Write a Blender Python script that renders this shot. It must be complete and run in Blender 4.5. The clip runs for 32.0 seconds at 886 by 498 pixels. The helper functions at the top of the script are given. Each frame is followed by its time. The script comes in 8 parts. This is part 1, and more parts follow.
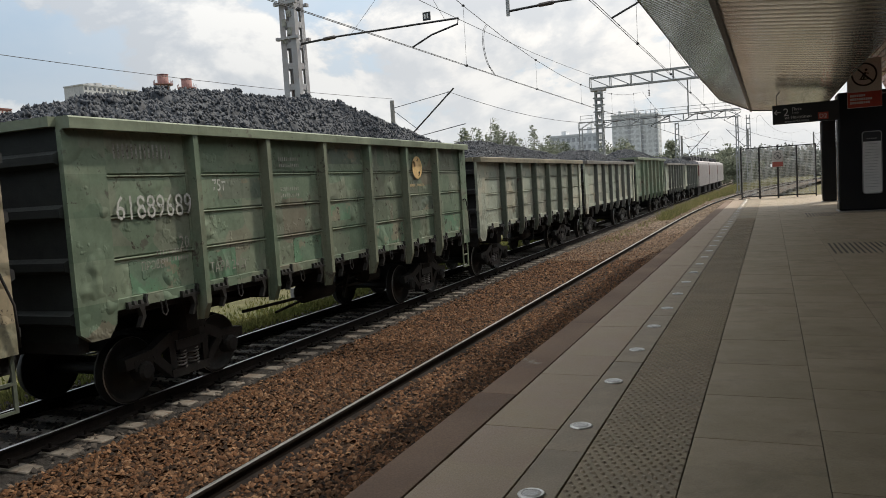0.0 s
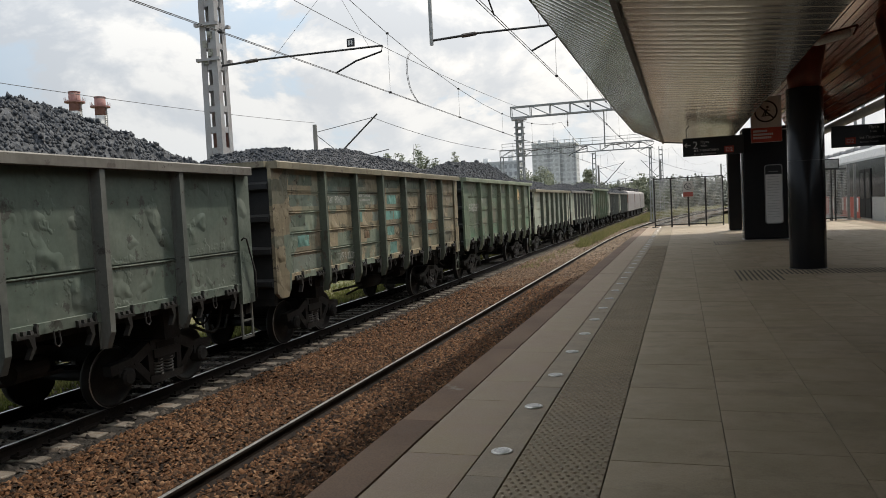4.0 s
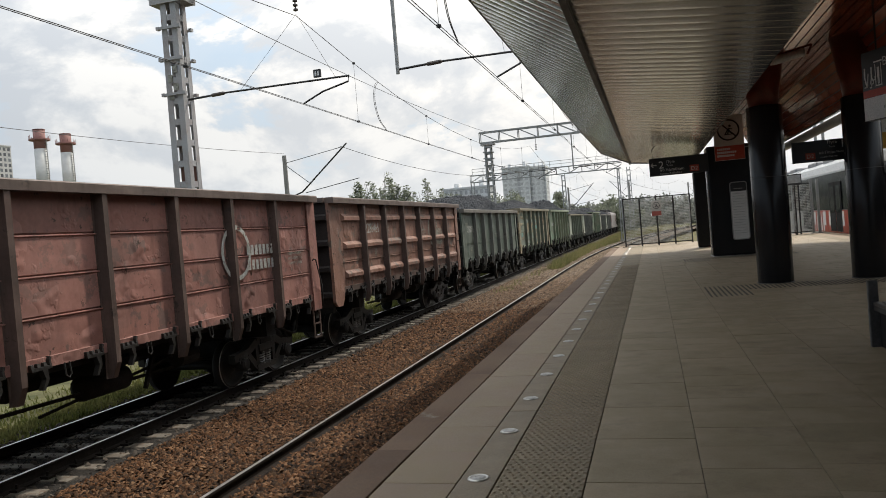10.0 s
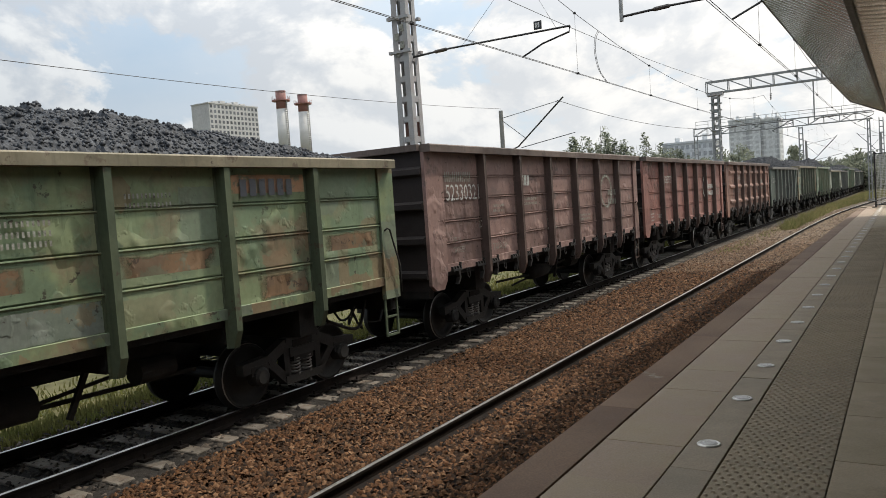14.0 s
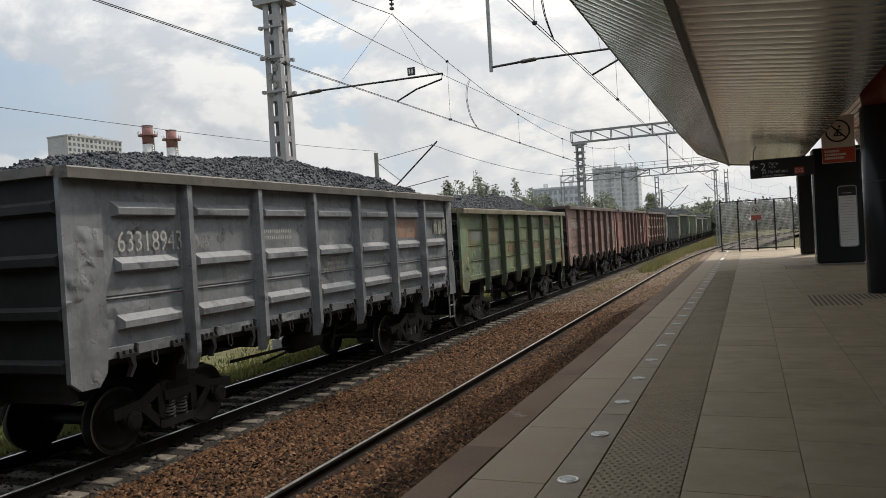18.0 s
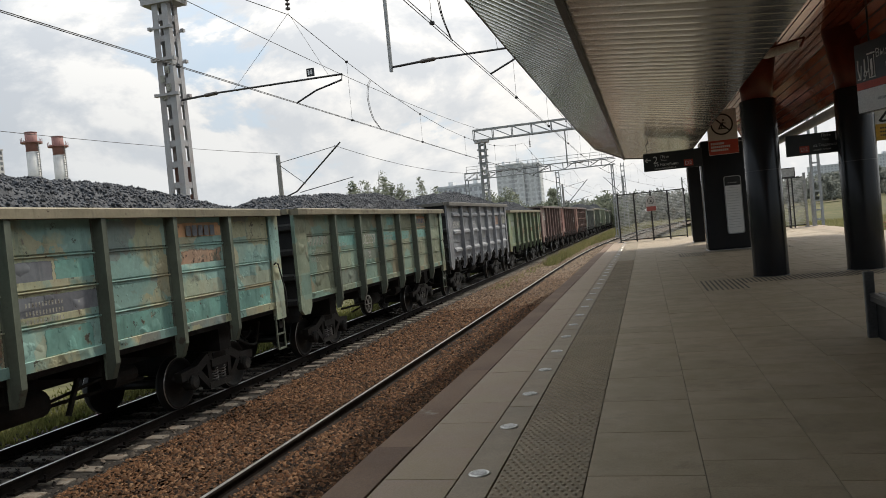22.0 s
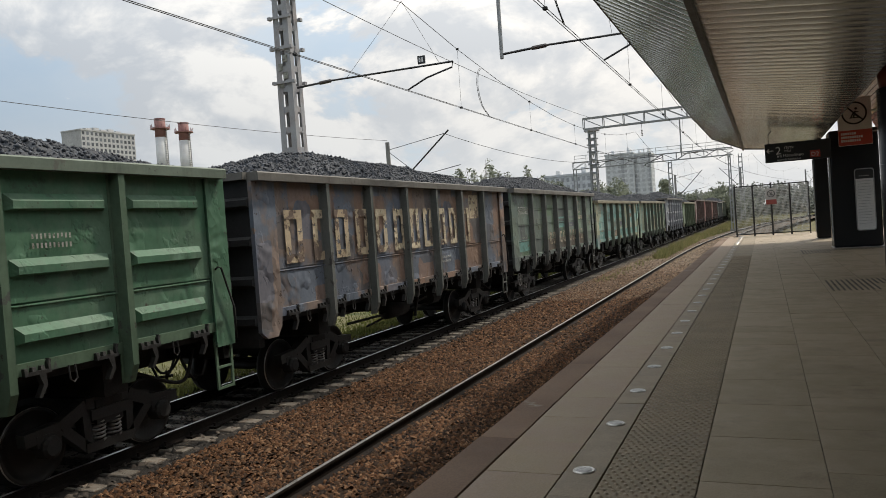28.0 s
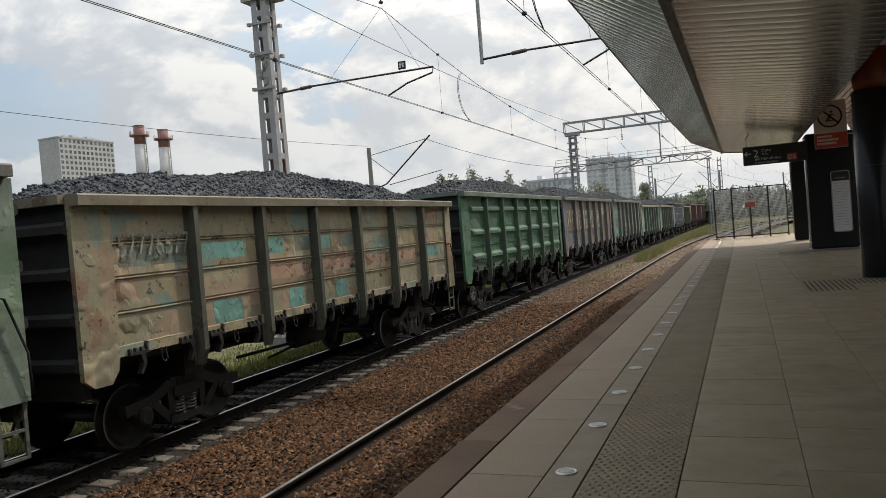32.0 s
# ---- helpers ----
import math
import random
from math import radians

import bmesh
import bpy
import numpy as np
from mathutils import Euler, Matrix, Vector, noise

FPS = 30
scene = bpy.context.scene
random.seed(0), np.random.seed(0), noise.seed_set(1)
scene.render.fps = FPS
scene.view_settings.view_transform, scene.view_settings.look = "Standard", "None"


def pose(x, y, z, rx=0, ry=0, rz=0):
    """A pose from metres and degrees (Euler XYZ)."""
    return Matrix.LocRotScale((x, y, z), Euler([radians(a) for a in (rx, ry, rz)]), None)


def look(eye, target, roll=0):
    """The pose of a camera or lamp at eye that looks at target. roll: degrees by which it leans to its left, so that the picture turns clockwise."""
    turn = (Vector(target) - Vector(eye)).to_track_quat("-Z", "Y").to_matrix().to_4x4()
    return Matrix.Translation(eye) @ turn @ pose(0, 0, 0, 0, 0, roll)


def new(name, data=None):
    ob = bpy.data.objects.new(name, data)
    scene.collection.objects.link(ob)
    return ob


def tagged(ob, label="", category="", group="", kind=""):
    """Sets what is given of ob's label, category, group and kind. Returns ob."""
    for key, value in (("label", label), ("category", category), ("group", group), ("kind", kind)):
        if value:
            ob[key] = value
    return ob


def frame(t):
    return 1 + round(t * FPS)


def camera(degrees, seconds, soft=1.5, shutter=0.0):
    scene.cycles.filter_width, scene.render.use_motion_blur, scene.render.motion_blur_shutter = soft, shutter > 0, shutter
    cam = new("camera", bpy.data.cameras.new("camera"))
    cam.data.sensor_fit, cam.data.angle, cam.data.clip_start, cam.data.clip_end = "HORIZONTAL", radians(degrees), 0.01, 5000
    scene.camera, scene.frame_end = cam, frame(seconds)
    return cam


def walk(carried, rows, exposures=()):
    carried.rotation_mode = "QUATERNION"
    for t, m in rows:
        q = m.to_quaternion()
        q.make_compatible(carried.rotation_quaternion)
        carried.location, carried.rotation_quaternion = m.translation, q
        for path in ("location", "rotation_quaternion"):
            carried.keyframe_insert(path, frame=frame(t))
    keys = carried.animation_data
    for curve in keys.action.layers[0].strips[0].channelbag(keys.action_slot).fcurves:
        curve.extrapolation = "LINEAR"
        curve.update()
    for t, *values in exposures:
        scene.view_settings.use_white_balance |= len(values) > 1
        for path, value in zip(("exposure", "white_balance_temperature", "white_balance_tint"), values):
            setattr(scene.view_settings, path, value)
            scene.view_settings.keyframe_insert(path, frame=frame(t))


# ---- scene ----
cam = camera(60.64, 32.0, soft=0.9)
# seconds, eye (m), tilt, lean, turn (degrees)
PATH = [
    (0.0, -0.042, 0.008, 1.583, 85.36, 3.58, 23.30),
    (0.5, -0.020, 0.024, 1.591, 85.56, 3.71, 23.09),
    (1.0, -0.047, -0.005, 1.598, 85.80, 3.66, 23.13),
    (1.5, -0.052, -0.026, 1.601, 86.17, 3.48, 22.99),
    (2.0, -0.042, -0.056, 1.609, 86.78, 3.57, 22.73),
    (2.5, -0.036, -0.060, 1.605, 86.90, 3.31, 21.71),
    (3.0, -0.046, -0.053, 1.600, 86.93, 2.93, 19.53),
    (3.5, -0.031, -0.043, 1.605, 86.99, 2.77, 17.55),
    (5.5, -0.030, -0.031, 1.588, 86.86, 3.29, 17.67),
    (6.0, -0.018, -0.032, 1.600, 87.06, 3.73, 17.82),
    (6.5, -0.003, -0.044, 1.602, 87.66, 4.06, 17.80),
    (7.0, 0.003, -0.045, 1.600, 87.93, 4.35, 17.34),
    (7.5, 0.004, -0.043, 1.599, 88.16, 4.48, 16.82),
    (8.0, 0.002, -0.053, 1.602, 88.28, 4.55, 16.62),
    (8.5, 0.002, -0.044, 1.601, 88.42, 4.52, 16.32),
    (9.0, -0.002, -0.045, 1.603, 88.59, 4.53, 16.10),
    (9.5, -0.001, -0.036, 1.602, 88.72, 4.66, 15.97),
    (10.0, 0.002, -0.033, 1.607, 88.77, 4.73, 15.40),
    (10.5, 0.004, -0.020, 1.608, 88.65, 4.95, 14.27),
    (11.0, -0.009, -0.008, 1.591, 88.61, 4.98, 12.73),
    (11.5, -0.051, 0.016, 1.593, 87.55, 4.55, 13.26),
    (12.0, -0.113, 0.009, 1.584, 87.91, 4.00, 22.67),
    (12.5, -0.126, -0.004, 1.585, 88.01, 3.67, 28.13),
    (13.0, -0.131, -0.001, 1.580, 87.49, 3.69, 30.54),
    (13.5, -0.124, -0.003, 1.578, 86.94, 3.88, 31.15),
    (14.0, -0.117, -0.010, 1.581, 86.65, 3.97, 31.42),
    (14.5, -0.108, -0.025, 1.582, 86.64, 4.06, 31.40),
    (15.0, -0.058, -0.039, 1.596, 87.67, 4.39, 28.45),
    (15.5, -0.042, -0.039, 1.601, 88.15, 4.74, 24.20),
    (17.5, -0.058, -0.038, 1.605, 89.14, 3.43, 22.92),
    (18.0, -0.055, -0.021, 1.585, 89.17, 3.35, 22.01),
    (18.5, -0.056, -0.006, 1.589, 88.80, 3.17, 20.62),
    (19.0, -0.045, 0.024, 1.593, 88.12, 3.67, 19.88),
    (19.5, -0.044, 0.021, 1.594, 87.66, 4.19, 19.88),
    (20.0, -0.037, -0.000, 1.598, 87.56, 4.86, 19.88),
    (20.5, -0.038, -0.007, 1.601, 87.57, 5.07, 19.82),
    (21.0, -0.033, -0.022, 1.606, 87.62, 5.19, 19.57),
    (21.5, -0.019, -0.028, 1.600, 88.81, 5.48, 17.44),
    (22.0, -0.022, -0.028, 1.592, 88.60, 5.45, 15.00),
    (22.5, -0.002, -0.014, 1.597, 87.98, 5.54, 13.23),
    (23.0, 0.004, 0.001, 1.601, 87.40, 5.68, 12.12),
    (23.5, -0.006, -0.002, 1.610, 86.87, 5.97, 11.66),
    (24.0, 0.002, 0.001, 1.609, 86.55, 5.09, 10.26),
    (24.5, 0.000, 0.013, 1.602, 86.52, 5.07, 9.61),
    (25.0, -0.018, 0.046, 1.593, 86.48, 5.05, 9.68),
    (25.5, -0.060, 0.062, 1.570, 87.17, 4.25, 11.62),
    (26.0, -0.087, 0.071, 1.557, 87.53, 3.02, 17.92),
    (26.5, -0.084, 0.049, 1.571, 87.39, 3.02, 19.63),
    (28.5, -0.061, 0.022, 1.593, 88.90, 4.30, 23.94),
    (29.0, -0.052, -0.000, 1.593, 89.49, 4.26, 24.26),
    (29.5, -0.048, -0.007, 1.588, 89.67, 4.23, 23.97),
    (30.0, -0.066, 0.005, 1.582, 89.37, 4.24, 22.21),
    (30.5, -0.082, 0.025, 1.579, 88.97, 3.81, 21.94),
    (31.0, -0.077, 0.034, 1.579, 88.71, 4.04, 21.74),
    (31.5, -0.066, 0.026, 1.578, 88.69, 4.66, 21.96),
    (32.0, -0.056, 0.029, 1.581, 88.68, 4.60, 21.63),
]
EXPOSURE = [(0.0, 0.51), (2.0, 0.49), (3.0, 0.56), (6.0, 0.50), (9.0, 0.58), (11.5, 0.56), (13.0, 0.60), (14.0, 0.64), (15.0, 0.40), (18.0, 0.40), (20.0, 0.51), (22.0, 0.52), (25.0, 0.60), (26.5, 0.50), (29.0, 0.40), (32.0, 0.42)]
walk(cam, [(t, pose(*p)) for t, *p in PATH], exposures=[(t, e + 0.14, 6840, 10) for t, e in EXPOSURE])

# ---------------------------------------------------------------- light
SUN_TRAVEL = Vector((-0.31, -0.66, -1.0)).normalized()
ELEV = math.asin(-SUN_TRAVEL.z)
AZIM = math.atan2(-SUN_TRAVEL.x, -SUN_TRAVEL.y)  # clockwise from +y


def build_world():
    w = bpy.data.worlds.new("sky")
    scene.world = w
    w.use_nodes = True
    nt = w.node_tree
    nt.nodes.clear()
    N, L = nt.nodes.new, nt.links.new
    out, bg = N("ShaderNodeOutputWorld"), N("ShaderNodeBackground")
    sky = N("ShaderNodeTexSky")
    sky.sky_type = "NISHITA"
    sky.sun_disc = False
    sky.sun_elevation, sky.sun_rotation = ELEV, AZIM
    sky.air_density, sky.dust_density = 1.0, 2.2
    tc, mp, sep = N("ShaderNodeTexCoord"), N("ShaderNodeMapping"), N("ShaderNodeSeparateXYZ")
    mp.inputs["Scale"].default_value = (1.0, 1.0, 1.7)
    mp.inputs["Location"].default_value = (0.37, 0.11, 0.05)
    L(tc.outputs["Generated"], mp.inputs["Vector"])
    L(tc.outputs["Generated"], sep.inputs["Vector"])

    def noise(scale, detail, rough, warp=0.0):
        n = N("ShaderNodeTexNoise")
        n.inputs["Scale"].default_value, n.inputs["Detail"].default_value, n.inputs["Roughness"].default_value = scale, detail, rough
        n.inputs["Distortion"].default_value = warp
        L(mp.outputs["Vector"], n.inputs["Vector"])
        return n.outputs["Fac"]

    def ramp(fac, *stops):
        r = N("ShaderNodeValToRGB")
        els = r.color_ramp.elements
        while len(els) < len(stops):
            els.new(0.5)
        for e, (p, c) in zip(els, stops):
            e.position, e.color = p, (*c, 1)
        L(fac, r.inputs["Fac"])
        return r.outputs["Color"]

    def mix(fac, c1, c2, kind="MIX"):
        n = N("ShaderNodeMixRGB")
        n.blend_type = kind
        for sock, v in (("Fac", fac), ("Color1", c1), ("Color2", c2)):
            if isinstance(v, float):
                n.inputs[sock].default_value = v
            elif isinstance(v, tuple):
                n.inputs[sock].default_value = (*v, 1)
            else:
                L(v, n.inputs[sock])
        return n.outputs["Color"]

    # thin blue between cumulus heaps, white on the side towards the sun and grey-blue away from it
    blue = mix(0.80, sky.outputs["Color"], (4.0, 4.95, 5.9))
    heap = noise(4.2, 15.0, 0.61, 0.25)
    toward = N("ShaderNodeVectorMath")
    toward.operation = "ADD"
    toward.inputs[1].default_value = tuple(-SUN_TRAVEL * 0.042)
    L(mp.outputs["Vector"], toward.inputs[0])
    ahead = N("ShaderNodeTexNoise")
    ahead.inputs["Scale"].default_value, ahead.inputs["Detail"].default_value, ahead.inputs["Roughness"].default_value = 4.2, 9.0, 0.56
    ahead.inputs["Distortion"].default_value = 0.25
    L(toward.outputs[0], ahead.inputs["Vector"])
    fall = N("ShaderNodeMath")
    fall.operation = "SUBTRACT"
    L(heap, fall.inputs[0])
    L(ahead.outputs["Fac"], fall.inputs[1])
    lit = N("ShaderNodeMapRange")
    lit.inputs["From Min"].default_value, lit.inputs["From Max"].default_value = -0.065, 0.065
    L(fall.outputs[0], lit.inputs["Value"])
    cover = ramp(heap, (0.425, (0, 0, 0)), (0.475, (1, 1, 1)))
    cloud = ramp(lit.outputs["Result"], (0.0, (4.55, 4.85, 5.25)), (0.45, (5.35, 5.55, 5.8)), (0.75, (6.3, 6.35, 6.4)), (1.0, (6.85, 6.85, 6.8)))
    thin = ramp(noise(2.1, 6.0, 0.6), (0.42, (0, 0, 0)), (0.66, (1, 1, 1)))
    blue = mix(mix(1.0, thin, (0.6, 0.6, 0.6), "MULTIPLY"), blue, (5.4, 5.7, 6.05))
    both = mix(cover, blue, cloud)
    # pale haze low down, a brighter dome high up
    low = ramp(sep.outputs["Z"], (0.0, (1, 1, 1)), (0.22, (0, 0, 0)))
    both = mix(mix(1.0, low, (0.62, 0.62, 0.62), "MULTIPLY"), both, (6.35, 6.5, 6.65))
    lift = ramp(sep.outputs["Z"], (0.15, (0.43, 0.43, 0.43)), (0.95, (0.90, 0.90, 0.90)))
    both = mix(1.0, both, mix(1.0, lift, (2.0, 2.0, 2.0), "MULTIPLY"), "MULTIPLY")
    # the sky is brighter on the sun's side
    dot = N("ShaderNodeVectorMath")
    dot.operation = "DOT_PRODUCT"
    dot.inputs[1].default_value = tuple(-SUN_TRAVEL)
    L(tc.outputs["Generated"], dot.inputs[0])
    turn = N("ShaderNodeMapRange")
    turn.inputs["From Min"].default_value, turn.inputs["From Max"].default_value = -1.0, 1.0
    L(dot.outputs["Value"], turn.inputs["Value"])
    side = ramp(turn.outputs["Result"], (0.15, (0.34, 0.40, 0.48)), (0.55, (0.58, 0.64, 0.71)), (0.82, (1.0, 1.0, 1.0)))
    both = mix(1.0, both, side, "MULTIPLY")
    L(both, bg.inputs["Color"])
    bg.inputs["Strength"].default_value = 0.11
    L(bg.outputs["Background"], out.inputs["Surface"])


build_world()
sun = new("sun", bpy.data.lights.new("sun", "SUN"))
sun.data.energy, sun.data.angle, sun.data.color = 2.1, radians(2.0), (1.0, 0.95, 0.87)
sun.matrix_world = look((0, 0, 60), Vector((0, 0, 60)) + SUN_TRAVEL)

# ---------------------------------------------------------------- materials
MATS = {}


def material(name, colour, rough=0.7, metal=0.0, second=None, scale=3.0, amount=0.5, grain=40.0, grain_amount=0.15,
             bump=0.15, bump_scale=60.0, depth=0.02, third=None, third_scale=9.0, third_cut=0.62, spread=0.0, stretch=(1, 1, 1), spec=0.5, edge=0.03, glow=0.0, streak=None, streak_cut=0.56, chips=0.665, soft=(0.42, 0.62), bump_detail=4.0, sheet=None, blocks=(), dents=0.0):
    """A worn surface: two colours in broad stains, a third in spots, fine grain, a relief, and a tint per object."""
    if name in MATS:
        return MATS[name]
    m = bpy.data.materials.new(name)
    m.use_nodes = True
    nt = m.node_tree
    N, L = nt.nodes.new, nt.links.new
    bsdf = nt.nodes["Principled BSDF"]
    tc, info, mp, add = N("ShaderNodeTexCoord"), N("ShaderNodeObjectInfo"), N("ShaderNodeMapping"), N("ShaderNodeVectorMath")
    add.operation = "MULTIPLY_ADD"
    add.inputs[1].default_value = (37.0, 53.0, 29.0)
    L(info.outputs["Random"], add.inputs[0])
    L(tc.outputs["Object"], add.inputs[2])
    L(add.outputs[0], mp.inputs["Vector"])
    mp.inputs["Scale"].default_value = stretch
    vec = mp.outputs["Vector"]

    def noise_at(s, detail=5.0, rough_=0.6):
        n = N("ShaderNodeTexNoise")
        n.inputs["Scale"].default_value, n.inputs["Detail"].default_value, n.inputs["Roughness"].default_value = s, detail, rough_
        L(vec, n.inputs["Vector"])
        return n.outputs["Fac"]

    def ramp(fac, a, b):
        r = N("ShaderNodeMapRange")
        r.inputs["From Min"].default_value, r.inputs["From Max"].default_value = a, b
        L(fac, r.inputs["Value"])
        return r.outputs["Result"]

    def mix(fac, a, b, kind="MIX", factor=1.0):
        n = N("ShaderNodeMixRGB")
        n.blend_type = kind
        if factor != 1.0:
            k = N("ShaderNodeMath")
            k.operation = "MULTIPLY"
            k.inputs[1].default_value = factor
            L(fac, k.inputs[0])
            fac = k.outputs[0]
        if isinstance(fac, float):
            n.inputs["Fac"].default_value = fac
        else:
            L(fac, n.inputs["Fac"])
        for sock, v in (("Color1", a), ("Color2", b)):
            if isinstance(v, tuple):
                n.inputs[sock].default_value = (*v[:3], 1)
            else:
                L(v, n.inputs[sock])
        return n.outputs["Color"]

    base = tuple(colour)
    if second is None:
        second = tuple(c * 0.72 for c in colour)
    col = mix(ramp(noise_at(scale), *soft), base, tuple(second), factor=amount * 1.6 if amount * 1.6 < 1 else 1.0)
    if third is not None:
        col = mix(ramp(noise_at(third_scale, 8.0, 0.7), third_cut, third_cut + edge), col, tuple(third))
    if streak is not None:
        smp = N("ShaderNodeMapping")
        smp.inputs["Scale"].default_value = (5.0, 5.0, 0.55)
        L(add.outputs[0], smp.inputs["Vector"])
        sn = N("ShaderNodeTexNoise")
        sn.inputs["Scale"].default_value, sn.inputs["Detail"].default_value, sn.inputs["Roughness"].default_value = 1.4, 6.0, 0.65
        L(smp.outputs["Vector"], sn.inputs["Vector"])
        col = mix(ramp(sn.outputs["Fac"], streak_cut, streak_cut + 0.12), col, tuple(streak), factor=0.42)
        chip = ramp(noise_at(5.0, 6.0, 0.72), chips, chips + 0.02)
        col = mix(chip, col, (0.055, 0.04, 0.032), factor=0.85)
    if blocks:
        # square-edged fields where old writing was painted over
        cell, jig, shift, pick, val = (N("ShaderNode" + k) for k in ("TexVoronoi", "TexNoise", "VectorMath", "SeparateXYZ", "MapRange"))
        cell.distance, cell.inputs["Scale"].default_value, cell.inputs["Randomness"].default_value = "CHEBYCHEV", 1.5, 0.85
        jig.inputs["Scale"].default_value, jig.inputs["Detail"].default_value = 6.0, 4.0
        L(vec, jig.inputs["Vector"])
        shift.operation = "MULTIPLY_ADD"
        shift.inputs[1].default_value = (0.10, 0.10, 0.10)
        L(jig.outputs["Color"], shift.inputs[0])
        L(vec, shift.inputs[2])
        L(shift.outputs[0], cell.inputs["Vector"])
        L(cell.outputs["Color"], pick.inputs["Vector"])
        for lo, hi, tint in blocks:
            inside = N("ShaderNodeMath")
            inside.operation = "COMPARE"
            inside.inputs[1].default_value, inside.inputs[2].default_value = (lo + hi) / 2, (hi - lo) / 2
            L(pick.outputs["X"], inside.inputs[0])
            col = mix(inside.outputs[0], col, tuple(tint), factor=0.72)
    if sheet is not None:
        # every sheet of the wall was painted and bleached on its own
        sz, fl, div, rnd, sub = N("ShaderNodeSeparateXYZ"), N("ShaderNodeMath"), N("ShaderNodeMath"), N("ShaderNodeTexWhiteNoise"), N("ShaderNodeMath")
        rnd.noise_dimensions = "2D"
        L(tc.outputs["Object"], sz.inputs["Vector"])
        sub.operation, div.operation, fl.operation = "SUBTRACT", "DIVIDE", "FLOOR"
        sub.inputs[1].default_value, div.inputs[1].default_value = 1.60, sheet
        L(sz.outputs["Z"], sub.inputs[0])
        L(sub.outputs[0], div.inputs[0])
        L(div.outputs[0], fl.inputs[0])
        pair = N("ShaderNodeCombineXYZ")
        L(fl.outputs[0], pair.inputs["X"])
        L(info.outputs["Random"], pair.inputs["Y"])
        L(pair.outputs[0], rnd.inputs["Vector"])
        col = mix(ramp(rnd.outputs["Value"], 0.35, 1.0), col, tuple(second), factor=0.55)
        tone = N("ShaderNodeMapRange")
        tone.inputs["To Min"].default_value, tone.inputs["To Max"].default_value = 0.80, 1.16
        L(rnd.outputs["Value"], tone.inputs["Value"])
        grey = N("ShaderNodeCombineXYZ")
        for axis in "XYZ":
            L(tone.outputs["Result"], grey.inputs[axis])
        col = mix(1.0, col, grey.outputs[0], "MULTIPLY")
    g = ramp(noise_at(grain, 3.0), 0.3, 0.7)
    col = mix(g, col, mix(1.0, col, (1 - grain_amount * 2,) * 3, "MULTIPLY"))
    if spread > 0:
        hsv = N("ShaderNodeHueSaturation")
        v = N("ShaderNodeMapRange")
        v.inputs["To Min"].default_value, v.inputs["To Max"].default_value = 1 - spread, 1 + spread
        L(info.outputs["Random"], v.inputs["Value"])
        L(v.outputs["Result"], hsv.inputs["Value"])
        L(col, hsv.inputs["Color"])
        col = hsv.outputs["Color"]
    L(col, bsdf.inputs["Base Color"])
    rr = N("ShaderNodeMapRange")
    rr.inputs["To Min"].default_value, rr.inputs["To Max"].default_value = max(0.02, rough - 0.12), min(1.0, rough + 0.12)
    L(noise_at(scale * 4), rr.inputs["Value"])
    L(rr.outputs["Result"], bsdf.inputs["Roughness"])
    bsdf.inputs["Metallic"].default_value = metal
    bsdf.inputs["Specular IOR Level"].default_value = spec
    if bump > 0:
        b = N("ShaderNodeBump")
        b.inputs["Strength"].default_value, b.inputs["Distance"].default_value = bump, depth
        height = noise_at(bump_scale, bump_detail)
        if dents > 0:
            knock = ramp(noise_at(1.7, 2.0, 0.5), 0.56, 0.70)
            crease = ramp(noise_at(3.1, 3.0, 0.55), 0.60, 0.66)
            total = N("ShaderNodeMath")
            total.operation = "MULTIPLY_ADD"
            total.inputs[1].default_value = dents
            L(knock, total.inputs[0])
            L(height, total.inputs[2])
            more = N("ShaderNodeMath")
            more.operation = "MULTIPLY_ADD"
            more.inputs[1].default_value = dents * 0.22
            L(crease, more.inputs[0])
            L(total.outputs[0], more.inputs[2])
            height = more.outputs[0]
        L(height, b.inputs["Height"])
        L(b.outputs["Normal"], bsdf.inputs["Normal"])
    if glow > 0:
        bsdf.inputs["Emission Color"].default_value = (*base, 1)
        bsdf.inputs["Emission Strength"].default_value = glow
    MATS[name] = m
    return m


def island_material(name, colours, rough=0.9, spec=0.2, grain=30.0, bump=0.4):
    """Loose stones or lumps: each piece takes its own colour from a scale."""
    m = bpy.data.materials.new(name)
    m.use_nodes = True
    nt = m.node_tree
    N, L = nt.nodes.new, nt.links.new
    bsdf = nt.nodes["Principled BSDF"]
    geo, r, tc, n, mx, b = (N("ShaderNode" + k) for k in ("NewGeometry", "ValToRGB", "TexCoord", "TexNoise", "MixRGB", "Bump"))
    els = r.color_ramp.elements
    while len(els) < len(colours):
        els.new(0.5)
    for k, (e, c) in enumerate(zip(els, colours)):
        e.position, e.color = k / (len(colours) - 1), (*c, 1)
    L(geo.outputs["Random Per Island"], r.inputs["Fac"])
    n.inputs["Scale"].default_value, n.inputs["Detail"].default_value = grain, 4.0
    L(tc.outputs["Object"], n.inputs["Vector"])
    mx.blend_type = "OVERLAY"
    mx.inputs["Fac"].default_value = 0.7
    L(r.outputs["Color"], mx.inputs["Color1"])
    L(n.outputs["Fac"], mx.inputs["Color2"])
    L(mx.outputs["Color"], bsdf.inputs["Base Color"])
    b.inputs["Strength"].default_value, b.inputs["Distance"].default_value = bump, 0.01
    L(n.outputs["Fac"], b.inputs["Height"])
    L(b.outputs["Normal"], bsdf.inputs["Normal"])
    bsdf.inputs["Roughness"].default_value = rough
    bsdf.inputs["Specular IOR Level"].default_value = spec
    return m


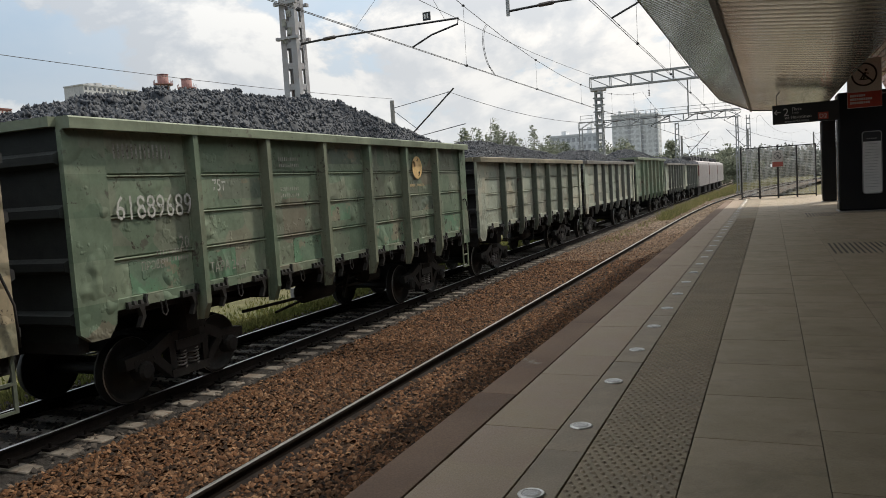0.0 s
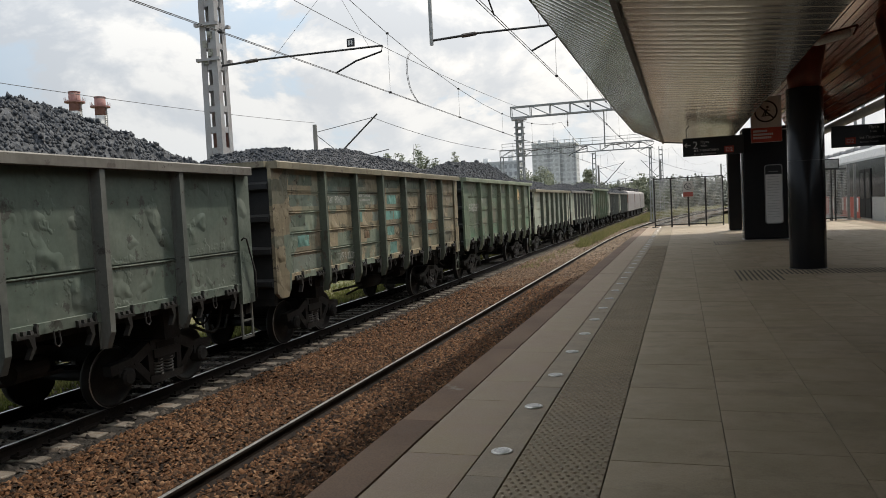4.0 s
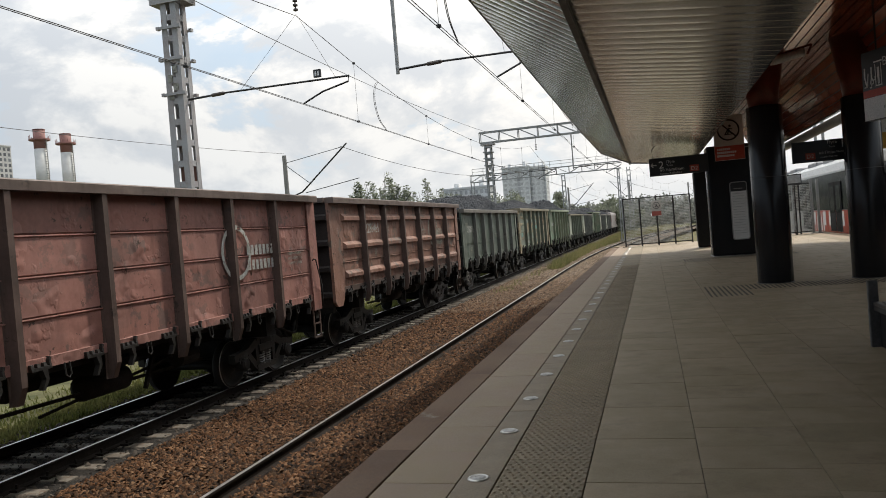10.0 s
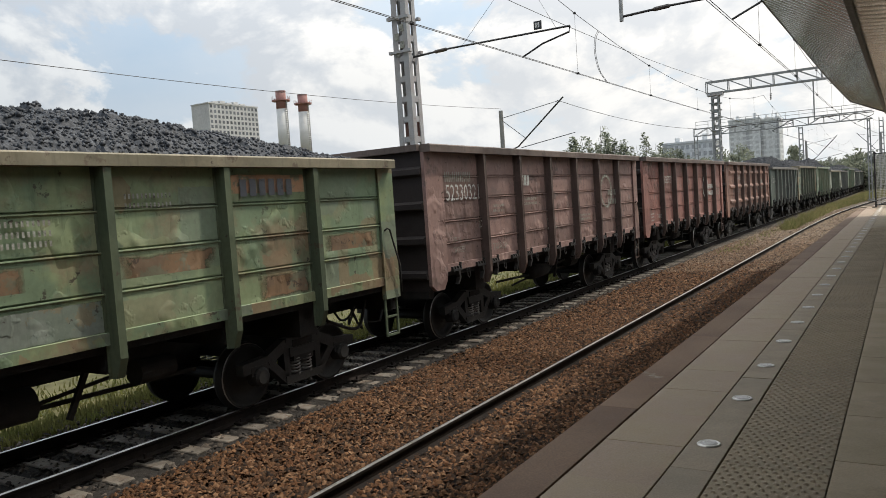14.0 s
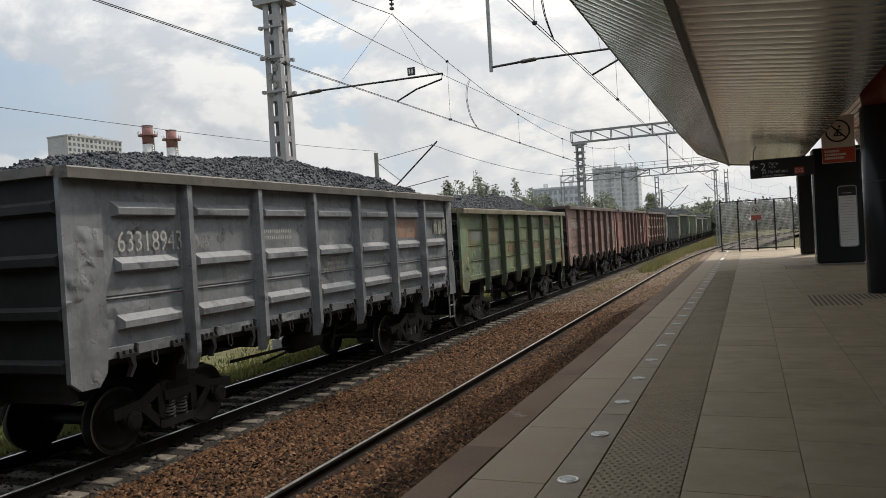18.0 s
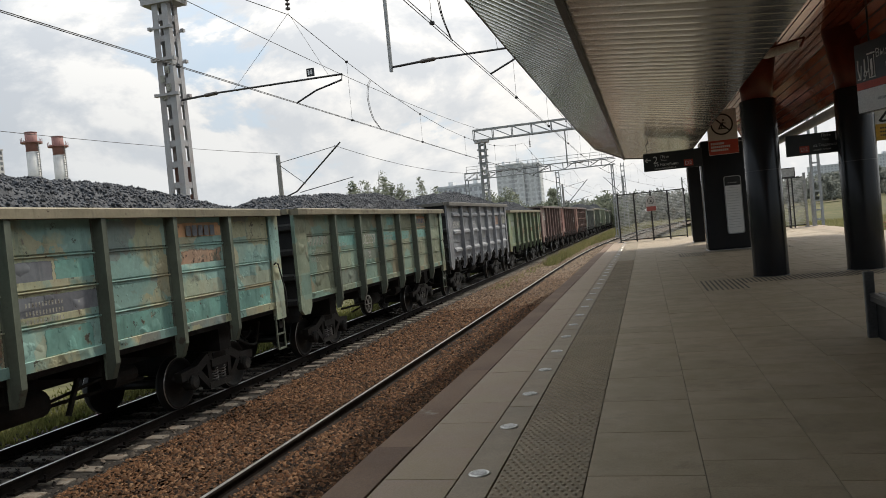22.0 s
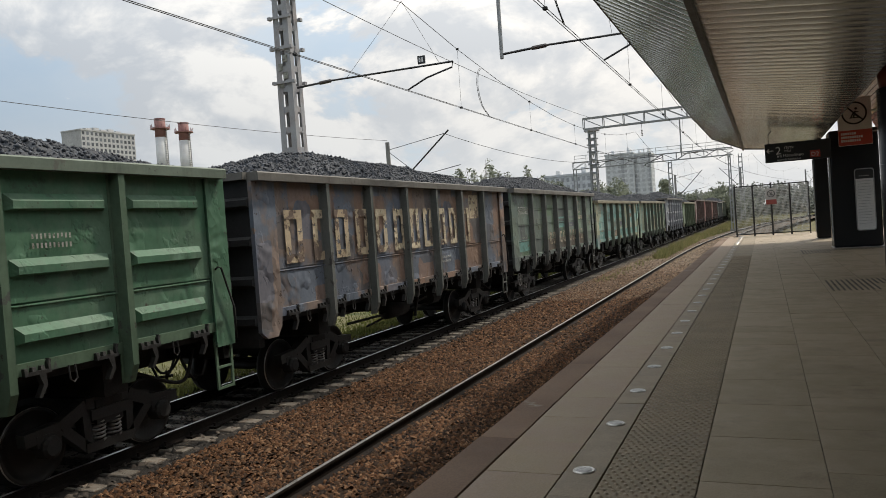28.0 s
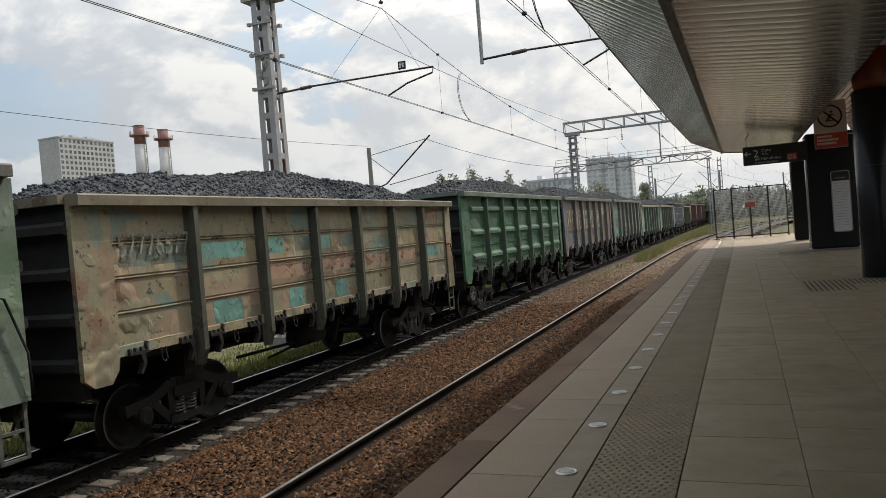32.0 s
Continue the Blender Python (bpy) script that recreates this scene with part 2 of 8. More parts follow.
def fray(m, edge=0.0, scale=3.0, lo=0.08, hi=0.16):
    """Let a thin coat of paint wear through: holes by noise, and ragged borders where edge is given."""
    nt = m.node_tree
    N, L = nt.nodes.new, nt.links.new
    bsdf, out = nt.nodes["Principled BSDF"], nt.nodes["Material Output"]
    tc, info, add, n, clear, mx, cut = (N("ShaderNode" + k) for k in ("TexCoord", "ObjectInfo", "VectorMath", "TexNoise", "BsdfTransparent", "MixShader", "MapRange"))
    add.operation = "MULTIPLY_ADD"
    add.inputs[1].default_value = (31.0, 17.0, 43.0)
    L(info.outputs["Random"], add.inputs[0])
    L(tc.outputs["Object"], add.inputs[2])
    n.inputs["Scale"].default_value, n.inputs["Detail"].default_value, n.inputs["Roughness"].default_value = scale, 8.0, 0.62
    L(add.outputs[0], n.inputs["Vector"])

    def op(kind, a, b=0.0):
        k = N("ShaderNodeMath")
        k.operation = kind
        for sock, v in zip(k.inputs, (a, b)):
            if isinstance(v, float):
                sock.default_value = v
            else:
                L(v, sock)
        return k.outputs[0]

    value = op("MULTIPLY", op("SUBTRACT", n.outputs["Fac"], 0.5), 1.3)
    if edge > 0:
        sep = N("ShaderNodeSeparateXYZ")
        L(tc.outputs["Generated"], sep.inputs["Vector"])
        y, z = sep.outputs["Y"], sep.outputs["Z"]
        rim = op("MINIMUM", op("MINIMUM", y, op("SUBTRACT", 1.0, y)), op("MINIMUM", z, op("SUBTRACT", 1.0, z)))
        value = op("ADD", value, op("MULTIPLY", rim, edge))
    cut.inputs["From Min"].default_value, cut.inputs["From Max"].default_value = lo, hi
    L(value, cut.inputs["Value"])
    L(cut.outputs["Result"], mx.inputs["Fac"])
    L(clear.outputs["BSDF"], mx.inputs[1])
    L(bsdf.outputs["BSDF"], mx.inputs[2])
    L(mx.outputs["Shader"], out.inputs["Surface"])
    return m


def leaf_material(name, colour, second):
    m = material(name, colour, rough=0.75, second=second, scale=0.6, amount=0.6, grain=5, grain_amount=0.2, bump=0.0, spread=0.12, spec=0.2)
    nt = m.node_tree
    bsdf, out = nt.nodes["Principled BSDF"], nt.nodes["Material Output"]
    tr, mx = nt.nodes.new("ShaderNodeBsdfTranslucent"), nt.nodes.new("ShaderNodeMixShader")
    mx.inputs["Fac"].default_value = 0.7
    nt.links.new(bsdf.inputs["Base Color"].links[0].from_socket, tr.inputs["Color"])
    nt.links.new(bsdf.outputs["BSDF"], mx.inputs[1])
    nt.links.new(tr.outputs["BSDF"], mx.inputs[2])
    nt.links.new(mx.outputs["Shader"], out.inputs["Surface"])
    return m


RAIL_TOP = material("polished rail steel", (0.56, 0.55, 0.54), 0.34, 0.85, second=(0.46, 0.45, 0.44), bump=0.02)
RAIL_SIDE = material("rusty rail side", (0.026, 0.020, 0.017), 0.9, 0.0, second=(0.016, 0.013, 0.012), spec=0.15)
SLEEPER = material("concrete sleeper", (0.175, 0.155, 0.128), 0.9, second=(0.105, 0.086, 0.068), scale=4, amount=0.6, spread=0.25, third=(0.12, 0.085, 0.06), third_scale=7, third_cut=0.55, edge=0.05)
STONE = material("ballast grit", (0.05, 0.029, 0.017), 0.95, second=(0.05, 0.034, 0.026), scale=0.7, amount=0.6, grain=14, grain_amount=0.4, bump=0.8, bump_scale=40, spec=0.1)
STONE_LOOSE = island_material("brown ballast stone", ((0.010, 0.007, 0.005), (0.032, 0.017, 0.009), (0.080, 0.034, 0.014), (0.105, 0.052, 0.024), (0.036, 0.022, 0.013), (0.125, 0.060, 0.028), (0.185, 0.108, 0.060)))
# coal dusted stones, darkened further to stand in for shade under wagons
STONE_SOOTY_SHADE = island_material("coal dusted ballast stone", ((0.020, 0.018, 0.016), (0.038, 0.033, 0.029), (0.065, 0.054, 0.045), (0.10, 0.082, 0.066)))
# paler far stones stand in for sunlight grazing the distant ballast
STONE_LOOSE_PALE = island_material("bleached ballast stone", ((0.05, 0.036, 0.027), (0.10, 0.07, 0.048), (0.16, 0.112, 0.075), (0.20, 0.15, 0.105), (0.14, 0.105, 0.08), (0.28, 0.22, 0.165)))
# a tone between the near and the far stones
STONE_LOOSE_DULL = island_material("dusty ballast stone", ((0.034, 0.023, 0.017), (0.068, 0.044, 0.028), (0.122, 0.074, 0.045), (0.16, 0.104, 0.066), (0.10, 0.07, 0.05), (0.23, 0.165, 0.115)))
# far stretch of the beds, its colour lightened for the same grazing sun
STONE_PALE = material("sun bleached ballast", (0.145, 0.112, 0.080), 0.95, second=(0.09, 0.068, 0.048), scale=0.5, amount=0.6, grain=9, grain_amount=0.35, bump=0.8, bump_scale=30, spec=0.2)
# oily bed of the far track, with wagon shade put into its colour
STONE_OILY_SHADE = material("dark oily ballast", (0.042, 0.038, 0.034), 0.9, second=(0.030, 0.027, 0.024), scale=0.9, grain=20, grain_amount=0.3, bump=0.8, bump_scale=40, spec=0.15)
EARTH = material("dry meadow earth and grass", (0.105, 0.105, 0.050), 0.95, second=(0.155, 0.135, 0.070), scale=0.05, amount=0.6, grain=1.2, grain_amount=0.25, bump=0.5, bump_scale=6, third=(0.055, 0.08, 0.025), third_scale=0.3, third_cut=0.54, edge=0.12, spec=0.1)
GRASS = leaf_material("fresh grass blades", (0.105, 0.12, 0.035), (0.175, 0.165, 0.06))
DRY_GRASS = leaf_material("yellowing grass blades", (0.25, 0.225, 0.11), (0.16, 0.175, 0.07))
SLAB = material("grey concrete paving", (0.302, 0.233, 0.154), 0.62, second=(0.246, 0.193, 0.118), scale=1.1, amount=0.6, grain=90, grain_amount=0.10, bump=0.35, bump_scale=90, depth=0.01, spread=0.035, third=(0.195, 0.150, 0.092), third_scale=1.6, third_cut=0.535, edge=0.16)
SLAB_LIGHT = material("light granite paving", (0.246, 0.168, 0.106), 0.62, second=(0.256, 0.188, 0.110), scale=1.3, amount=0.6, grain=90, grain_amount=0.14, bump=0.3, bump_scale=90, depth=0.01, spread=0.03, third=(0.205, 0.152, 0.105), third_scale=1.7, third_cut=0.60, edge=0.2)
SLAB_EDGE = material("stained platform edge", (0.132, 0.077, 0.047), 0.8, spec=0.4, second=(0.180, 0.113, 0.072), scale=1.1, amount=0.6, grain=80, grain_amount=0.15, bump=0.15, bump_scale=120, spread=0.06, third=(0.28, 0.255, 0.215), third_scale=1.9, third_cut=0.64, edge=0.12)
SLAB_DARK = material("dark granite band", (0.240, 0.185, 0.120), 0.65, second=(0.205, 0.160, 0.106), scale=1.6, amount=0.6, grain=90, bump=0.1, spread=0.05)
TACTILE = material("tactile concrete", (0.250, 0.198, 0.126), 0.75, second=(0.210, 0.168, 0.114), scale=1.3, amount=0.6, grain=80, bump=0.1, spread=0.06, third=(0.25, 0.16, 0.11), third_scale=1.5, third_cut=0.58, edge=0.15)
# domes painted lighter than their slab, as tops catching the light
DOME = material("worn tactile dome", (0.30, 0.235, 0.16), 0.7, second=(0.24, 0.19, 0.13), scale=1.6, amount=0.6, grain=80, bump=0.05)
RIB = material("dark rubber rib", (0.085, 0.070, 0.052), 0.8, bump=0.05)
JOINT = material("dark joint sand", (0.085, 0.070, 0.053), 0.95, bump=0.2)
DISC = material("glass platform light", (0.36, 0.355, 0.34), 0.3, second=(0.27, 0.265, 0.25), scale=20)
STEEL_RING = material("brushed steel ring", (0.55, 0.54, 0.52), 0.35, 0.9, bump=0.03)
BLACK_GLOSS = material("black enamelled column", (0.018, 0.018, 0.0195), 0.22, second=(0.02, 0.02, 0.021), scale=1.5, grain=60, grain_amount=0.05, bump=0.02, bump_scale=5, spec=0.28)
SOFFIT = material("satin aluminium soffit", (0.80, 0.785, 0.745), 0.20, 0.85, second=(0.72, 0.705, 0.67), scale=0.8, amount=0.5, bump=0.0)
SOFFIT_EDGE = material("silver green fascia", (0.88, 0.93, 0.88), 0.13, 0.9, second=(0.80, 0.85, 0.81), scale=0.9, bump=0.0)
SEAM = material("dark grey trim", (0.11, 0.11, 0.11), 0.5, 0.3)
RED_PANEL = material("oxblood ceiling plank", (0.55, 0.175, 0.095), 0.10, 0.2, second=(0.44, 0.13, 0.07), scale=1.0, bump=0.01, bump_scale=6, spec=1.0)
RED_DARK = material("oxblood painted steel", (0.21, 0.045, 0.026), 0.35, second=(0.15, 0.035, 0.02), bump=0.03)
SIGN_BLACK = material("black sign panel", (0.02, 0.02, 0.021), 0.35, bump=0.0)
SIGN_WHITE = material("white sign face", (0.80, 0.79, 0.76), 0.5, second=(0.72, 0.71, 0.69), bump=0.0)
# SIGN_DULL and SIGN_RED_DULL dim the fence sign's colours as if backlit
SIGN_DULL = material("weathered sign face", (0.40, 0.385, 0.36), 0.6, second=(0.33, 0.31, 0.29), bump=0.0)
SIGN_RED = material("red sign face", (0.55, 0.07, 0.04), 0.5, second=(0.47, 0.06, 0.035), bump=0.0)
SIGN_RED_DULL = material("weathered red sign face", (0.27, 0.06, 0.045), 0.6, second=(0.22, 0.05, 0.04), bump=0.0)
SIGN_YELLOW = material("yellow sign face", (0.72, 0.40, 0.04), 0.5, bump=0.0)
BENCH_BLACK = material("matt black bench panel", (0.010, 0.010, 0.011), 0.7, bump=0.0, spec=0.2)
INK = material("sign ink", (0.015, 0.015, 0.015), 0.6, bump=0.0)
DARK_STEEL = material("dark painted steel", (0.028, 0.028, 0.03), 0.45, 0.2, second=(0.045, 0.042, 0.04), bump=0.05)
GALV = material("galvanised steel", (0.38, 0.38, 0.37), 0.5, 0.5, second=(0.28, 0.28, 0.27), scale=6)
MESH = material("galvanised mesh wire", (0.60, 0.60, 0.58), 0.6, second=(0.5, 0.5, 0.48), scale=6, bump=0.0)
MAST_PAINT = material("weathered mast paint", (0.40, 0.40, 0.405), 0.65, second=(0.36, 0.33, 0.32), scale=1.4, amount=0.6, third=(0.27, 0.17, 0.13), third_scale=3.0, third_cut=0.62, edge=0.08)
RUST_PRIMER = material("faded rust primer", (0.20, 0.095, 0.075), 0.8, second=(0.15, 0.08, 0.065), scale=3.0)
TRUSS_PAINT = material("grey truss paint", (0.33, 0.34, 0.34), 0.6, second=(0.25, 0.25, 0.25), scale=2.0)
POLE_CONCRETE = material("pole concrete", (0.30, 0.29, 0.27), 0.9, second=(0.22, 0.21, 0.2))
WIRE = material("oxidised copper wire", (0.030, 0.030, 0.031), 0.7, 0.0, bump=0.0)
CERAMIC = material("brown ceramic insulator", (0.09, 0.07, 0.06), 0.3)
COAL = island_material("coal lumps", ((0.024, 0.027, 0.032), (0.035, 0.039, 0.046), (0.050, 0.055, 0.064), (0.040, 0.045, 0.053), (0.060, 0.066, 0.077)), 0.7, 0.3, 40.0, 0.3)
# undergear kept near black: grime, with the shade below the bodies painted in
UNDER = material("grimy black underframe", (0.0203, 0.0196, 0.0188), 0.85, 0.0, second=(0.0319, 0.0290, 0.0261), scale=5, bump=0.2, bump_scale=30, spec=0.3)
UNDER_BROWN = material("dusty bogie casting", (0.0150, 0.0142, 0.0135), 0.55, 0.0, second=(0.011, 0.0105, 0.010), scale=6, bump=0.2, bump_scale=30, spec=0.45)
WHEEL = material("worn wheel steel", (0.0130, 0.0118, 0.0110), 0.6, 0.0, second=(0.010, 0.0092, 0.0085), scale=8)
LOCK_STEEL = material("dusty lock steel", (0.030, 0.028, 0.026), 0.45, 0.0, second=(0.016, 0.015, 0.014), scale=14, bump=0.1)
SPRING = material("pale spring steel", (0.24, 0.23, 0.215), 0.6, 0.3)
STENCIL = material("stencilled white paint", (0.60, 0.60, 0.56), 0.8, second=(0.42, 0.42, 0.38), scale=9, amount=0.6, third=(0.2, 0.17, 0.14), third_scale=16, third_cut=0.60)
STENCIL_FADED = material("faded stencil paint", (0.38, 0.38, 0.33), 0.85, second=(0.26, 0.25, 0.21), scale=9, amount=0.6, third=(0.14, 0.12, 0.10), third_scale=14, third_cut=0.56)
WOOD_DARK = material("dark stained slats", (0.035, 0.03, 0.027), 0.35, second=(0.05, 0.043, 0.038), stretch=(8, 1, 8), bump=0.1)
GLASS_DARK = material("dark tinted train glass", (0.012, 0.015, 0.015), 0.10, second=(0.02, 0.024, 0.024), bump=0.0, spec=0.10)
EMU_WHITE = material("pale grey train paint", (0.50, 0.51, 0.51), 0.3, second=(0.44, 0.45, 0.45), bump=0.01)
EMU_RED = material("red train door paint", (0.46, 0.055, 0.03), 0.35, second=(0.38, 0.045, 0.026), bump=0.01)
EMU_GREY = material("grey roof equipment", (0.30, 0.30, 0.31), 0.55, second=(0.2, 0.2, 0.2), bump=0.1)
BRICK_RED = material("red brown facade", (0.24, 0.105, 0.085), 0.85, second=(0.2, 0.09, 0.075), scale=0.1, grain=1, bump=0.0)
BRICK_DARK = material("dark maroon facade", (0.135, 0.085, 0.085), 0.85, second=(0.11, 0.07, 0.07), scale=0.1, grain=1, bump=0.0)
# facade and window tones from here to PANEL_HAZE are paled for haze
PANEL_GREY = material("pale grey facade", (0.52, 0.52, 0.51), 0.85, second=(0.46, 0.46, 0.455), scale=0.1, grain=1, bump=0.0)
PANEL_WHITE = material("off-white facade", (0.72, 0.73, 0.74), 0.85, second=(0.66, 0.67, 0.68), scale=0.1, grain=1, bump=0.0)
WINDOW = material("far window glass", (0.13, 0.14, 0.155), 0.2, spread=0.5, bump=0.0)
WINDOW_FAR = material("far dull window", (0.44, 0.45, 0.465), 0.5, spread=0.2, bump=0.0)
WINDOW_PALE = material("pale curtained window", (0.58, 0.59, 0.60), 0.5, spread=0.12, bump=0.0)
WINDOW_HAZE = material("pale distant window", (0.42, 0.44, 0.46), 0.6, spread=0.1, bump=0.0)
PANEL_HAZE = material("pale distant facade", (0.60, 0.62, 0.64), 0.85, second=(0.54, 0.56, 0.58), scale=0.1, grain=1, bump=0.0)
WINDOW_LIGHT = material("far bright window", (0.62, 0.63, 0.63), 0.4, spread=0.2, bump=0.0)
# red dulled towards pink to stand in for the haze before it
CHIM_RED = material("red chimney band", (0.30, 0.150, 0.135), 0.8, second=(0.27, 0.135, 0.12), scale=0.2, bump=0.0)
CHIM_WHITE = material("white chimney band", (0.66, 0.66, 0.65), 0.8, second=(0.58, 0.58, 0.57), scale=0.2, bump=0.0)
BARK = material("tree bark", (0.10, 0.08, 0.06), 0.95, bump=0.4, bump_scale=20)
# leaf colours paled beyond real foliage to stand in for distance haze
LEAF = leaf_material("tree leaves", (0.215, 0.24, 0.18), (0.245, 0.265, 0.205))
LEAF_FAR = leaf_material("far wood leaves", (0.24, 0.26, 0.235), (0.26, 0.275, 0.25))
WALKWAY = material("rusty red barrier paint", (0.30, 0.12, 0.06), 0.8)

# ---------------------------------------------------------------- mesh helpers


def box(bm, x0, x1, y0, y1, z0, z1, m=None):
    vs = [bm.verts.new((x, y, z)) for z in (z0, z1) for x, y in ((x0, y0), (x1, y0), (x1, y1), (x0, y1))]
    for f in ((3, 2, 1, 0), (4, 5, 6, 7), (0, 1, 5, 4), (1, 2, 6, 5), (2, 3, 7, 6), (3, 0, 4, 7)):
        bm.faces.new([vs[i] for i in f])
    if m is not None:
        for v in vs:
            v.co = m @ v.co
    return vs


def bar(bm, a, b, w=0.05, h=None, up=(0, 0, 1)):
    """A square bar from a to b."""
    a, b = Vector(a), Vector(b)
    h = h or w
    d = (b - a)
    n = d.length
    d.normalize()
    u = Vector(up)
    if abs(d.dot(u)) > 0.98:
        u = Vector((0, 1, 0))
    s = d.cross(u).normalized()
    u = s.cross(d)
    m = Matrix((s, d, u)).transposed().to_4x4()
    m.translation = a
    box(bm, -w / 2, w / 2, 0, n, -h / 2, h / 2, m)


def tube(bm, pts, r, sides=6, cap=True):
    """A round tube along points; r is one radius or one a point."""
    rings = []
    pts = [Vector(p) for p in pts]
    for i, p in enumerate(pts):
        d = (pts[min(i + 1, len(pts) - 1)] - pts[max(i - 1, 0)]).normalized()
        u = Vector((0, 0, 1)) if abs(d.z) < 0.95 else Vector((1, 0, 0))
        s = d.cross(u).normalized()
        u = s.cross(d)
        rad = r[i] if isinstance(r, (list, tuple)) else r
        rings.append([bm.verts.new(p + (s * math.cos(a) + u * math.sin(a)) * rad) for a in (2 * math.pi * k / sides for k in range(sides))])
    for p, q in zip(rings, rings[1:]):
        for k in range(sides):
            bm.faces.new((p[k], p[(k + 1) % sides], q[(k + 1) % sides], q[k]))
    if cap and len(rings) > 1:
        bm.faces.new(rings[0][::-1])
        bm.faces.new(rings[-1])


def prism(bm, outline, y0, y1):
    """An outline of (x, z), drawn out from y0 to y1."""
    a = [bm.verts.new((x, y0, z)) for x, z in outline]
    b = [bm.verts.new((x, y1, z)) for x, z in outline]
    n = len(outline)
    for k in range(n):
        bm.faces.new((a[k], a[(k + 1) % n], b[(k + 1) % n], b[k]))
    bm.faces.new(a[::-1])
    bm.faces.new(b)


def bevelled(bm, w, seg=1):
    bmesh.ops.bevel(bm, geom=list(bm.edges), offset=w, segments=seg, affect="EDGES", profile=0.5)
    return bm


def mesh_of(name, bm, smooth=False):
    bmesh.ops.recalc_face_normals(bm, faces=bm.faces)
    me = bpy.data.meshes.new(name)
    bm.to_mesh(me)
    bm.free()
    if smooth:
        for p in me.polygons:
            p.use_smooth = True
    return me


def shared(name, me, mat, parent=None, m=None, label=""):
    """One object on a mesh that others may use too, with its own material."""
    if not me.materials:
        me.materials.append(None)
    ob = new(name, me)
    ob.material_slots[0].link = "OBJECT"
    ob.material_slots[0].material = mat
    if parent is not None:
        ob.parent = parent
    if m is not None:
        ob.matrix_basis = m
    if label:
        ob["label"] = label
    return ob


def part(name, bm, mat, parent, label="", smooth=False, m=None):
    return shared(name, mesh_of(name, bm, smooth), mat, parent, m, label)


def thing(name, m=None, label="", category="", group="", kind=""):
    ob = new(name)
    ob.empty_display_size = 0.2
    if m is not None:
        ob.matrix_basis = m
    return tagged(ob, label, category, group, kind)


def structure(name, bm, mat, label="", smooth=False):
    ob = shared(name, mesh_of(name, bm, smooth), mat)
    return tagged(ob, label, "", "", "structure")


def raw_mesh(name, verts, faces):
    """A mesh from numpy arrays of vertices and of triangles or quads."""
    me = bpy.data.meshes.new(name)
    verts, faces = np.asarray(verts, np.float32), np.asarray(faces, np.int32)
    me.vertices.add(len(verts))
    me.vertices.foreach_set("co", verts.ravel())
    k = faces.shape[1]
    me.loops.add(faces.size)
    me.loops.foreach_set("vertex_index", faces.ravel())
    me.polygons.add(len(faces))
    me.polygons.foreach_set("loop_start", np.arange(0, faces.size, k, dtype=np.int32))
    me.update(calc_edges=True)
    return me


FONT_CACHE = {}


def text_mesh(body, size):
    """The outline of a word as a flat mesh in x and y, starting at the origin."""
    key = (body, size)
    if key not in FONT_CACHE:
        cu = bpy.data.curves.new("lettering", "FONT")
        cu.body, cu.size, cu.resolution_u = body, size, 2
        ob = bpy.data.objects.new("lettering", cu)
        scene.collection.objects.link(ob)
        me = bpy.data.meshes.new_from_object(ob.evaluated_get(bpy.context.evaluated_depsgraph_get()))
        bpy.data.objects.remove(ob)
        bpy.data.curves.remove(cu)
        FONT_CACHE[key] = me
    return FONT_CACHE[key]


def strokes(bm, x, y, n, w, h, gap, seed=0):
    """Plain upright bars in the place of n characters, in x and y."""
    for k in range(n):
        x0 = x + k * (w + gap)
        vs = [bm.verts.new((x0 + a * w, y + b * h, 0)) for a, b in ((0, 0), (1, 0), (1, 1), (0, 1))]
        bm.faces.new(vs)


# ---------------------------------------------------------------- plan
RAIL_Z = -1.2
NEAR_AXIS, FAR_AXIS, RIGHT_AXIS = -4.41, -9.33, 10.85
CURVE_Y, CURVE_R = 45.0, 600.0
CENTRE_X = NEAR_AXIS + CURVE_R


def along(axis, s):
    """The point and the turn (degrees) at s metres along a track that starts straight and then bends to the right; the far tracks run nearly straight on."""
    if axis < -6.2:
        return axis + 0.0062 * max(0.0, s - 35.0), s, -0.355 if s > 35 else 0.0
    if s <= CURVE_Y:
        return axis, s, 0.0
    r = CENTRE_X - axis if axis < 5 else 1500.0
    a = (s - CURVE_Y) / r
    return axis + r - r * math.cos(a), CURVE_Y + r * math.sin(a), -math.degrees(a)


def track_pose(axis, s, z=RAIL_Z):
    x, y, a = along(axis, s)
    return pose(x, y, z, 0, 0, a)


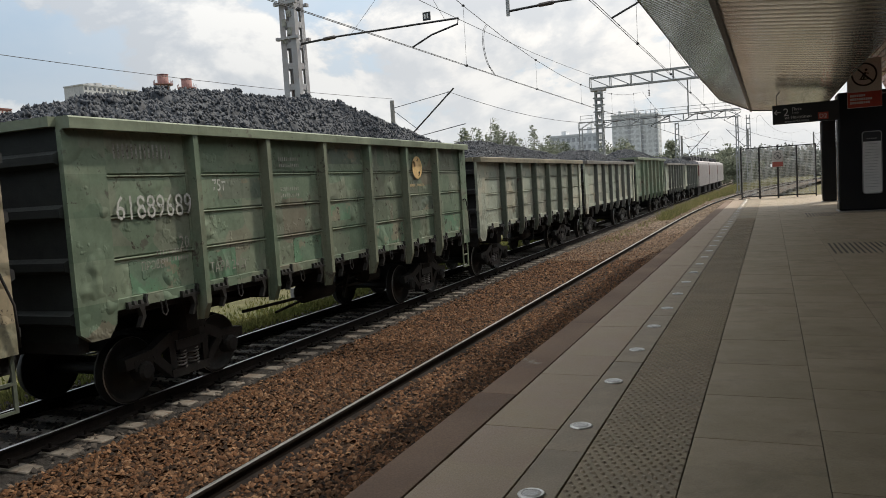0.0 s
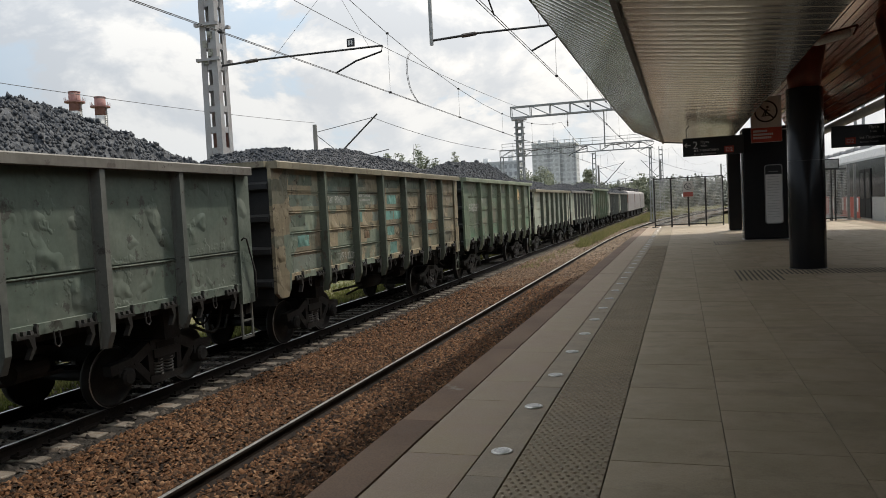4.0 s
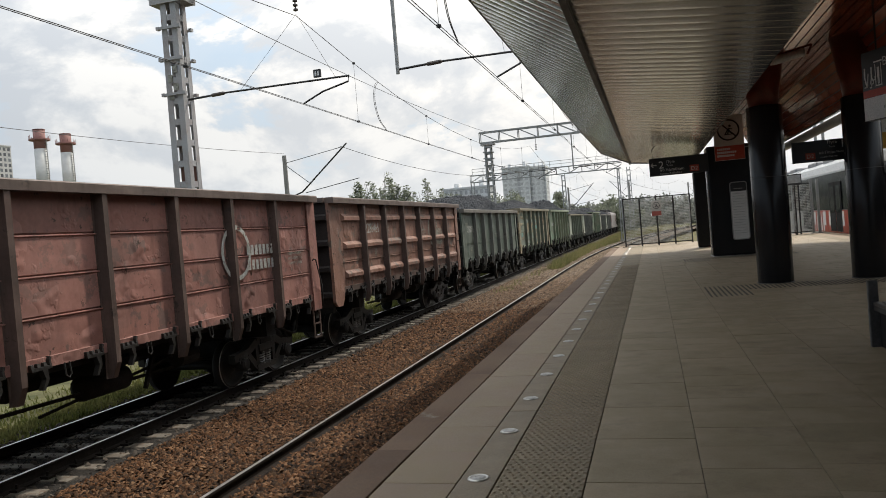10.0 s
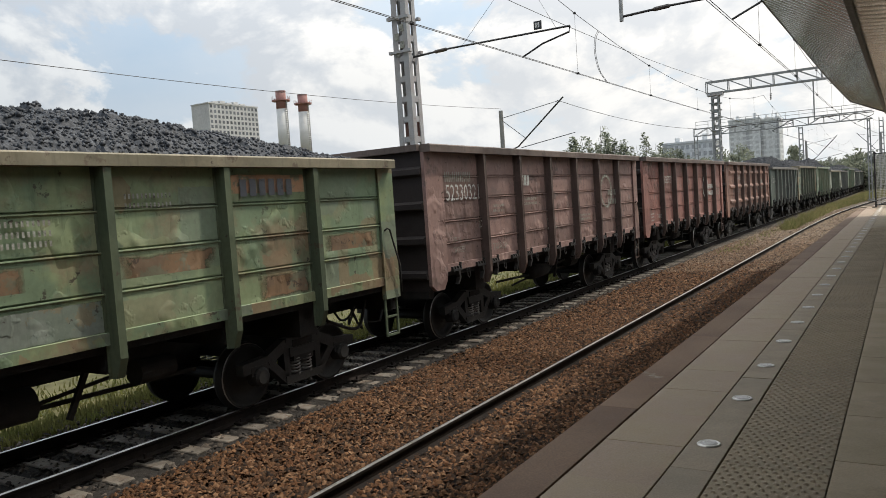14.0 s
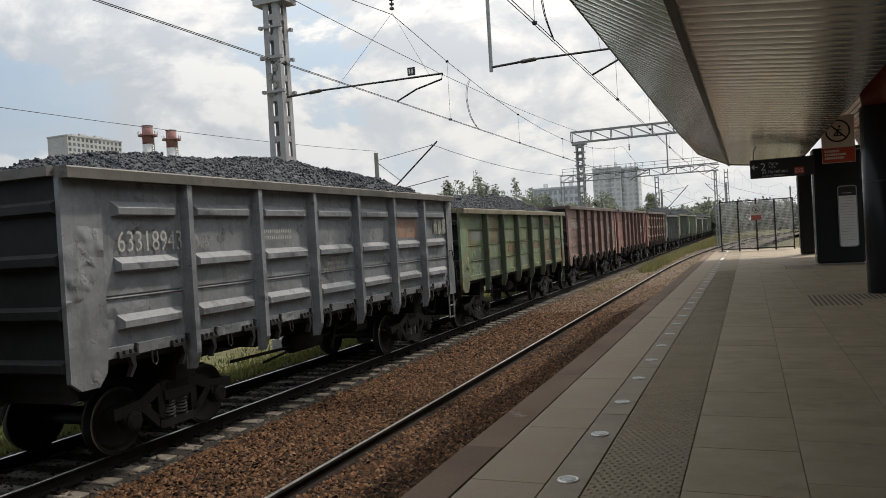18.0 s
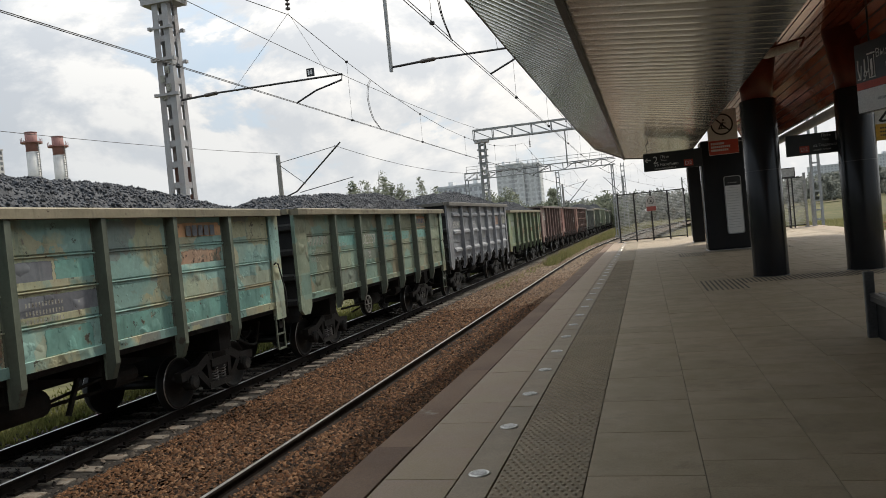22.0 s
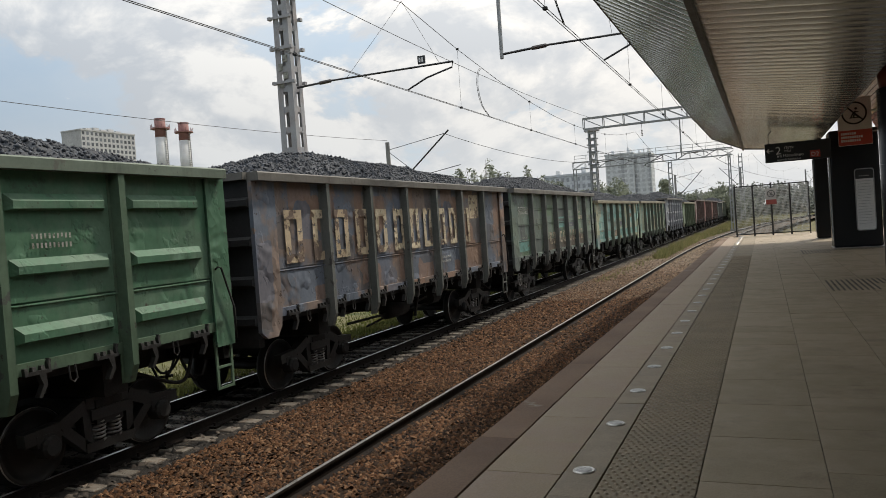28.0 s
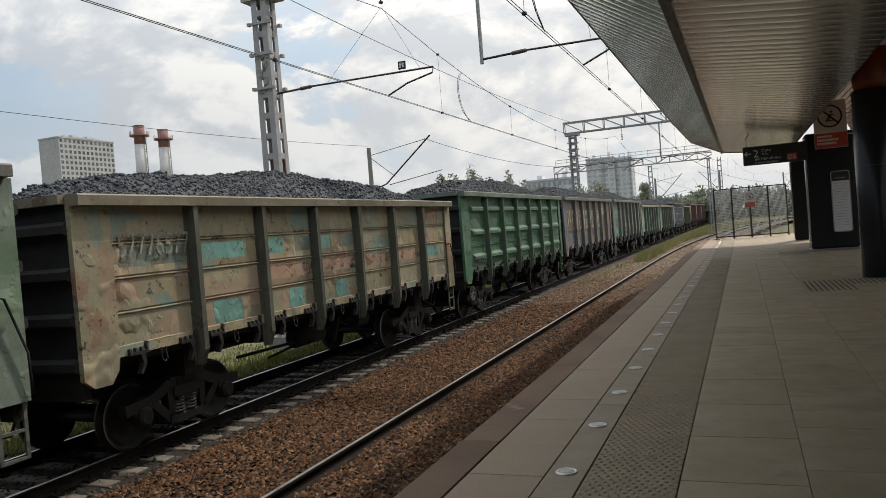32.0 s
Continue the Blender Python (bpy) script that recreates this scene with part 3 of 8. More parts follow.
# ---------------------------------------------------------------- ground and tracks
def build_ground():
    bm = bmesh.new()
    ring = [2500, 800, 300, 120, 60]
    bmesh.ops.create_grid(bm, x_segments=60, y_segments=60, size=2600)
    for v in bm.verts:
        r = math.hypot(v.co.x, v.co.y)
        v.co.z = RAIL_Z - 0.75 + (0.012 * max(0, r - 400) if v.co.x > 60 else 0.0)
    structure("ground", bm, EARTH, "flat meadow ground with dry grass and earth")
    # ballast beds
    for name, axis, mat, half in (("ballast_bed_near", NEAR_AXIS, STONE, 2.5), ("ballast_bed_far", FAR_AXIS, STONE_OILY_SHADE, 2.5), ("ballast_bed_right", RIGHT_AXIS, STONE, 2.2)):
        bm = bmesh.new()
        prev = None
        offs = (-half - 0.9, -half, -1.2, 0, 1.2, half, half + 0.9)
        lift = (-0.76, -0.24, -0.2, -0.2, -0.2, -0.24, -0.76)
        if axis == FAR_AXIS:
            # coal dust heaped between the rails; its colour also holds the wagons' shade
            offs = (-half - 0.9, -half, -1.0, -0.70, -0.60, 0.60, 0.70, 1.0, half, half + 0.9)
            lift = (-0.76, -0.24, -0.215, -0.215, -0.205, -0.205, -0.215, -0.2, -0.24, -0.27)
        if axis == NEAR_AXIS:
            lift = (-0.26, -0.215, -0.185, -0.185, -0.185, -0.20, -0.20)
        for i in range(90):
            s = -30 + i * 4.5
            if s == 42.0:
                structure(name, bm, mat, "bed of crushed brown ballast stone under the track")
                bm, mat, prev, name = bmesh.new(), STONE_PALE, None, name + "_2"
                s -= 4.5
            m = track_pose(axis, s)
            row = [bm.verts.new(m @ Vector((o, 0, l + random.uniform(-0.01, 0.01)))) for o, l in zip(offs, lift)]
            if prev:
                for k in range(len(row) - 1):
                    bm.faces.new((prev[k], prev[k + 1], row[k + 1], row[k]))
            prev = row
        structure(name, bm, mat, "bed of crushed brown ballast stone under the track")


def stones(name, count, x0, x1, y0, y1, z, size, mat, seed, skip=None):
    """Many small angular stones in one mesh."""
    rng = np.random.default_rng(seed)
    px, py = rng.uniform(x0, x1, count), rng.uniform(y0, y1, count)
    s = rng.uniform(0.55, 1.25, count) * size
    base = np.array([[1, 0, 0], [0.2, 1, 0.1], [-0.9, 0.3, 0], [-0.3, -0.9, 0.1], [0.3, 0.1, 0.75], [-0.25, -0.1, 0.62]])
    tri = np.array([[0, 1, 4], [1, 2, 5], [1, 5, 4], [2, 3, 5], [3, 0, 4], [3, 4, 5]])
    v = base[None] * rng.uniform(0.6, 1.3, (count, 6, 3))
    a = rng.uniform(0, 2 * math.pi, count)
    c, sn = np.cos(a), np.sin(a)
    rx = v[..., 0] * c[:, None] - v[..., 1] * sn[:, None]
    ry = v[..., 0] * sn[:, None] + v[..., 1] * c[:, None]
    tilt = rng.uniform(-0.65, 0.65, (count, 2))
    rz = v[..., 2] + rx * tilt[:, :1] + ry * tilt[:, 1:]
    out = np.stack([rx * s[:, None] + px[:, None], ry * s[:, None] + py[:, None], rz * s[:, None] + z + rng.uniform(-0.035, 0.03, count)[:, None]], -1)
    faces = (tri[None] + (np.arange(count) * 6)[:, None, None]).reshape(-1, 3)
    me = raw_mesh(name, out.reshape(-1, 3), faces)
    ob = shared(name, me, mat)
    return tagged(ob, "loose angular brown ballast stones between the rails", "ballast", "", "stuff")


def build_tracks():
    # sleepers: one shared mesh with rail seats
    bm = bmesh.new()
    prism(bm, [(-0.14, -0.2), (0.14, -0.2), (0.12, 0.0), (-0.12, 0.0)], -1.35, 1.35)
    for v in bm.verts:
        v.co = Vector((v.co.y, v.co.x, v.co.z))
    bevelled(bm, 0.012)
    sleeper = mesh_of("sleeper", bm)
    bm = bmesh.new()
    for x in (-0.93, -0.67, 0.67, 0.93):
        box(bm, x - 0.07, x + 0.07, -0.07, 0.07, 0.0, 0.035)
        tube(bm, [(x, 0, 0.03), (x, 0, 0.09)], 0.02, 6)
    clip = mesh_of("rail_fastening", bm)
    for name, axis, lo, hi in (("track_near", NEAR_AXIS, -6, 130), ("track_far", FAR_AXIS, -12, 130), ("track_right", RIGHT_AXIS, 10, 60)):
        track = thing(name, None, "ballasted railway track with steel rails on concrete sleepers", "railway track", "", "structure")
        n = int((hi - lo) / 0.543)
        near, rest = [], bmesh.new()
        for i in range(n):
            s = lo + i * 0.543
            m = track_pose(axis, s, RAIL_Z - (0.193 if axis == NEAR_AXIS else 0.18)) @ pose(random.uniform(-0.03, 0.03), 0, random.uniform(-0.008, 0.008), 0, 0, random.uniform(-1, 1))
            if s < 62 and axis != RIGHT_AXIS:
                shared("sleeper", sleeper, SLEEPER, track, m)
                if s < 30 and axis == FAR_AXIS:
                    shared("rail_fastening", clip, RAIL_SIDE, track, m)
            else:
                box(rest, -1.35, 1.35, -0.13, 0.13, -0.2, 0.0, m)
        tagged(part("distant_sleepers", rest, SLEEPER, track), "", "", "", "stuff")
        for side, nm in ((-0.797, "rail"), (0.797, "rail")):
            foot, head = bmesh.new(), bmesh.new()
            foot_profile = [(-0.075, -0.18), (0.075, -0.18), (0.07, -0.165), (0.012, -0.14), (0.010, -0.045), (0.036, -0.03), (0.036, -0.004), (-0.036, -0.004), (-0.036, -0.03), (-0.010, -0.045), (-0.012, -0.14), (-0.07, -0.165)]
            head_profile = [(-0.024, -0.004), (0.024, -0.004), (0.021, 0.0), (-0.021, 0.0)]
            for b, prof in ((foot, foot_profile), (head, head_profile)):
                prev = None
                for i in range(54):
                    s = -25 + i * 4.0 if i < 18 else 45 + (i - 17) * 5.0
                    m = track_pose(axis, s)
                    ringv = [b.verts.new(m @ Vector((side + px, 0, pz))) for px, pz in prof]
                    if prev:
                        for k in range(len(prof)):
                            b.faces.new((prev[k], prev[(k + 1) % len(prof)], ringv[(k + 1) % len(prof)], ringv[k]))
                    prev = ringv
            r = part("rail", foot, RAIL_SIDE, track, "rust brown steel rail")
            part("rail_head", head, RAIL_TOP, r, "bright polished running surface")
    z = RAIL_Z - 0.21
    stones("ballast_stones", 96000, -7.75, -2.3, 1.5, 17, z + 0.014, 0.036, STONE_LOOSE, 3)
    stones("ballast_stones", 28000, -7.75, -2.3, 17, 30, z + 0.012, 0.046, STONE_LOOSE, 4)
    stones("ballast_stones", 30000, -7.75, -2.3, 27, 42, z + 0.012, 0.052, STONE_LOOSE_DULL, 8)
    stones("ballast_stones", 26000, -7.75, -2.3, -12, 1.5, z + 0.012, 0.048, STONE_LOOSE, 6)
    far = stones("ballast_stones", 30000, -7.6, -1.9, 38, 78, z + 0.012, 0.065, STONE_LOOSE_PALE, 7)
    co = np.empty(len(far.data.vertices) * 3)
    far.data.vertices.foreach_get("co", co)
    co = co.reshape(-1, 3)
    co[:, 0] += np.maximum(0.0, co[:, 1] - CURVE_Y) ** 2 / (2 * (CENTRE_X - NEAR_AXIS))
    far.data.vertices.foreach_set("co", co.ravel())
    stones("ballast_stones", 9000, -11.3, -7.6, -2, 26, z - 0.002, 0.045, STONE_SOOTY_SHADE, 5)
    stones("ballast_stones", 9000, -9.98, -8.68, -2, 30, z + 0.004, 0.034, STONE_SOOTY_SHADE, 9)


def grass_patch(name, count, region, height, mat, seed, label):
    """Blades of grass in one mesh; region gives a random place."""
    rng = np.random.default_rng(seed)
    pts = np.array([region(rng) for _ in range(count)])
    a = rng.uniform(0, 2 * math.pi, count)
    h = height * rng.uniform(0.45, 1.2, count)
    w = rng.uniform(0.010, 0.028, count) * (1 + height)
    lean = rng.uniform(-0.45, 0.45, (count, 2)) * h[:, None]
    dx, dy = np.cos(a) * w, np.sin(a) * w
    v = np.zeros((count, 3, 3))
    v[:, 0] = pts - np.stack([dx, dy, 0 * dx], -1)
    v[:, 1] = pts + np.stack([dx, dy, 0 * dx], -1)
    v[:, 2] = pts + np.stack([lean[:, 0], lean[:, 1], h], -1)
    me = raw_mesh(name, v.reshape(-1, 3), np.arange(count * 3).reshape(-1, 3))
    return tagged(shared(name, me, mat), label, "grass", "", "stuff")


def build_grass():
    clumps = np.random.default_rng(3).uniform(50, 150, 46)

    def verge(rng):
        x = -10.95 - abs(rng.normal(0, 1)) * 2.2
        return (x, rng.uniform(-4, 70), RAIL_Z - 0.22 - 0.5 * min(1.0, max(0.0, -11.8 - x)))

    def between(rng):
        s = clumps[int(rng.integers(0, len(clumps)))] + rng.normal(0, 0.55) if rng.random() < 0.72 else rng.uniform(50, 150)
        lo, hi = along(-6.75, s)[0], along(-6.05, s)[0] - 0.6
        f = rng.beta(1.3, 1.6)
        return (lo + (max(hi, lo + 0.8) - lo) * f, s, RAIL_Z - 0.32)

    def right(rng):
        return (13.5 + abs(rng.normal(0, 1)) * 14, rng.uniform(20, 110), RAIL_Z - 0.75)

    def mid(rng):
        s = rng.uniform(34, 60)
        x, y, _ = along(-7.0 + rng.normal(0, 0.25), s)
        return (x, y, RAIL_Z - 0.26)

    grass_patch("grass_verge", 80000, verge, 0.15, GRASS, 11, "tall green grass beyond the far track")
    grass_patch("weeds", 15000, between, 0.72, DRY_GRASS, 12, "yellow green weeds between the two tracks")
    grass_patch("weeds", 700, mid, 0.25, DRY_GRASS, 14, "thin yellow green weeds between the two tracks")
    grass_patch("meadow_grass", 22000, right, 0.5, DRY_GRASS, 13, "yellow green meadow beyond the platform")


build_ground()
build_tracks()
build_grass()

# ---------------------------------------------------------------- platform
EDGE_X, RIGHT_EDGE, PLAT_END = -2.13, 8.73, 44.0


def build_platform():
    bm = bmesh.new()
    box(bm, EDGE_X + 0.05, RIGHT_EDGE - 0.05, -70, PLAT_END, -0.35, -0.032)
    box(bm, EDGE_X + 0.35, RIGHT_EDGE - 0.35, -70, PLAT_END - 0.3, RAIL_Z - 0.7, -0.35)
    platform = structure("platform", bm, JOINT, "concrete island platform with stone paving")
    # courses along the platform: name, x from, x to, piece length, offset, material
    courses = (("edge_slab", EDGE_X, -1.835, 2.84, 0.2, SLAB_EDGE), ("light_slab", -1.825, -1.325, 0.68, 0.56, SLAB_LIGHT),
               ("band_slab", -1.318, -1.075, 1.11, 0.53, SLAB_DARK), ("tactile_slab", -1.065, -0.5095, 0.71, 0.42, TACTILE),
               ("paving_slab", -0.505, 0.1895, 0.47, 0.35, SLAB), ("paving_slab", 0.192, 0.8895, 0.47, 0.07, SLAB),
               ("paving_slab", 0.892, 1.5895, 0.47, 0.45, SLAB), ("paving_slab", 1.592, 2.2895, 0.47, 0.15, SLAB),
               ("paving_slab", 2.292, 2.9895, 0.47, 0.5, SLAB), ("paving_slab", 2.992, 3.6895, 0.47, 0.3, SLAB),
               ("paving_slab", 3.692, 4.385, 0.47, 0.1, SLAB), ("paving_slab", 4.392, 5.085, 0.47, 0.45, SLAB),
               ("paving_slab", 5.092, 5.785, 0.47, 0.15, SLAB), ("paving_slab", 5.792, 6.485, 0.47, 0.4, SLAB),
               ("paving_slab", 6.492, 7.185, 0.47, 0.2, SLAB), ("tactile_slab", 7.192, 7.685, 0.71, 0.42, TACTILE),
               ("light_slab", 7.692, 8.42, 0.705, 0.37, SLAB_LIGHT), ("edge_slab", 8.43, RIGHT_EDGE, 1.42, 0.2, SLAB_LIGHT))
    cache = {}
    for name, xa, xb, ln, off, mat in courses:
        key = (round(xb - xa, 3), ln)
        if key not in cache:
            b = bmesh.new()
            w = (xb - xa) / 2
            box(b, -w + 0.0012, w - 0.0012, 0.0012, ln - 0.0012, -0.03, 0.0)
            bmesh.ops.bevel(b, geom=[e for e in b.edges if all(v.co.z > -0.01 for v in e.verts)], offset=0.0015, segments=1, affect="EDGES")
            cache[key] = mesh_of(name, b)
        rest = bmesh.new()
        y = -3.0 - off
        while y < PLAT_END - ln:
            if -1.0 < y < 24 and xa < 3.0:
                shared(name, cache[key], mat, platform, pose((xa + xb) / 2, y, random.uniform(-0.0015, 0.0015), 0, 0, random.uniform(-0.12, 0.12)))
            else:
                box(rest, xa, xb, y + 0.002, y + ln - 0.004, -0.03, random.uniform(-0.0015, 0.0015))
            y += ln
        box(rest, xa, xb, -69.9, -3.004 - off, -0.03, 0.0)
        tagged(part("far_" + name + "s", rest, mat, platform), "", "", "", "stuff")
    # raised domes of the tactile course
    rng = np.random.default_rng(8)
    xs = np.arange(-1.065 + 0.02, -0.55, 0.0545)
    ys = np.arange(-2.76, 26, 0.0545)
    gx, gy = np.meshgrid(xs, ys)
    gx = gx + (np.round((gy + 2.76) / 0.0545).astype(int) % 2) * 0.02725
    c = np.stack([gx.ravel(), gy.ravel()], -1)
    n = len(c)
    ang = np.arange(6) * math.pi / 3
    lo = np.stack([np.cos(ang) * 0.0175, np.sin(ang) * 0.0175, np.zeros(6) - 0.001], -1)
    hi = np.stack([np.cos(ang) * 0.0105, np.sin(ang) * 0.0105, np.full(6, 0.0085)], -1)
    v = np.concatenate([lo, hi])[None] + np.concatenate([c, np.zeros((n, 1))], 1)[:, None]
    f = [[k, (k + 1) % 6, 6 + (k + 1) % 6, 6 + k] for k in range(6)] + [[6, 7, 8, 9], [6, 9, 10, 11]]
    faces = (np.array(f)[None] + (np.arange(n) * 12)[:, None, None]).reshape(-1, 4)
    tagged(shared("tactile_domes", raw_mesh("tactile_domes", v.reshape(-1, 3), faces), DOME, platform), "", "", "", "stuff")
    # warning strips of short ribs beside the columns
    rib = bmesh.new()
    box(rib, -0.019, 0.019, -0.47, 0.47, 0.0, 0.006)
    bmesh.ops.bevel(rib, geom=list(rib.edges), offset=0.003, segments=1, affect="EDGES")
    rib = mesh_of("tactile_rib", rib)
    for y0 in (15.85, 26.6):
        for k in range(40):
            for row in ((-0.5, 0.5) if k < 9 else (0.52,)):
                shared("tactile_rib", rib, RIB, platform, pose(0.98 + k * 0.09, y0 + row, 0.0))
    # round lights let into the dark band
    glass, ring = bmesh.new(), bmesh.new()
    tube(glass, [(0, 0, -0.02), (0, 0, 0.006), (0, 0, 0.010)], [0.05, 0.05, 0.035], 16)
    outer = [(0.072, -0.02), (0.072, 0.004), (0.064, 0.009), (0.052, 0.007), (0.052, -0.02)]
    rings = []
    for k in range(20):
        a = 2 * math.pi * k / 20
        rings.append([ring.verts.new((math.cos(a) * r, math.sin(a) * r, z)) for r, z in outer])
    for k in range(20):
        p, q = rings[k], rings[(k + 1) % 20]
        for j in range(4):
            ring.faces.new((p[j], q[j], q[j + 1], p[j + 1]))
    glass, ring = mesh_of("lens", glass), mesh_of("ring", ring)
    for k in range(-2, 36):
        t = thing("platform_light", pose(-1.2, 4.70 + 1.112 * k, 0.0), "round glass platform light in a steel ring", "floor light", "lights along the platform edge")
        shared("lens", glass, DISC, t)
        shared("ring", ring, STEEL_RING, t)


build_platform()

# ---------------------------------------------------------------- canopy
MID_X = 3.3
# CAN_START runs the canopy on unseen behind, to cut light from there
CAN_END, CAN_START = 36.0, -60.0


def build_canopy():
    # soffit slats across, one mesh
    def edge(y):
        """Outer edge of the wing at y: it draws in towards the end."""
        t = max(0.0, (y - 28.0) / 8.0)
        return -2.42 + 0.42 * t * t, 5.12 - 0.48 * t * t

    for flip, tag in ((1, "left"), (-1, "right")):
        def X(x):
            return x if flip == 1 else 2 * MID_X - x
        slats, fascia = bmesh.new(), bmesh.new()
        pitch = 0.35
        n = int((CAN_END - CAN_START) / pitch)
        for i in range(n):
            y0 = CAN_START + i * pitch
            y1 = y0 + pitch - 0.022
            for b, (xa, za), (xb, zb) in (((slats, (-0.72, 4.10), (1.95, 3.80)), (fascia, edge(y0), (-0.80, 4.12))) if flip == 1 else ((slats, (-2.20, 5.74), (1.90, 3.84)),)):
                w = y1 - y0
                rows = [(y0, 0.03), (y0, 0.008), (y0 + 0.012, -0.002), (y0 + w * 0.30, -0.006), (y0 + w * 0.7, -0.006), (y1 - 0.012, -0.002), (y1, 0.008), (y1, 0.03)]
                left = [b.verts.new((X(xa), y, za + dz)) for y, dz in rows]
                right = [b.verts.new((X(xb), y, zb + dz)) for y, dz in rows]
                for k in range(len(rows)):
                    k2 = (k + 1) % len(rows)
                    b.faces.new((left[k], left[k2], right[k2], right[k]))
                b.faces.new(left[::-1])
                b.faces.new(right)
        structure("ceiling_soffit_" + tag, slats, SOFFIT, "canopy soffit of satin aluminium slats")
        if flip == -1:
            beam = bmesh.new()
            tube(beam, [(4.72, CAN_START, 3.62), (4.72, CAN_END + 0.1, 3.62)], 0.125, 14)
            structure("trim_beam_" + tag, beam, GALV, "round grey edge beam under the canopy spine", True)
            end = bmesh.new()
            prism(end, [(4.15, 4.9), (4.70, 3.80), (8.80, 5.70), (8.80, 5.86), (4.15, 5.3)], CAN_END, CAN_END + 0.03)
            structure("trim_end_" + tag, end, SEAM, "closing plate of the canopy end")
            fascia.free()
            continue
        structure("ceiling_fascia_" + tag, fascia, SOFFIT_EDGE, "upturned canopy wing edge of silver slats")
        trim = bmesh.new()
        box(trim, min(X(-0.80), X(-0.72)), max(X(-0.80), X(-0.72)), CAN_START, CAN_END, 4.02, 4.20)
        structure("trim_seam_" + tag, trim, SEAM, "dark trim along the canopy seam")
        lip = bmesh.new()
        tube(lip, [(X(edge(y)[0]), y, edge(y)[1] + 0.02) for y in [CAN_START] + [k * 2.0 for k in range(-29, 19)]], 0.035, 6)
        structure("trim_lip_" + tag, lip, SEAM, "rounded lip on the canopy edge")
        # end plate
        end = bmesh.new()
        ex, ez = edge(CAN_END)
        prof = [(X(ex), ez), (X(-0.76), 4.06), (X(1.95), 3.78), (X(2.5), 4.9), (X(2.5), 5.2), (X(ex), ez + 0.25)]
        prism(end, prof, CAN_END, CAN_END + 0.03)
        structure("trim_end_" + tag, end, SEAM, "closing plate of the canopy end")
    # red trough between the column rows, planks along the platform
    for tag, pa, pb in (("left", (1.95, 3.80), (2.45, 4.9)), ("top", (2.45, 4.9), (4.15, 4.9)), ("right", (4.15, 4.9), (4.65, 3.80))):
        bm = bmesh.new()
        a, b = Vector((pa[0], 0, pa[1])), Vector((pb[0], 0, pb[1]))
        n = max(2, round((b - a).length / 0.20))
        nrm = Vector((-(b - a).z, 0, (b - a).x)).normalized() * 0.03
        for i in range(n):
            p, q = a.lerp(b, i / n), a.lerp(b, (i + 0.85) / n)
            quad = [(p.x, p.z), (q.x, q.z), (q.x + nrm.x, q.z + nrm.z), (p.x + nrm.x, p.z + nrm.z)]
            prism(bm, quad, CAN_START, CAN_END)
        structure("ceiling_planks_" + tag, bm, RED_PANEL, "glossy oxblood ceiling planks in the canopy spine")
        bm = bmesh.new()
        p, q = a + nrm * 1.6, b + nrm * 1.6
        prism(bm, [(p.x, p.z), (q.x, q.z), (q.x + nrm.x, q.z + nrm.z), (p.x + nrm.x, p.z + nrm.z)], CAN_START, CAN_END)
        structure("ceiling_backing_" + tag, bm, SEAM, "dark backing behind the ceiling planks")
    # roof sheet
    bm = bmesh.new()
    top = [(-2.4, 5.18), (2.3, 5.35), (4.3, 5.35), (8.85, 5.84), (8.85, 5.90), (4.3, 5.45), (2.3, 5.45), (-2.4, 5.24)]
    prism(bm, top, CAN_START, 30)
    prism(bm, [(-1.7, 5.18), (2.3, 5.3), (4.3, 5.3), (8.85, 5.79), (8.85, 5.85), (4.3, 5.4), (2.3, 5.4), (-1.7, 5.24)], 30.002, CAN_END)
    structure("ceiling_roof", bm, GALV, "metal roof sheet of the platform canopy")


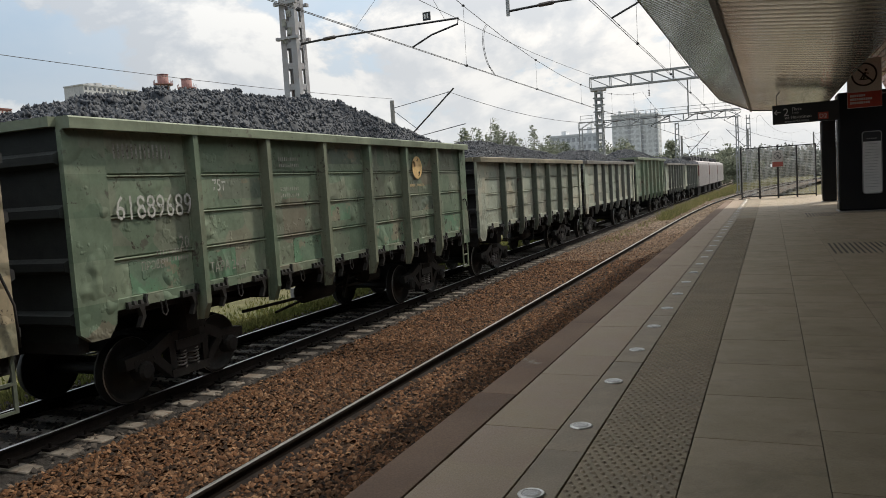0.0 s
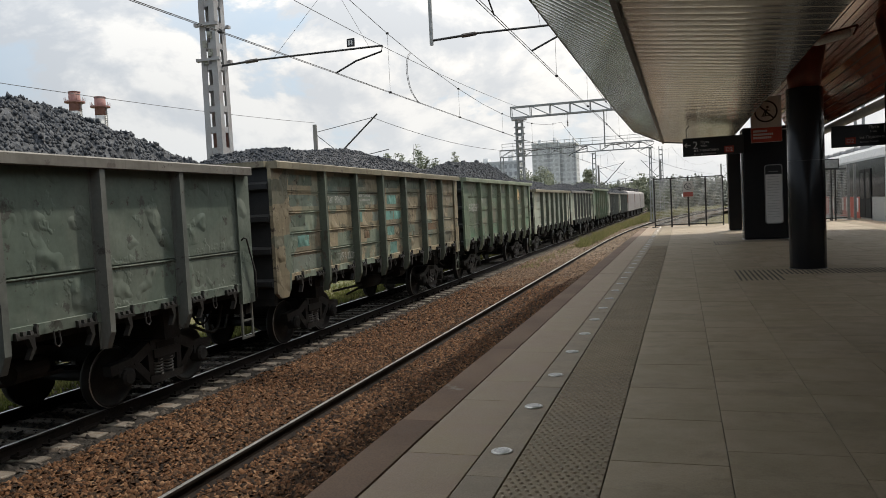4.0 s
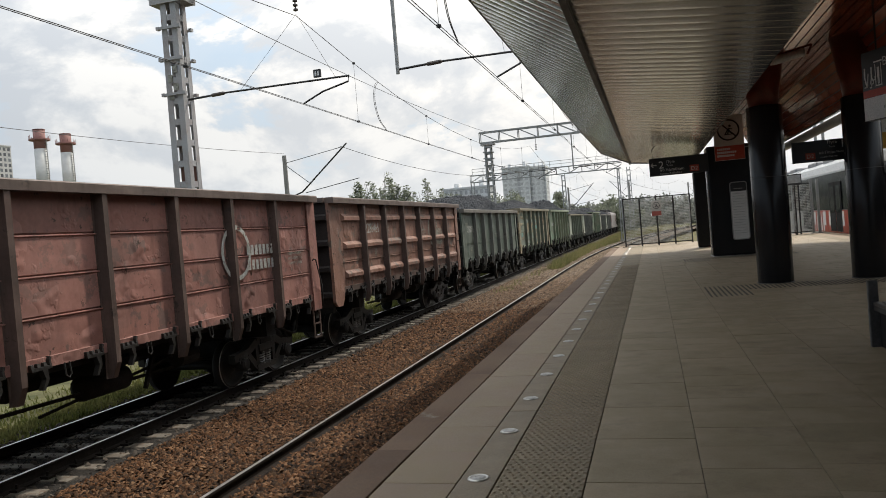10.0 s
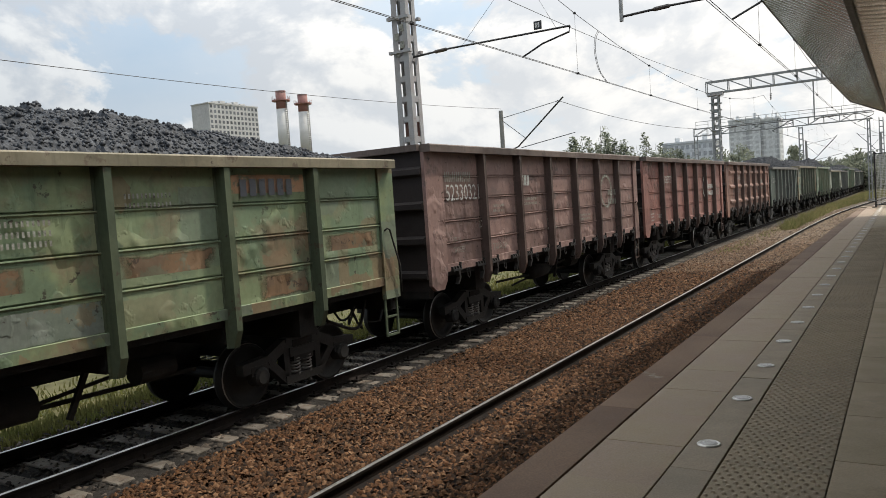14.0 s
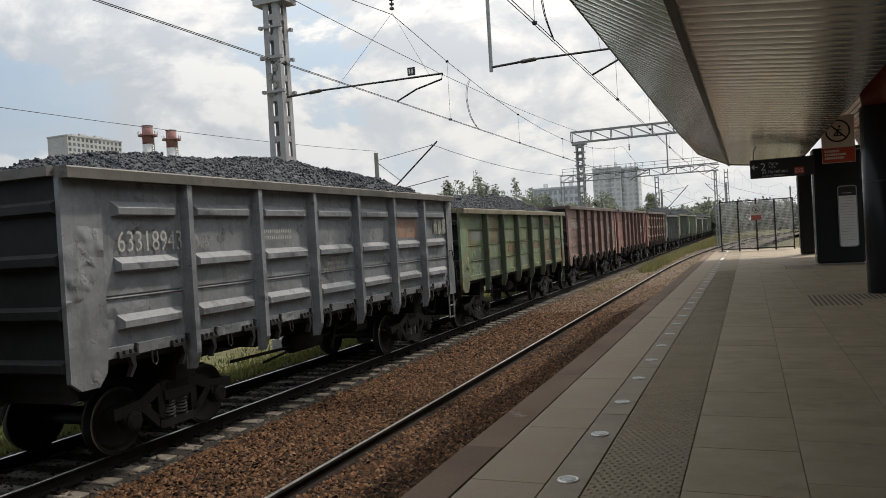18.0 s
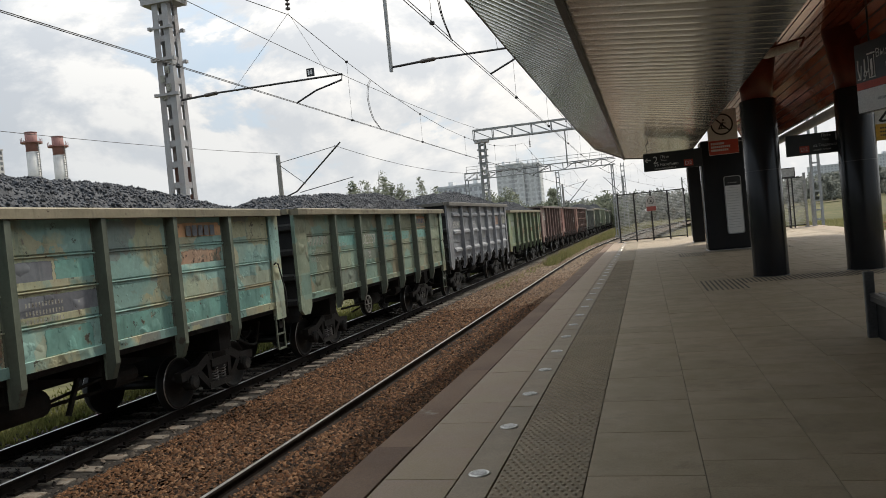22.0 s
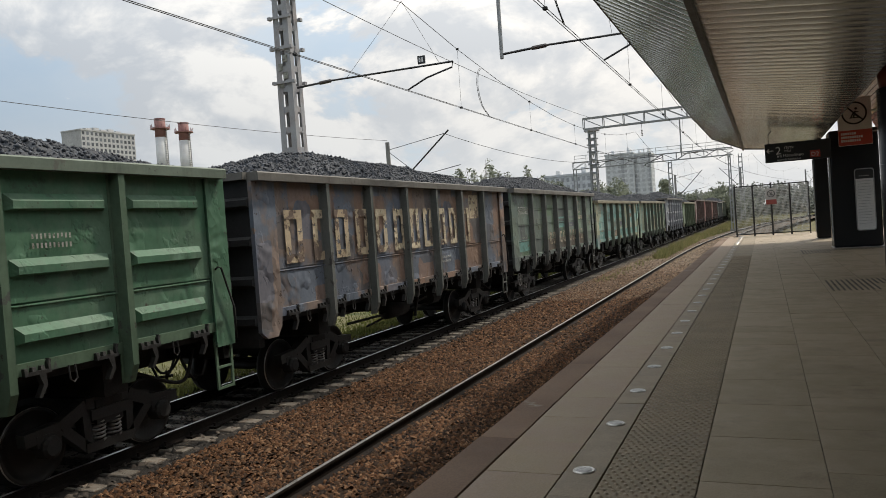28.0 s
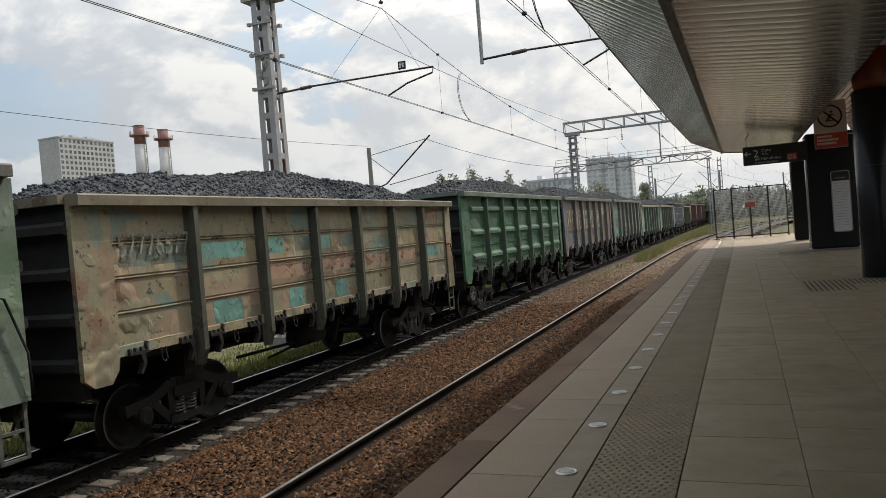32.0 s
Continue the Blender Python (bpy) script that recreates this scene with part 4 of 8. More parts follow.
def build_columns():
    shaft, base, cap = bmesh.new(), bmesh.new(), bmesh.new()
    n = 28
    tube(shaft, [(0, 0, 0.0), (0, 0, 0.02), (0, 0, 3.66), (0, 0, 3.68)], [0.345, 0.352, 0.352, 0.335], n)
    tube(base, [(0, 0, 0), (0, 0, 0.012)], [0.37, 0.365], n)
    tube(cap, [(0, 0, 3.68), (0, 0, 4.0), (0, 0, 4.95)], [0.30, 0.33, 0.50], n)
    seam = bmesh.new()
    tube(seam, [(0, 0, 2.2), (0, 0, 2.206)], 0.3535, n)
    me = [mesh_of(k, b, True) for k, b in (("shaft", shaft), ("foot_ring", base), ("capital", cap), ("joint_ring", seam))]
    lamp = bmesh.new()
    prism(lamp, [(-0.06, 0), (0.06, 0), (0.045, 0.055), (-0.045, 0.055)], -0.45, 0.45)
    lamp = mesh_of("lamp_body", lamp)
    for y in (-48.8, -4.8, 6.2, 17.1, 28.2):
        for x in (2.42, 4.23):
            if y > 28 and x < 4:
                continue
            c = thing("column", pose(x, y, 0.0), "round glossy black column with oxblood capital", "column", "canopy columns")
            for k, mat in zip(me, (BLACK_GLOSS, SEAM, RED_DARK, SEAM)):
                shared(k.name, k, mat, c)
    for y in (2.0, 13.0):
        t = thing("spotlight", pose(1.98, y, 3.86), "white tube spotlight on a bracket at the soffit edge", "spotlight", "spotlights on the spine")
        b = bmesh.new()
        tube(b, [(0.0, 0, 0.0), (0.06, 0, 0.02), (0.50, 0, 0.10), (0.52, 0, 0.10)], [0.05, 0.07, 0.07, 0.05], 12)
        part("tube", b, SIGN_WHITE, t, smooth=True)
        b = bmesh.new()
        bar(b, (0.05, 0, 0.10), (0.62, 0, 0.20), 0.03)
        bar(b, (0.62, 0, 0.20), (0.55, 0, 0.06), 0.03)
        part("bracket", b, RED_DARK, t)

    # wide clad pier behind the second column, and the slim one at the end
    for name, x0, x1, y0, y1 in (("pier", 1.97, 3.38, 27.6, 28.6), ("pier", 1.92, 2.5, 35.3, 35.8)):
        t = thing(name, pose((x0 + x1) / 2, (y0 + y1) / 2, 0), "black clad pier with bright metal corner strips", "pier", "piers")
        b = bmesh.new()
        w, d = (x1 - x0) / 2, (y1 - y0) / 2
        box(b, -w, w, -d, d, 0.02, 3.8)
        bevelled(b, 0.06, 2)
        part("cladding", b, BLACK_GLOSS, t)
        for sx in (-1, 1):
            b = bmesh.new()
            tube(b, [(sx * (w + 0.02), -d - 0.02, 0.3), (sx * (w + 0.02), -d - 0.02, 3.3)], 0.022, 8)
            part("corner_strip", b, GALV, t)
        b = bmesh.new()
        box(b, -w - 0.02, w + 0.02, -d - 0.02, d + 0.02, 0, 0.02)
        part("base", b, STEEL_RING, t)


def build_shade_walls():
    # two unseen walls added to keep light off the near paving
    bm = bmesh.new()
    box(bm, 1.3, 6.3, -38.0, -2.2, 0.0, 3.78)
    structure("wall_station_house", bm, BLACK_GLOSS, "unseen dark block on the platform, added to cut light")
    bm = bmesh.new()
    box(bm, 2.95, 3.10, -2.19, 7.2, 0.0, 3.6)
    structure("wall_stair_enclosure", bm, BLACK_GLOSS, "unseen dark wall right of the viewpoint, added to cut light")


build_canopy()
build_columns()
build_shade_walls()


# ---------------------------------------------------------------- signs
def word(body, size, mat, parent, x, z, y=-0.004, name="lettering"):
    """A word on a face that looks to -y."""
    return shared(name, text_mesh(body, size), mat, parent, pose(x, y, z, 90, 0, 0))


def plate(w, h, d=0.03):
    b = bmesh.new()
    box(b, -w / 2, w / 2, 0, d, -h / 2, h / 2)
    return bevelled(b, 0.004)


def face_quad(x0, x1, z0, z1, y=-0.003):
    b = bmesh.new()
    box(b, x0, x1, y, y + 0.002, z0, z1)
    return b


def ring_mesh(r, w, n=36):
    b = bmesh.new()
    for k in range(n):
        a0, a1 = 2 * math.pi * k / n, 2 * math.pi * (k + 1) / n
        vs = [b.verts.new((math.cos(a) * q, -0.005, math.sin(a) * q)) for a, q in ((a0, r - w), (a1, r - w), (a1, r), (a0, r))]
        b.faces.new(vs)
    return b


def walker_icon(parent, s, m):
    """The crossed-out crossing pictogram, as plain strokes."""
    b = bmesh.new()
    for x0, z0, x1, z1, w in ((-0.05, -0.3, 0.08, 0.15, 0.1), (-0.22, -0.3, -0.05, 0.0, 0.09), (0.02, -0.05, 0.25, -0.3, 0.09), (0.0, 0.12, 0.28, 0.05, 0.07), (-0.3, -0.33, 0.35, -0.33, 0.07)):
        bar(b, (x0 * s, -0.006, z0 * s), (x1 * s, -0.006, z1 * s), w * s, 0.002, up=(0, 1, 0))
    tube(b, [(0.12 * s, -0.005, 0.3 * s), (0.12 * s, -0.007, 0.3 * s)], 0.09 * s, 10)
    part("pictogram", b, INK, parent, m=m)


def prohibition(parent, r, x, z):
    m = pose(x, 0, z)
    part("ring", ring_mesh(r, r * 0.14), INK, parent, m=m)
    walker_icon(parent, r * 1.25, m)
    b = bmesh.new()
    bar(b, (-0.7 * r, -0.009, 0.7 * r), (0.7 * r, -0.009, -0.7 * r), r * 0.13, 0.002, up=(0, 1, 0))
    part("slash", b, INK, parent, m=m)


def build_signs():
    # hanging track sign, facing the platform
    t = thing("track_sign", pose(1.04, 27.4, 3.26), "black hanging platform sign with white writing for track two", "sign")
    part("panel", plate(1.95, 0.62, 0.09), SIGN_BLACK, t)
    word("2", 0.36, SIGN_WHITE, t, -0.66, -0.06)
    b = bmesh.new()
    bar(b, (-0.92, -0.004, 0.07), (-0.72, -0.004, 0.07), 0.03, 0.002, up=(0, 1, 0))
    bar(b, (-0.92, -0.004, 0.07), (-0.84, -0.004, 0.14), 0.03, 0.002, up=(0, 1, 0))
    bar(b, (-0.92, -0.004, 0.07), (-0.84, -0.004, 0.0), 0.03, 0.002, up=(0, 1, 0))
    part("arrow", b, SIGN_WHITE, t)
    word("Путь", 0.13, SIGN_WHITE, t, -0.40, 0.10)
    word("Track", 0.09, SIGN_WHITE, t, -0.40, 0.0)
    word("на Нахабино", 0.13, SIGN_WHITE, t, -0.62, -0.16)
    word("towards Nakhabino", 0.09, SIGN_WHITE, t, -0.62, -0.27)
    part("badge", face_quad(0.36, 0.66, -0.25, -0.03), SIGN_RED, t)
    word("D2", 0.19, SIGN_WHITE, t, 0.39, -0.21, -0.006)
    for x in (-0.85,):
        b = bmesh.new()
        tube(b, [(x, 0.04, 0.3), (x, 0.04, 0.62), (x + 0.22, 0.04, 0.86)], 0.018, 8)
        part("hanger", b, DARK_STEEL, t)
    t = thing("track_sign", pose(3.55, 17.5, 2.67), "black hanging platform sign with white writing for track one", "sign")
    part("panel", plate(1.15, 0.44, 0.07), SIGN_BLACK, t)
    word("1", 0.23, SIGN_WHITE, t, 0.34, 0.03)
    word("Путь", 0.085, SIGN_WHITE, t, 0.11, 0.13)
    word("Track", 0.055, SIGN_WHITE, t, 0.13, 0.05)
    word("на Подольск", 0.080, SIGN_WHITE, t, -0.06, -0.07)
    word("towards Podolsk", 0.050, SIGN_WHITE, t, -0.05, -0.15)
    part("badge", face_quad(-0.32, -0.13, -0.17, -0.03), SIGN_RED, t)
    word("D2", 0.12, SIGN_WHITE, t, -0.305, -0.14, -0.006)
    for z in (-0.12, 0.12):
        b = bmesh.new()
        bar(b, (0.50, 0.05, z), (0.62, -0.06, z), 0.04)
        part("bracket", b, DARK_STEEL, t)
    # no-crossing sign on the pier
    t = thing("warning_sign", pose(2.70, 27.2, 4.0), "white and red sign forbidding to cross the tracks", "sign")
    part("panel", plate(0.95, 1.5, 0.03), SIGN_WHITE, t)
    part("red_field", face_quad(-0.47, 0.47, -0.74, -0.27), SIGN_RED, t)
    prohibition(t, 0.36, 0.0, 0.26)
    for k, w in enumerate((0.45, 0.68, 0.6)):
        b = bmesh.new()
        strokes(b, -0.4, 0, int(w / 0.062), 0.045, 0.07, 0.017)
        part("writing_bar", b, SIGN_WHITE, t, m=pose(0, -0.006, -0.41 - k * 0.11, 90, 0, 0))
    b = bmesh.new()
    for z in (0.3, -0.35):
        bar(b, (0.47, 0.02, z), (0.62, 0.06, z), 0.04)
    part("bracket", b, GALV, t)
    # timetable board on the pier
    t = thing("timetable_board", pose(2.92, 27.55, 1.53), "white timetable board with black header on the pier", "notice board")
    def rounded(w, z0, z1, y0, y1, r_low, r_high):
        """A board with rounded corners, facing -y."""
        b = bmesh.new()
        rim = []
        for cx, cz, r, a0 in ((w - r_low, z0 + r_low, r_low, 270), (w - r_high, z1 - r_high, r_high, 0), (r_high - w, z1 - r_high, r_high, 90), (r_low - w, z0 + r_low, r_low, 180)):
            for k in range(6):
                a = math.radians(a0 + 18 * k)
                rim.append((cx + r * math.cos(a), cz + r * math.sin(a)))
        prism(b, rim, y0, y1)
        return b
    part("frame", rounded(0.28, -0.99, 0.99, 0.0, 0.04, 0.09, 0.09), GALV, t)
    part("sheet", rounded(0.25, -0.96, 0.66, -0.004, 0.0, 0.07, 0.005), SIGN_WHITE, t)
    part("header", rounded(0.25, 0.665, 0.96, -0.004, 0.0, 0.005, 0.07), SIGN_BLACK, t)
    b = bmesh.new()
    strokes(b, -0.15, 0, 5, 0.045, 0.03, 0.014)
    part("writing_bar", b, GALV, t, m=pose(0, -0.007, 0.74, 90, 0, 0))
    for k in range(16):
        b = bmesh.new()
        strokes(b, -0.2, 0, 6, 0.05, 0.012, 0.012)
        part("writing_bar", b, GALV, t, m=pose(0, -0.008, 0.58 - k * 0.09, 90, 0, 0))
    # exit sign, turned along the platform
    t = thing("exit_sign", pose(3.34, 12.02, 3.22, 0, 0, -65) @ Matrix.Diagonal((0.80, 1, 1, 1)), "black and white hanging exit sign with lift and stair pictograms", "sign")
    part("case", plate(1.2, 1.0, 0.14), SIGN_BLACK, t)
    part("white_field", face_quad(-0.59, 0.59, -0.495, -0.17), SIGN_WHITE, t)
    part("red_field", face_quad(-0.59, 0.59, -0.165, -0.06), SIGN_RED, t)
    word("Выход", 0.165, SIGN_WHITE, t, -0.08, 0.24)
    word("Exit", 0.155, SIGN_WHITE, t, 0.14, 0.04)

    def stroke(x0, z0, x1, z1, w=0.02):
        bar(b, (x0, -0.004, z0), (x1, -0.004, z1), w, 0.002, up=(0, 1, 0))
    for x, z in ((0.50, 0.30), (0.47, -0.30)):
        b = bmesh.new()
        stroke(x - 0.04, z, x + 0.06, z, 0.018)
        stroke(x + 0.02, z + 0.05, x + 0.06, z, 0.018)
        stroke(x + 0.02, z - 0.05, x + 0.06, z, 0.018)
        part("arrow", b, SIGN_WHITE if z > 0 else INK, t)
    b = bmesh.new()
    # moving stair, stair and lift signs, each a slanting figure of plain strokes
    stroke(-0.53, 0.14, -0.52, 0.27, 0.035)
    stroke(-0.53, 0.14, -0.49, 0.0, 0.03)
    stroke(-0.55, -0.01, -0.47, -0.01, 0.018)
    stroke(-0.47, -0.01, -0.44, 0.18, 0.018)
    stroke(-0.36, 0.12, -0.355, 0.26, 0.035)
    stroke(-0.36, 0.12, -0.39, 0.02, 0.022)
    stroke(-0.36, 0.12, -0.32, 0.05, 0.022)
    for k in range(3):
        stroke(-0.41 + 0.045 * k, -0.03 + 0.05 * k, -0.365 + 0.045 * k, -0.03 + 0.05 * k, 0.016)
        stroke(-0.365 + 0.045 * k, -0.03 + 0.05 * k, -0.365 + 0.045 * k, 0.02 + 0.05 * k, 0.016)
    for x in (-0.26, -0.12):
        stroke(x, -0.02, x, 0.29, 0.016)
    stroke(-0.27, -0.02, -0.11, -0.02, 0.018)
    stroke(-0.29, 0.32, -0.09, 0.32, 0.022)
    stroke(-0.19, 0.10, -0.19, 0.24, 0.05)
    stroke(-0.205, 0.0, -0.20, 0.11, 0.018)
    stroke(-0.175, 0.0, -0.18, 0.11, 0.018)
    part("pictograms", b, SIGN_WHITE, t)
    part("grey_square", face_quad(0.24, 0.38, -0.40, -0.24, -0.005), GALV, t)
    b = bmesh.new()
    strokes(b, -0.1, 0, 9, 0.02, 0.04, 0.01)
    part("writing_bar", b, GALV, t, m=pose(0, -0.005, -0.36, 90, 0, 0))
    b = bmesh.new()
    for x in (-0.3, 0.3):
        tube(b, [(x, 0.06, 0.48), (x, 0.06, 1.62)], 0.015, 8)
    part("hanger", b, DARK_STEEL, t)
    # yellow warning plate
    t = thing("caution_sign", pose(5.03, 17.6, 2.95), "white and yellow slip warning plate", "sign")
    part("panel", plate(0.62, 0.72, 0.03), SIGN_WHITE, t)
    part("yellow_field", face_quad(-0.305, 0.305, -0.355, -0.02), SIGN_YELLOW, t)
    b = bmesh.new()
    for p, q in (((-0.22, 0.04), (0.22, 0.04)), ((-0.22, 0.04), (0, 0.32)), ((0.22, 0.04), (0, 0.32))):
        bar(b, (p[0], -0.005, p[1]), (q[0], -0.005, q[1]), 0.045, 0.002, up=(0, 1, 0))
    bar(b, (-0.06, -0.005, 0.09), (0.05, -0.005, 0.2), 0.05, 0.002, up=(0, 1, 0))
    part("triangle", b, INK, t)
    for k in range(3):
        b = bmesh.new()
        strokes(b, -0.22, 0, 10, 0.03, 0.03, 0.012)
        part("writing_bar", b, DARK_STEEL, t, m=pose(0, -0.006, -0.12 - k * 0.075, 90, 0, 0))
    b = bmesh.new()
    tube(b, [(-0.31, 0.02, -0.2), (-0.9, 0.02, -0.2)], 0.014, 8)
    part("bracket", b, DARK_STEEL, t)


def fence_panel(w, h):
    frame_, infill = bmesh.new(), bmesh.new()
    for x in (-w / 2, w / 2):
        box(frame_, x - 0.03, x + 0.03, -0.03, 0.03, 0.0, h)
    for z in (0.12, h - 0.03):
        box(frame_, -w / 2, w / 2, -0.025, 0.025, z - 0.025, z + 0.025)
    x = -w / 2 + 0.05
    while x < w / 2 - 0.03:
        box(infill, x - 0.007, x + 0.007, -0.006, 0.006, 0.14, h - 0.05)
        x += 0.055
    z = 0.2
    while z < h - 0.06:
        box(infill, -w / 2, w / 2, 0.007, 0.013, z - 0.007, z + 0.007)
        z += 0.08
    return mesh_of("frame", frame_), mesh_of("mesh_infill", infill)


def build_fences():
    h = 2.62
    fr, inf = fence_panel(0.85, h)
    fence = thing("end_fence", pose(-1.42, 42.2, 0.0), "dark steel mesh fence closing the platform end", "fence", "platform end fences")
    for k in range(4):
        m = pose(0.42 + k * 0.87, 0.04 * k, 0)
        f = shared("frame", fr, DARK_STEEL, fence, m)
        shared("mesh_infill", inf, MESH, f)
    b = bmesh.new()
    box(b, -0.16, 0.16, -0.12, 0.12, 0, 0.03)
    box(b, -0.035, 0.035, -0.035, 0.035, 0.03, h + 0.05)
    part("post", b, DARK_STEEL, fence)
    t = thing("warning_sign", pose(0.30, 42.05, 1.98), "small white and red no-crossing sign on the fence", "sign")
    part("panel", plate(0.5, 0.82, 0.02), SIGN_DULL, t)
    part("red_field", face_quad(-0.245, 0.245, -0.4, -0.16), SIGN_RED_DULL, t)
    prohibition(t, 0.18, 0.0, 0.14)
    b = bmesh.new()
    box(b, -0.04, 0.04, 0.03, 0.09, -1.85, 0.7)
    part("post", b, DARK_STEEL, t)
    fence = thing("end_fence", pose(6.95, 42.4, 0.0), "dark steel mesh gate closing the platform end", "fence", "platform end fences")
    for k in range(2):
        f = shared("frame", fr, DARK_STEEL, fence, pose(0.0 + k * 0.62, 0.3 * k, 0, 0, 0, 12))
        shared("mesh_infill", inf, MESH, f)
    b = bmesh.new()
    for x in (1.05, 1.35):
        box(b, x - 0.06, x + 0.06, 0.24, 0.36, 0, 2.8)
        box(b, x - 0.14, x + 0.14, 0.16, 0.44, 0, 0.03)
    part("post", b, GALV, fence)
    t = thing("notice_plate", pose(7.05, 42.0, 2.85), "small framed grey notice plate over the gate", "sign")
    part("panel", plate(0.85, 0.5, 0.03), DARK_STEEL, t)
    part("field", face_quad(-0.38, 0.38, -0.2, 0.2), GALV, t)
    b = bmesh.new()
    box(b, 0.05, 0.1, 0.03, 0.09, -2.85, -0.2)
    part("post", b, DARK_STEEL, t)
    t = thing("control_box", pose(6.35, 42.1, 1.75), "black control box on a post by the gate", "control box")
    b = bmesh.new()
    box(b, -0.28, 0.28, -0.1, 0.15, -0.45, 0.5)
    part("case", bevelled(b, 0.02), SIGN_BLACK, t)
    b = bmesh.new()
    box(b, -0.05, 0.05, -0.02, 0.06, -1.75, -0.45)
    part("post", b, DARK_STEEL, t)
    # kerb of light stone at the platform end
    bm = bmesh.new()
    box(bm, EDGE_X, RIGHT_EDGE, PLAT_END - 0.5, PLAT_END, -0.03, 0.012)
    structure("trim_end_kerb", bm, SLAB_LIGHT, "light stone kerb at the platform end")


def build_bench():
    t = thing("bench", pose(2.22, 8.05, 0.0), "dark bench with wooden slats and steel end panels", "bench")
    for y in (-0.97, 0.97):
        b = bmesh.new()
        box(b, -0.04, 0.06, y - 0.03, y + 0.03, 0.0, 0.72)
        part("armrest", bevelled(b, 0.008), SEAM, t, "grey steel end post")
    b = bmesh.new()
    box(b, 0.05, 0.46, -0.93, 0.93, 0.0, 0.40)
    part("base", bevelled(b, 0.01), BENCH_BLACK, t)
    for k in range(6):
        b = bmesh.new()
        box(b, 0.0 + k * 0.085, 0.07 + k * 0.085, -0.94, 0.94, 0.455, 0.49)
        part("seat_slat", bevelled(b, 0.006), WOOD_DARK, t)
    b = bmesh.new()
    box(b, 0.0, 0.5, -0.93, 0.93, 0.40, 0.455)
    part("seat_frame", b, DARK_STEEL, t)
    b = bmesh.new()
    box(b, 0.50, 1.05, 1.08, 1.6, 0.0, 1.2)
    part("planter_box", bevelled(b, 0.012), SIGN_BLACK, t, "tall black box behind the seat")
    b = bmesh.new()
    box(b, 0.42, 0.54, 1.02, 1.07, 0.0, 1.0)
    part("end_board", bevelled(b, 0.006), SEAM, t, "grey end board of the backrest")
    for z in (0.62, 0.76, 0.9):
        b = bmesh.new()
        box(b, 0.52, 0.555, -0.94, 0.94, z, z + 0.09)
        part("back_slat", bevelled(b, 0.006), WOOD_DARK, t)


build_signs()
build_fences()
build_bench()


# ---------------------------------------------------------------- overhead line
def lattice_mast(t, h, w0, w1, mat, step=0.95, batten=0.22, leg=0.13, inner=None):
    """Four channel legs with flat battens, narrowing upwards; built in the thing's own space."""
    thick = 0.016
    for sx in (-1, 1):
        for sy in (-1, 1):
            b = bmesh.new()
            prof = [(0, 0), (-leg, 0), (-leg, -thick), (-thick, -thick), (-thick, -leg), (0, -leg)]
            rings = []
            for z in (0, h):
                w = w0 + (w1 - w0) * z / h
                rings.append([b.verts.new((sx * (w / 2 + px), sy * (w / 2 + py), z)) for px, py in prof])
            for k in range(len(prof)):
                b.faces.new((rings[0][k], rings[0][(k + 1) % len(prof)], rings[1][(k + 1) % len(prof)], rings[1][k]))
            b.faces.new(rings[1])
            part("leg", b, mat, t)
    n = int(h / step)
    for k in range(1, n + 1):
        z = k * step
        w = w0 + (w1 - w0) * z / h
        for s in (-1, 1):
            b = bmesh.new()
            box(b, 0.004 + leg - w / 2, w / 2 - leg - 0.004, s * (w / 2 - 0.012) - 0.006, s * (w / 2 - 0.012) + 0.006, z - batten / 2, z + batten / 2)
            part("batten", b, mat, t)
            b = bmesh.new()
            box(b, s * (w / 2 - 0.012) - 0.006, s * (w / 2 - 0.012) + 0.006, 0.004 + leg - w / 2, w / 2 - leg - 0.004, z - batten / 2, z + batten / 2)
            part("batten", b, mat, t)
        if inner and k % 4 != 1 and z < h * 0.55:
            b = bmesh.new()
            box(b, 0.03 - w / 2, w / 2 - 0.03, w / 2 - leg - 0.02, w / 2 - leg - 0.005, z + batten / 2, z + step * (0.55 if k % 2 else 0.9))
            part("inner_plate", b, inner, t, "rust primed plate inside the mast")
    b = bmesh.new()
    box(b, -w0 * 0.8, w0 * 0.8, -w0 * 0.8, w0 * 0.8, -0.3, 0.06)
    part("footing", b, POLE_CONCRETE, t)


def truss(t, x0, x1, z0, z1, mat, depth=0.5, bay=1.5, y=0.0, leaning=False):
    for z in (z0, z1):
        for s in (-1, 1):
            b = bmesh.new()
            bar(b, (x0, y + s * depth / 2, z), (x1, y + s * depth / 2, z), 0.10)
            part("chord", b, mat, t)
    n = max(2, round((x1 - x0) / bay))
    for k in range(n):
        b = bmesh.new()
        xa, xb = x0 + (x1 - x0) * k / n, x0 + (x1 - x0) * (k + 1) / n
        for s in (-1, 1):
            bar(b, (xa, y + s * depth / 2, z0), (xa, y + s * depth / 2, z1), 0.06)
            rising = not leaning and k % 2 == 0
            bar(b, (xa, y + s * depth / 2, z0 if rising else z1), (xb, y + s * depth / 2, z1 if rising else z0), 0.06)
        bar(b, (xa, y - depth / 2, z0), (xa, y + depth / 2, z0), 0.05)
        bar(b, (xa, y - depth / 2, z1), (xa, y + depth / 2, z1), 0.05)
        part("bay", b, mat, t)


def insulator(b, p, q, r=0.05, n=4):
    p, q = Vector(p), Vector(q)
    pts, rad = [], []
    for k in range(n):
        for f, rr in ((0.0, 0.028), (0.12, r), (0.88, r), (1.0, 0.028)) if n == 1 else ((0.1, 0.02), (0.3, r), (0.6, r), (0.8, 0.02)):
            pts.append(p.lerp(q, (k + f) / n))
            rad.append(rr)
    tube(b, pts, rad, 8)


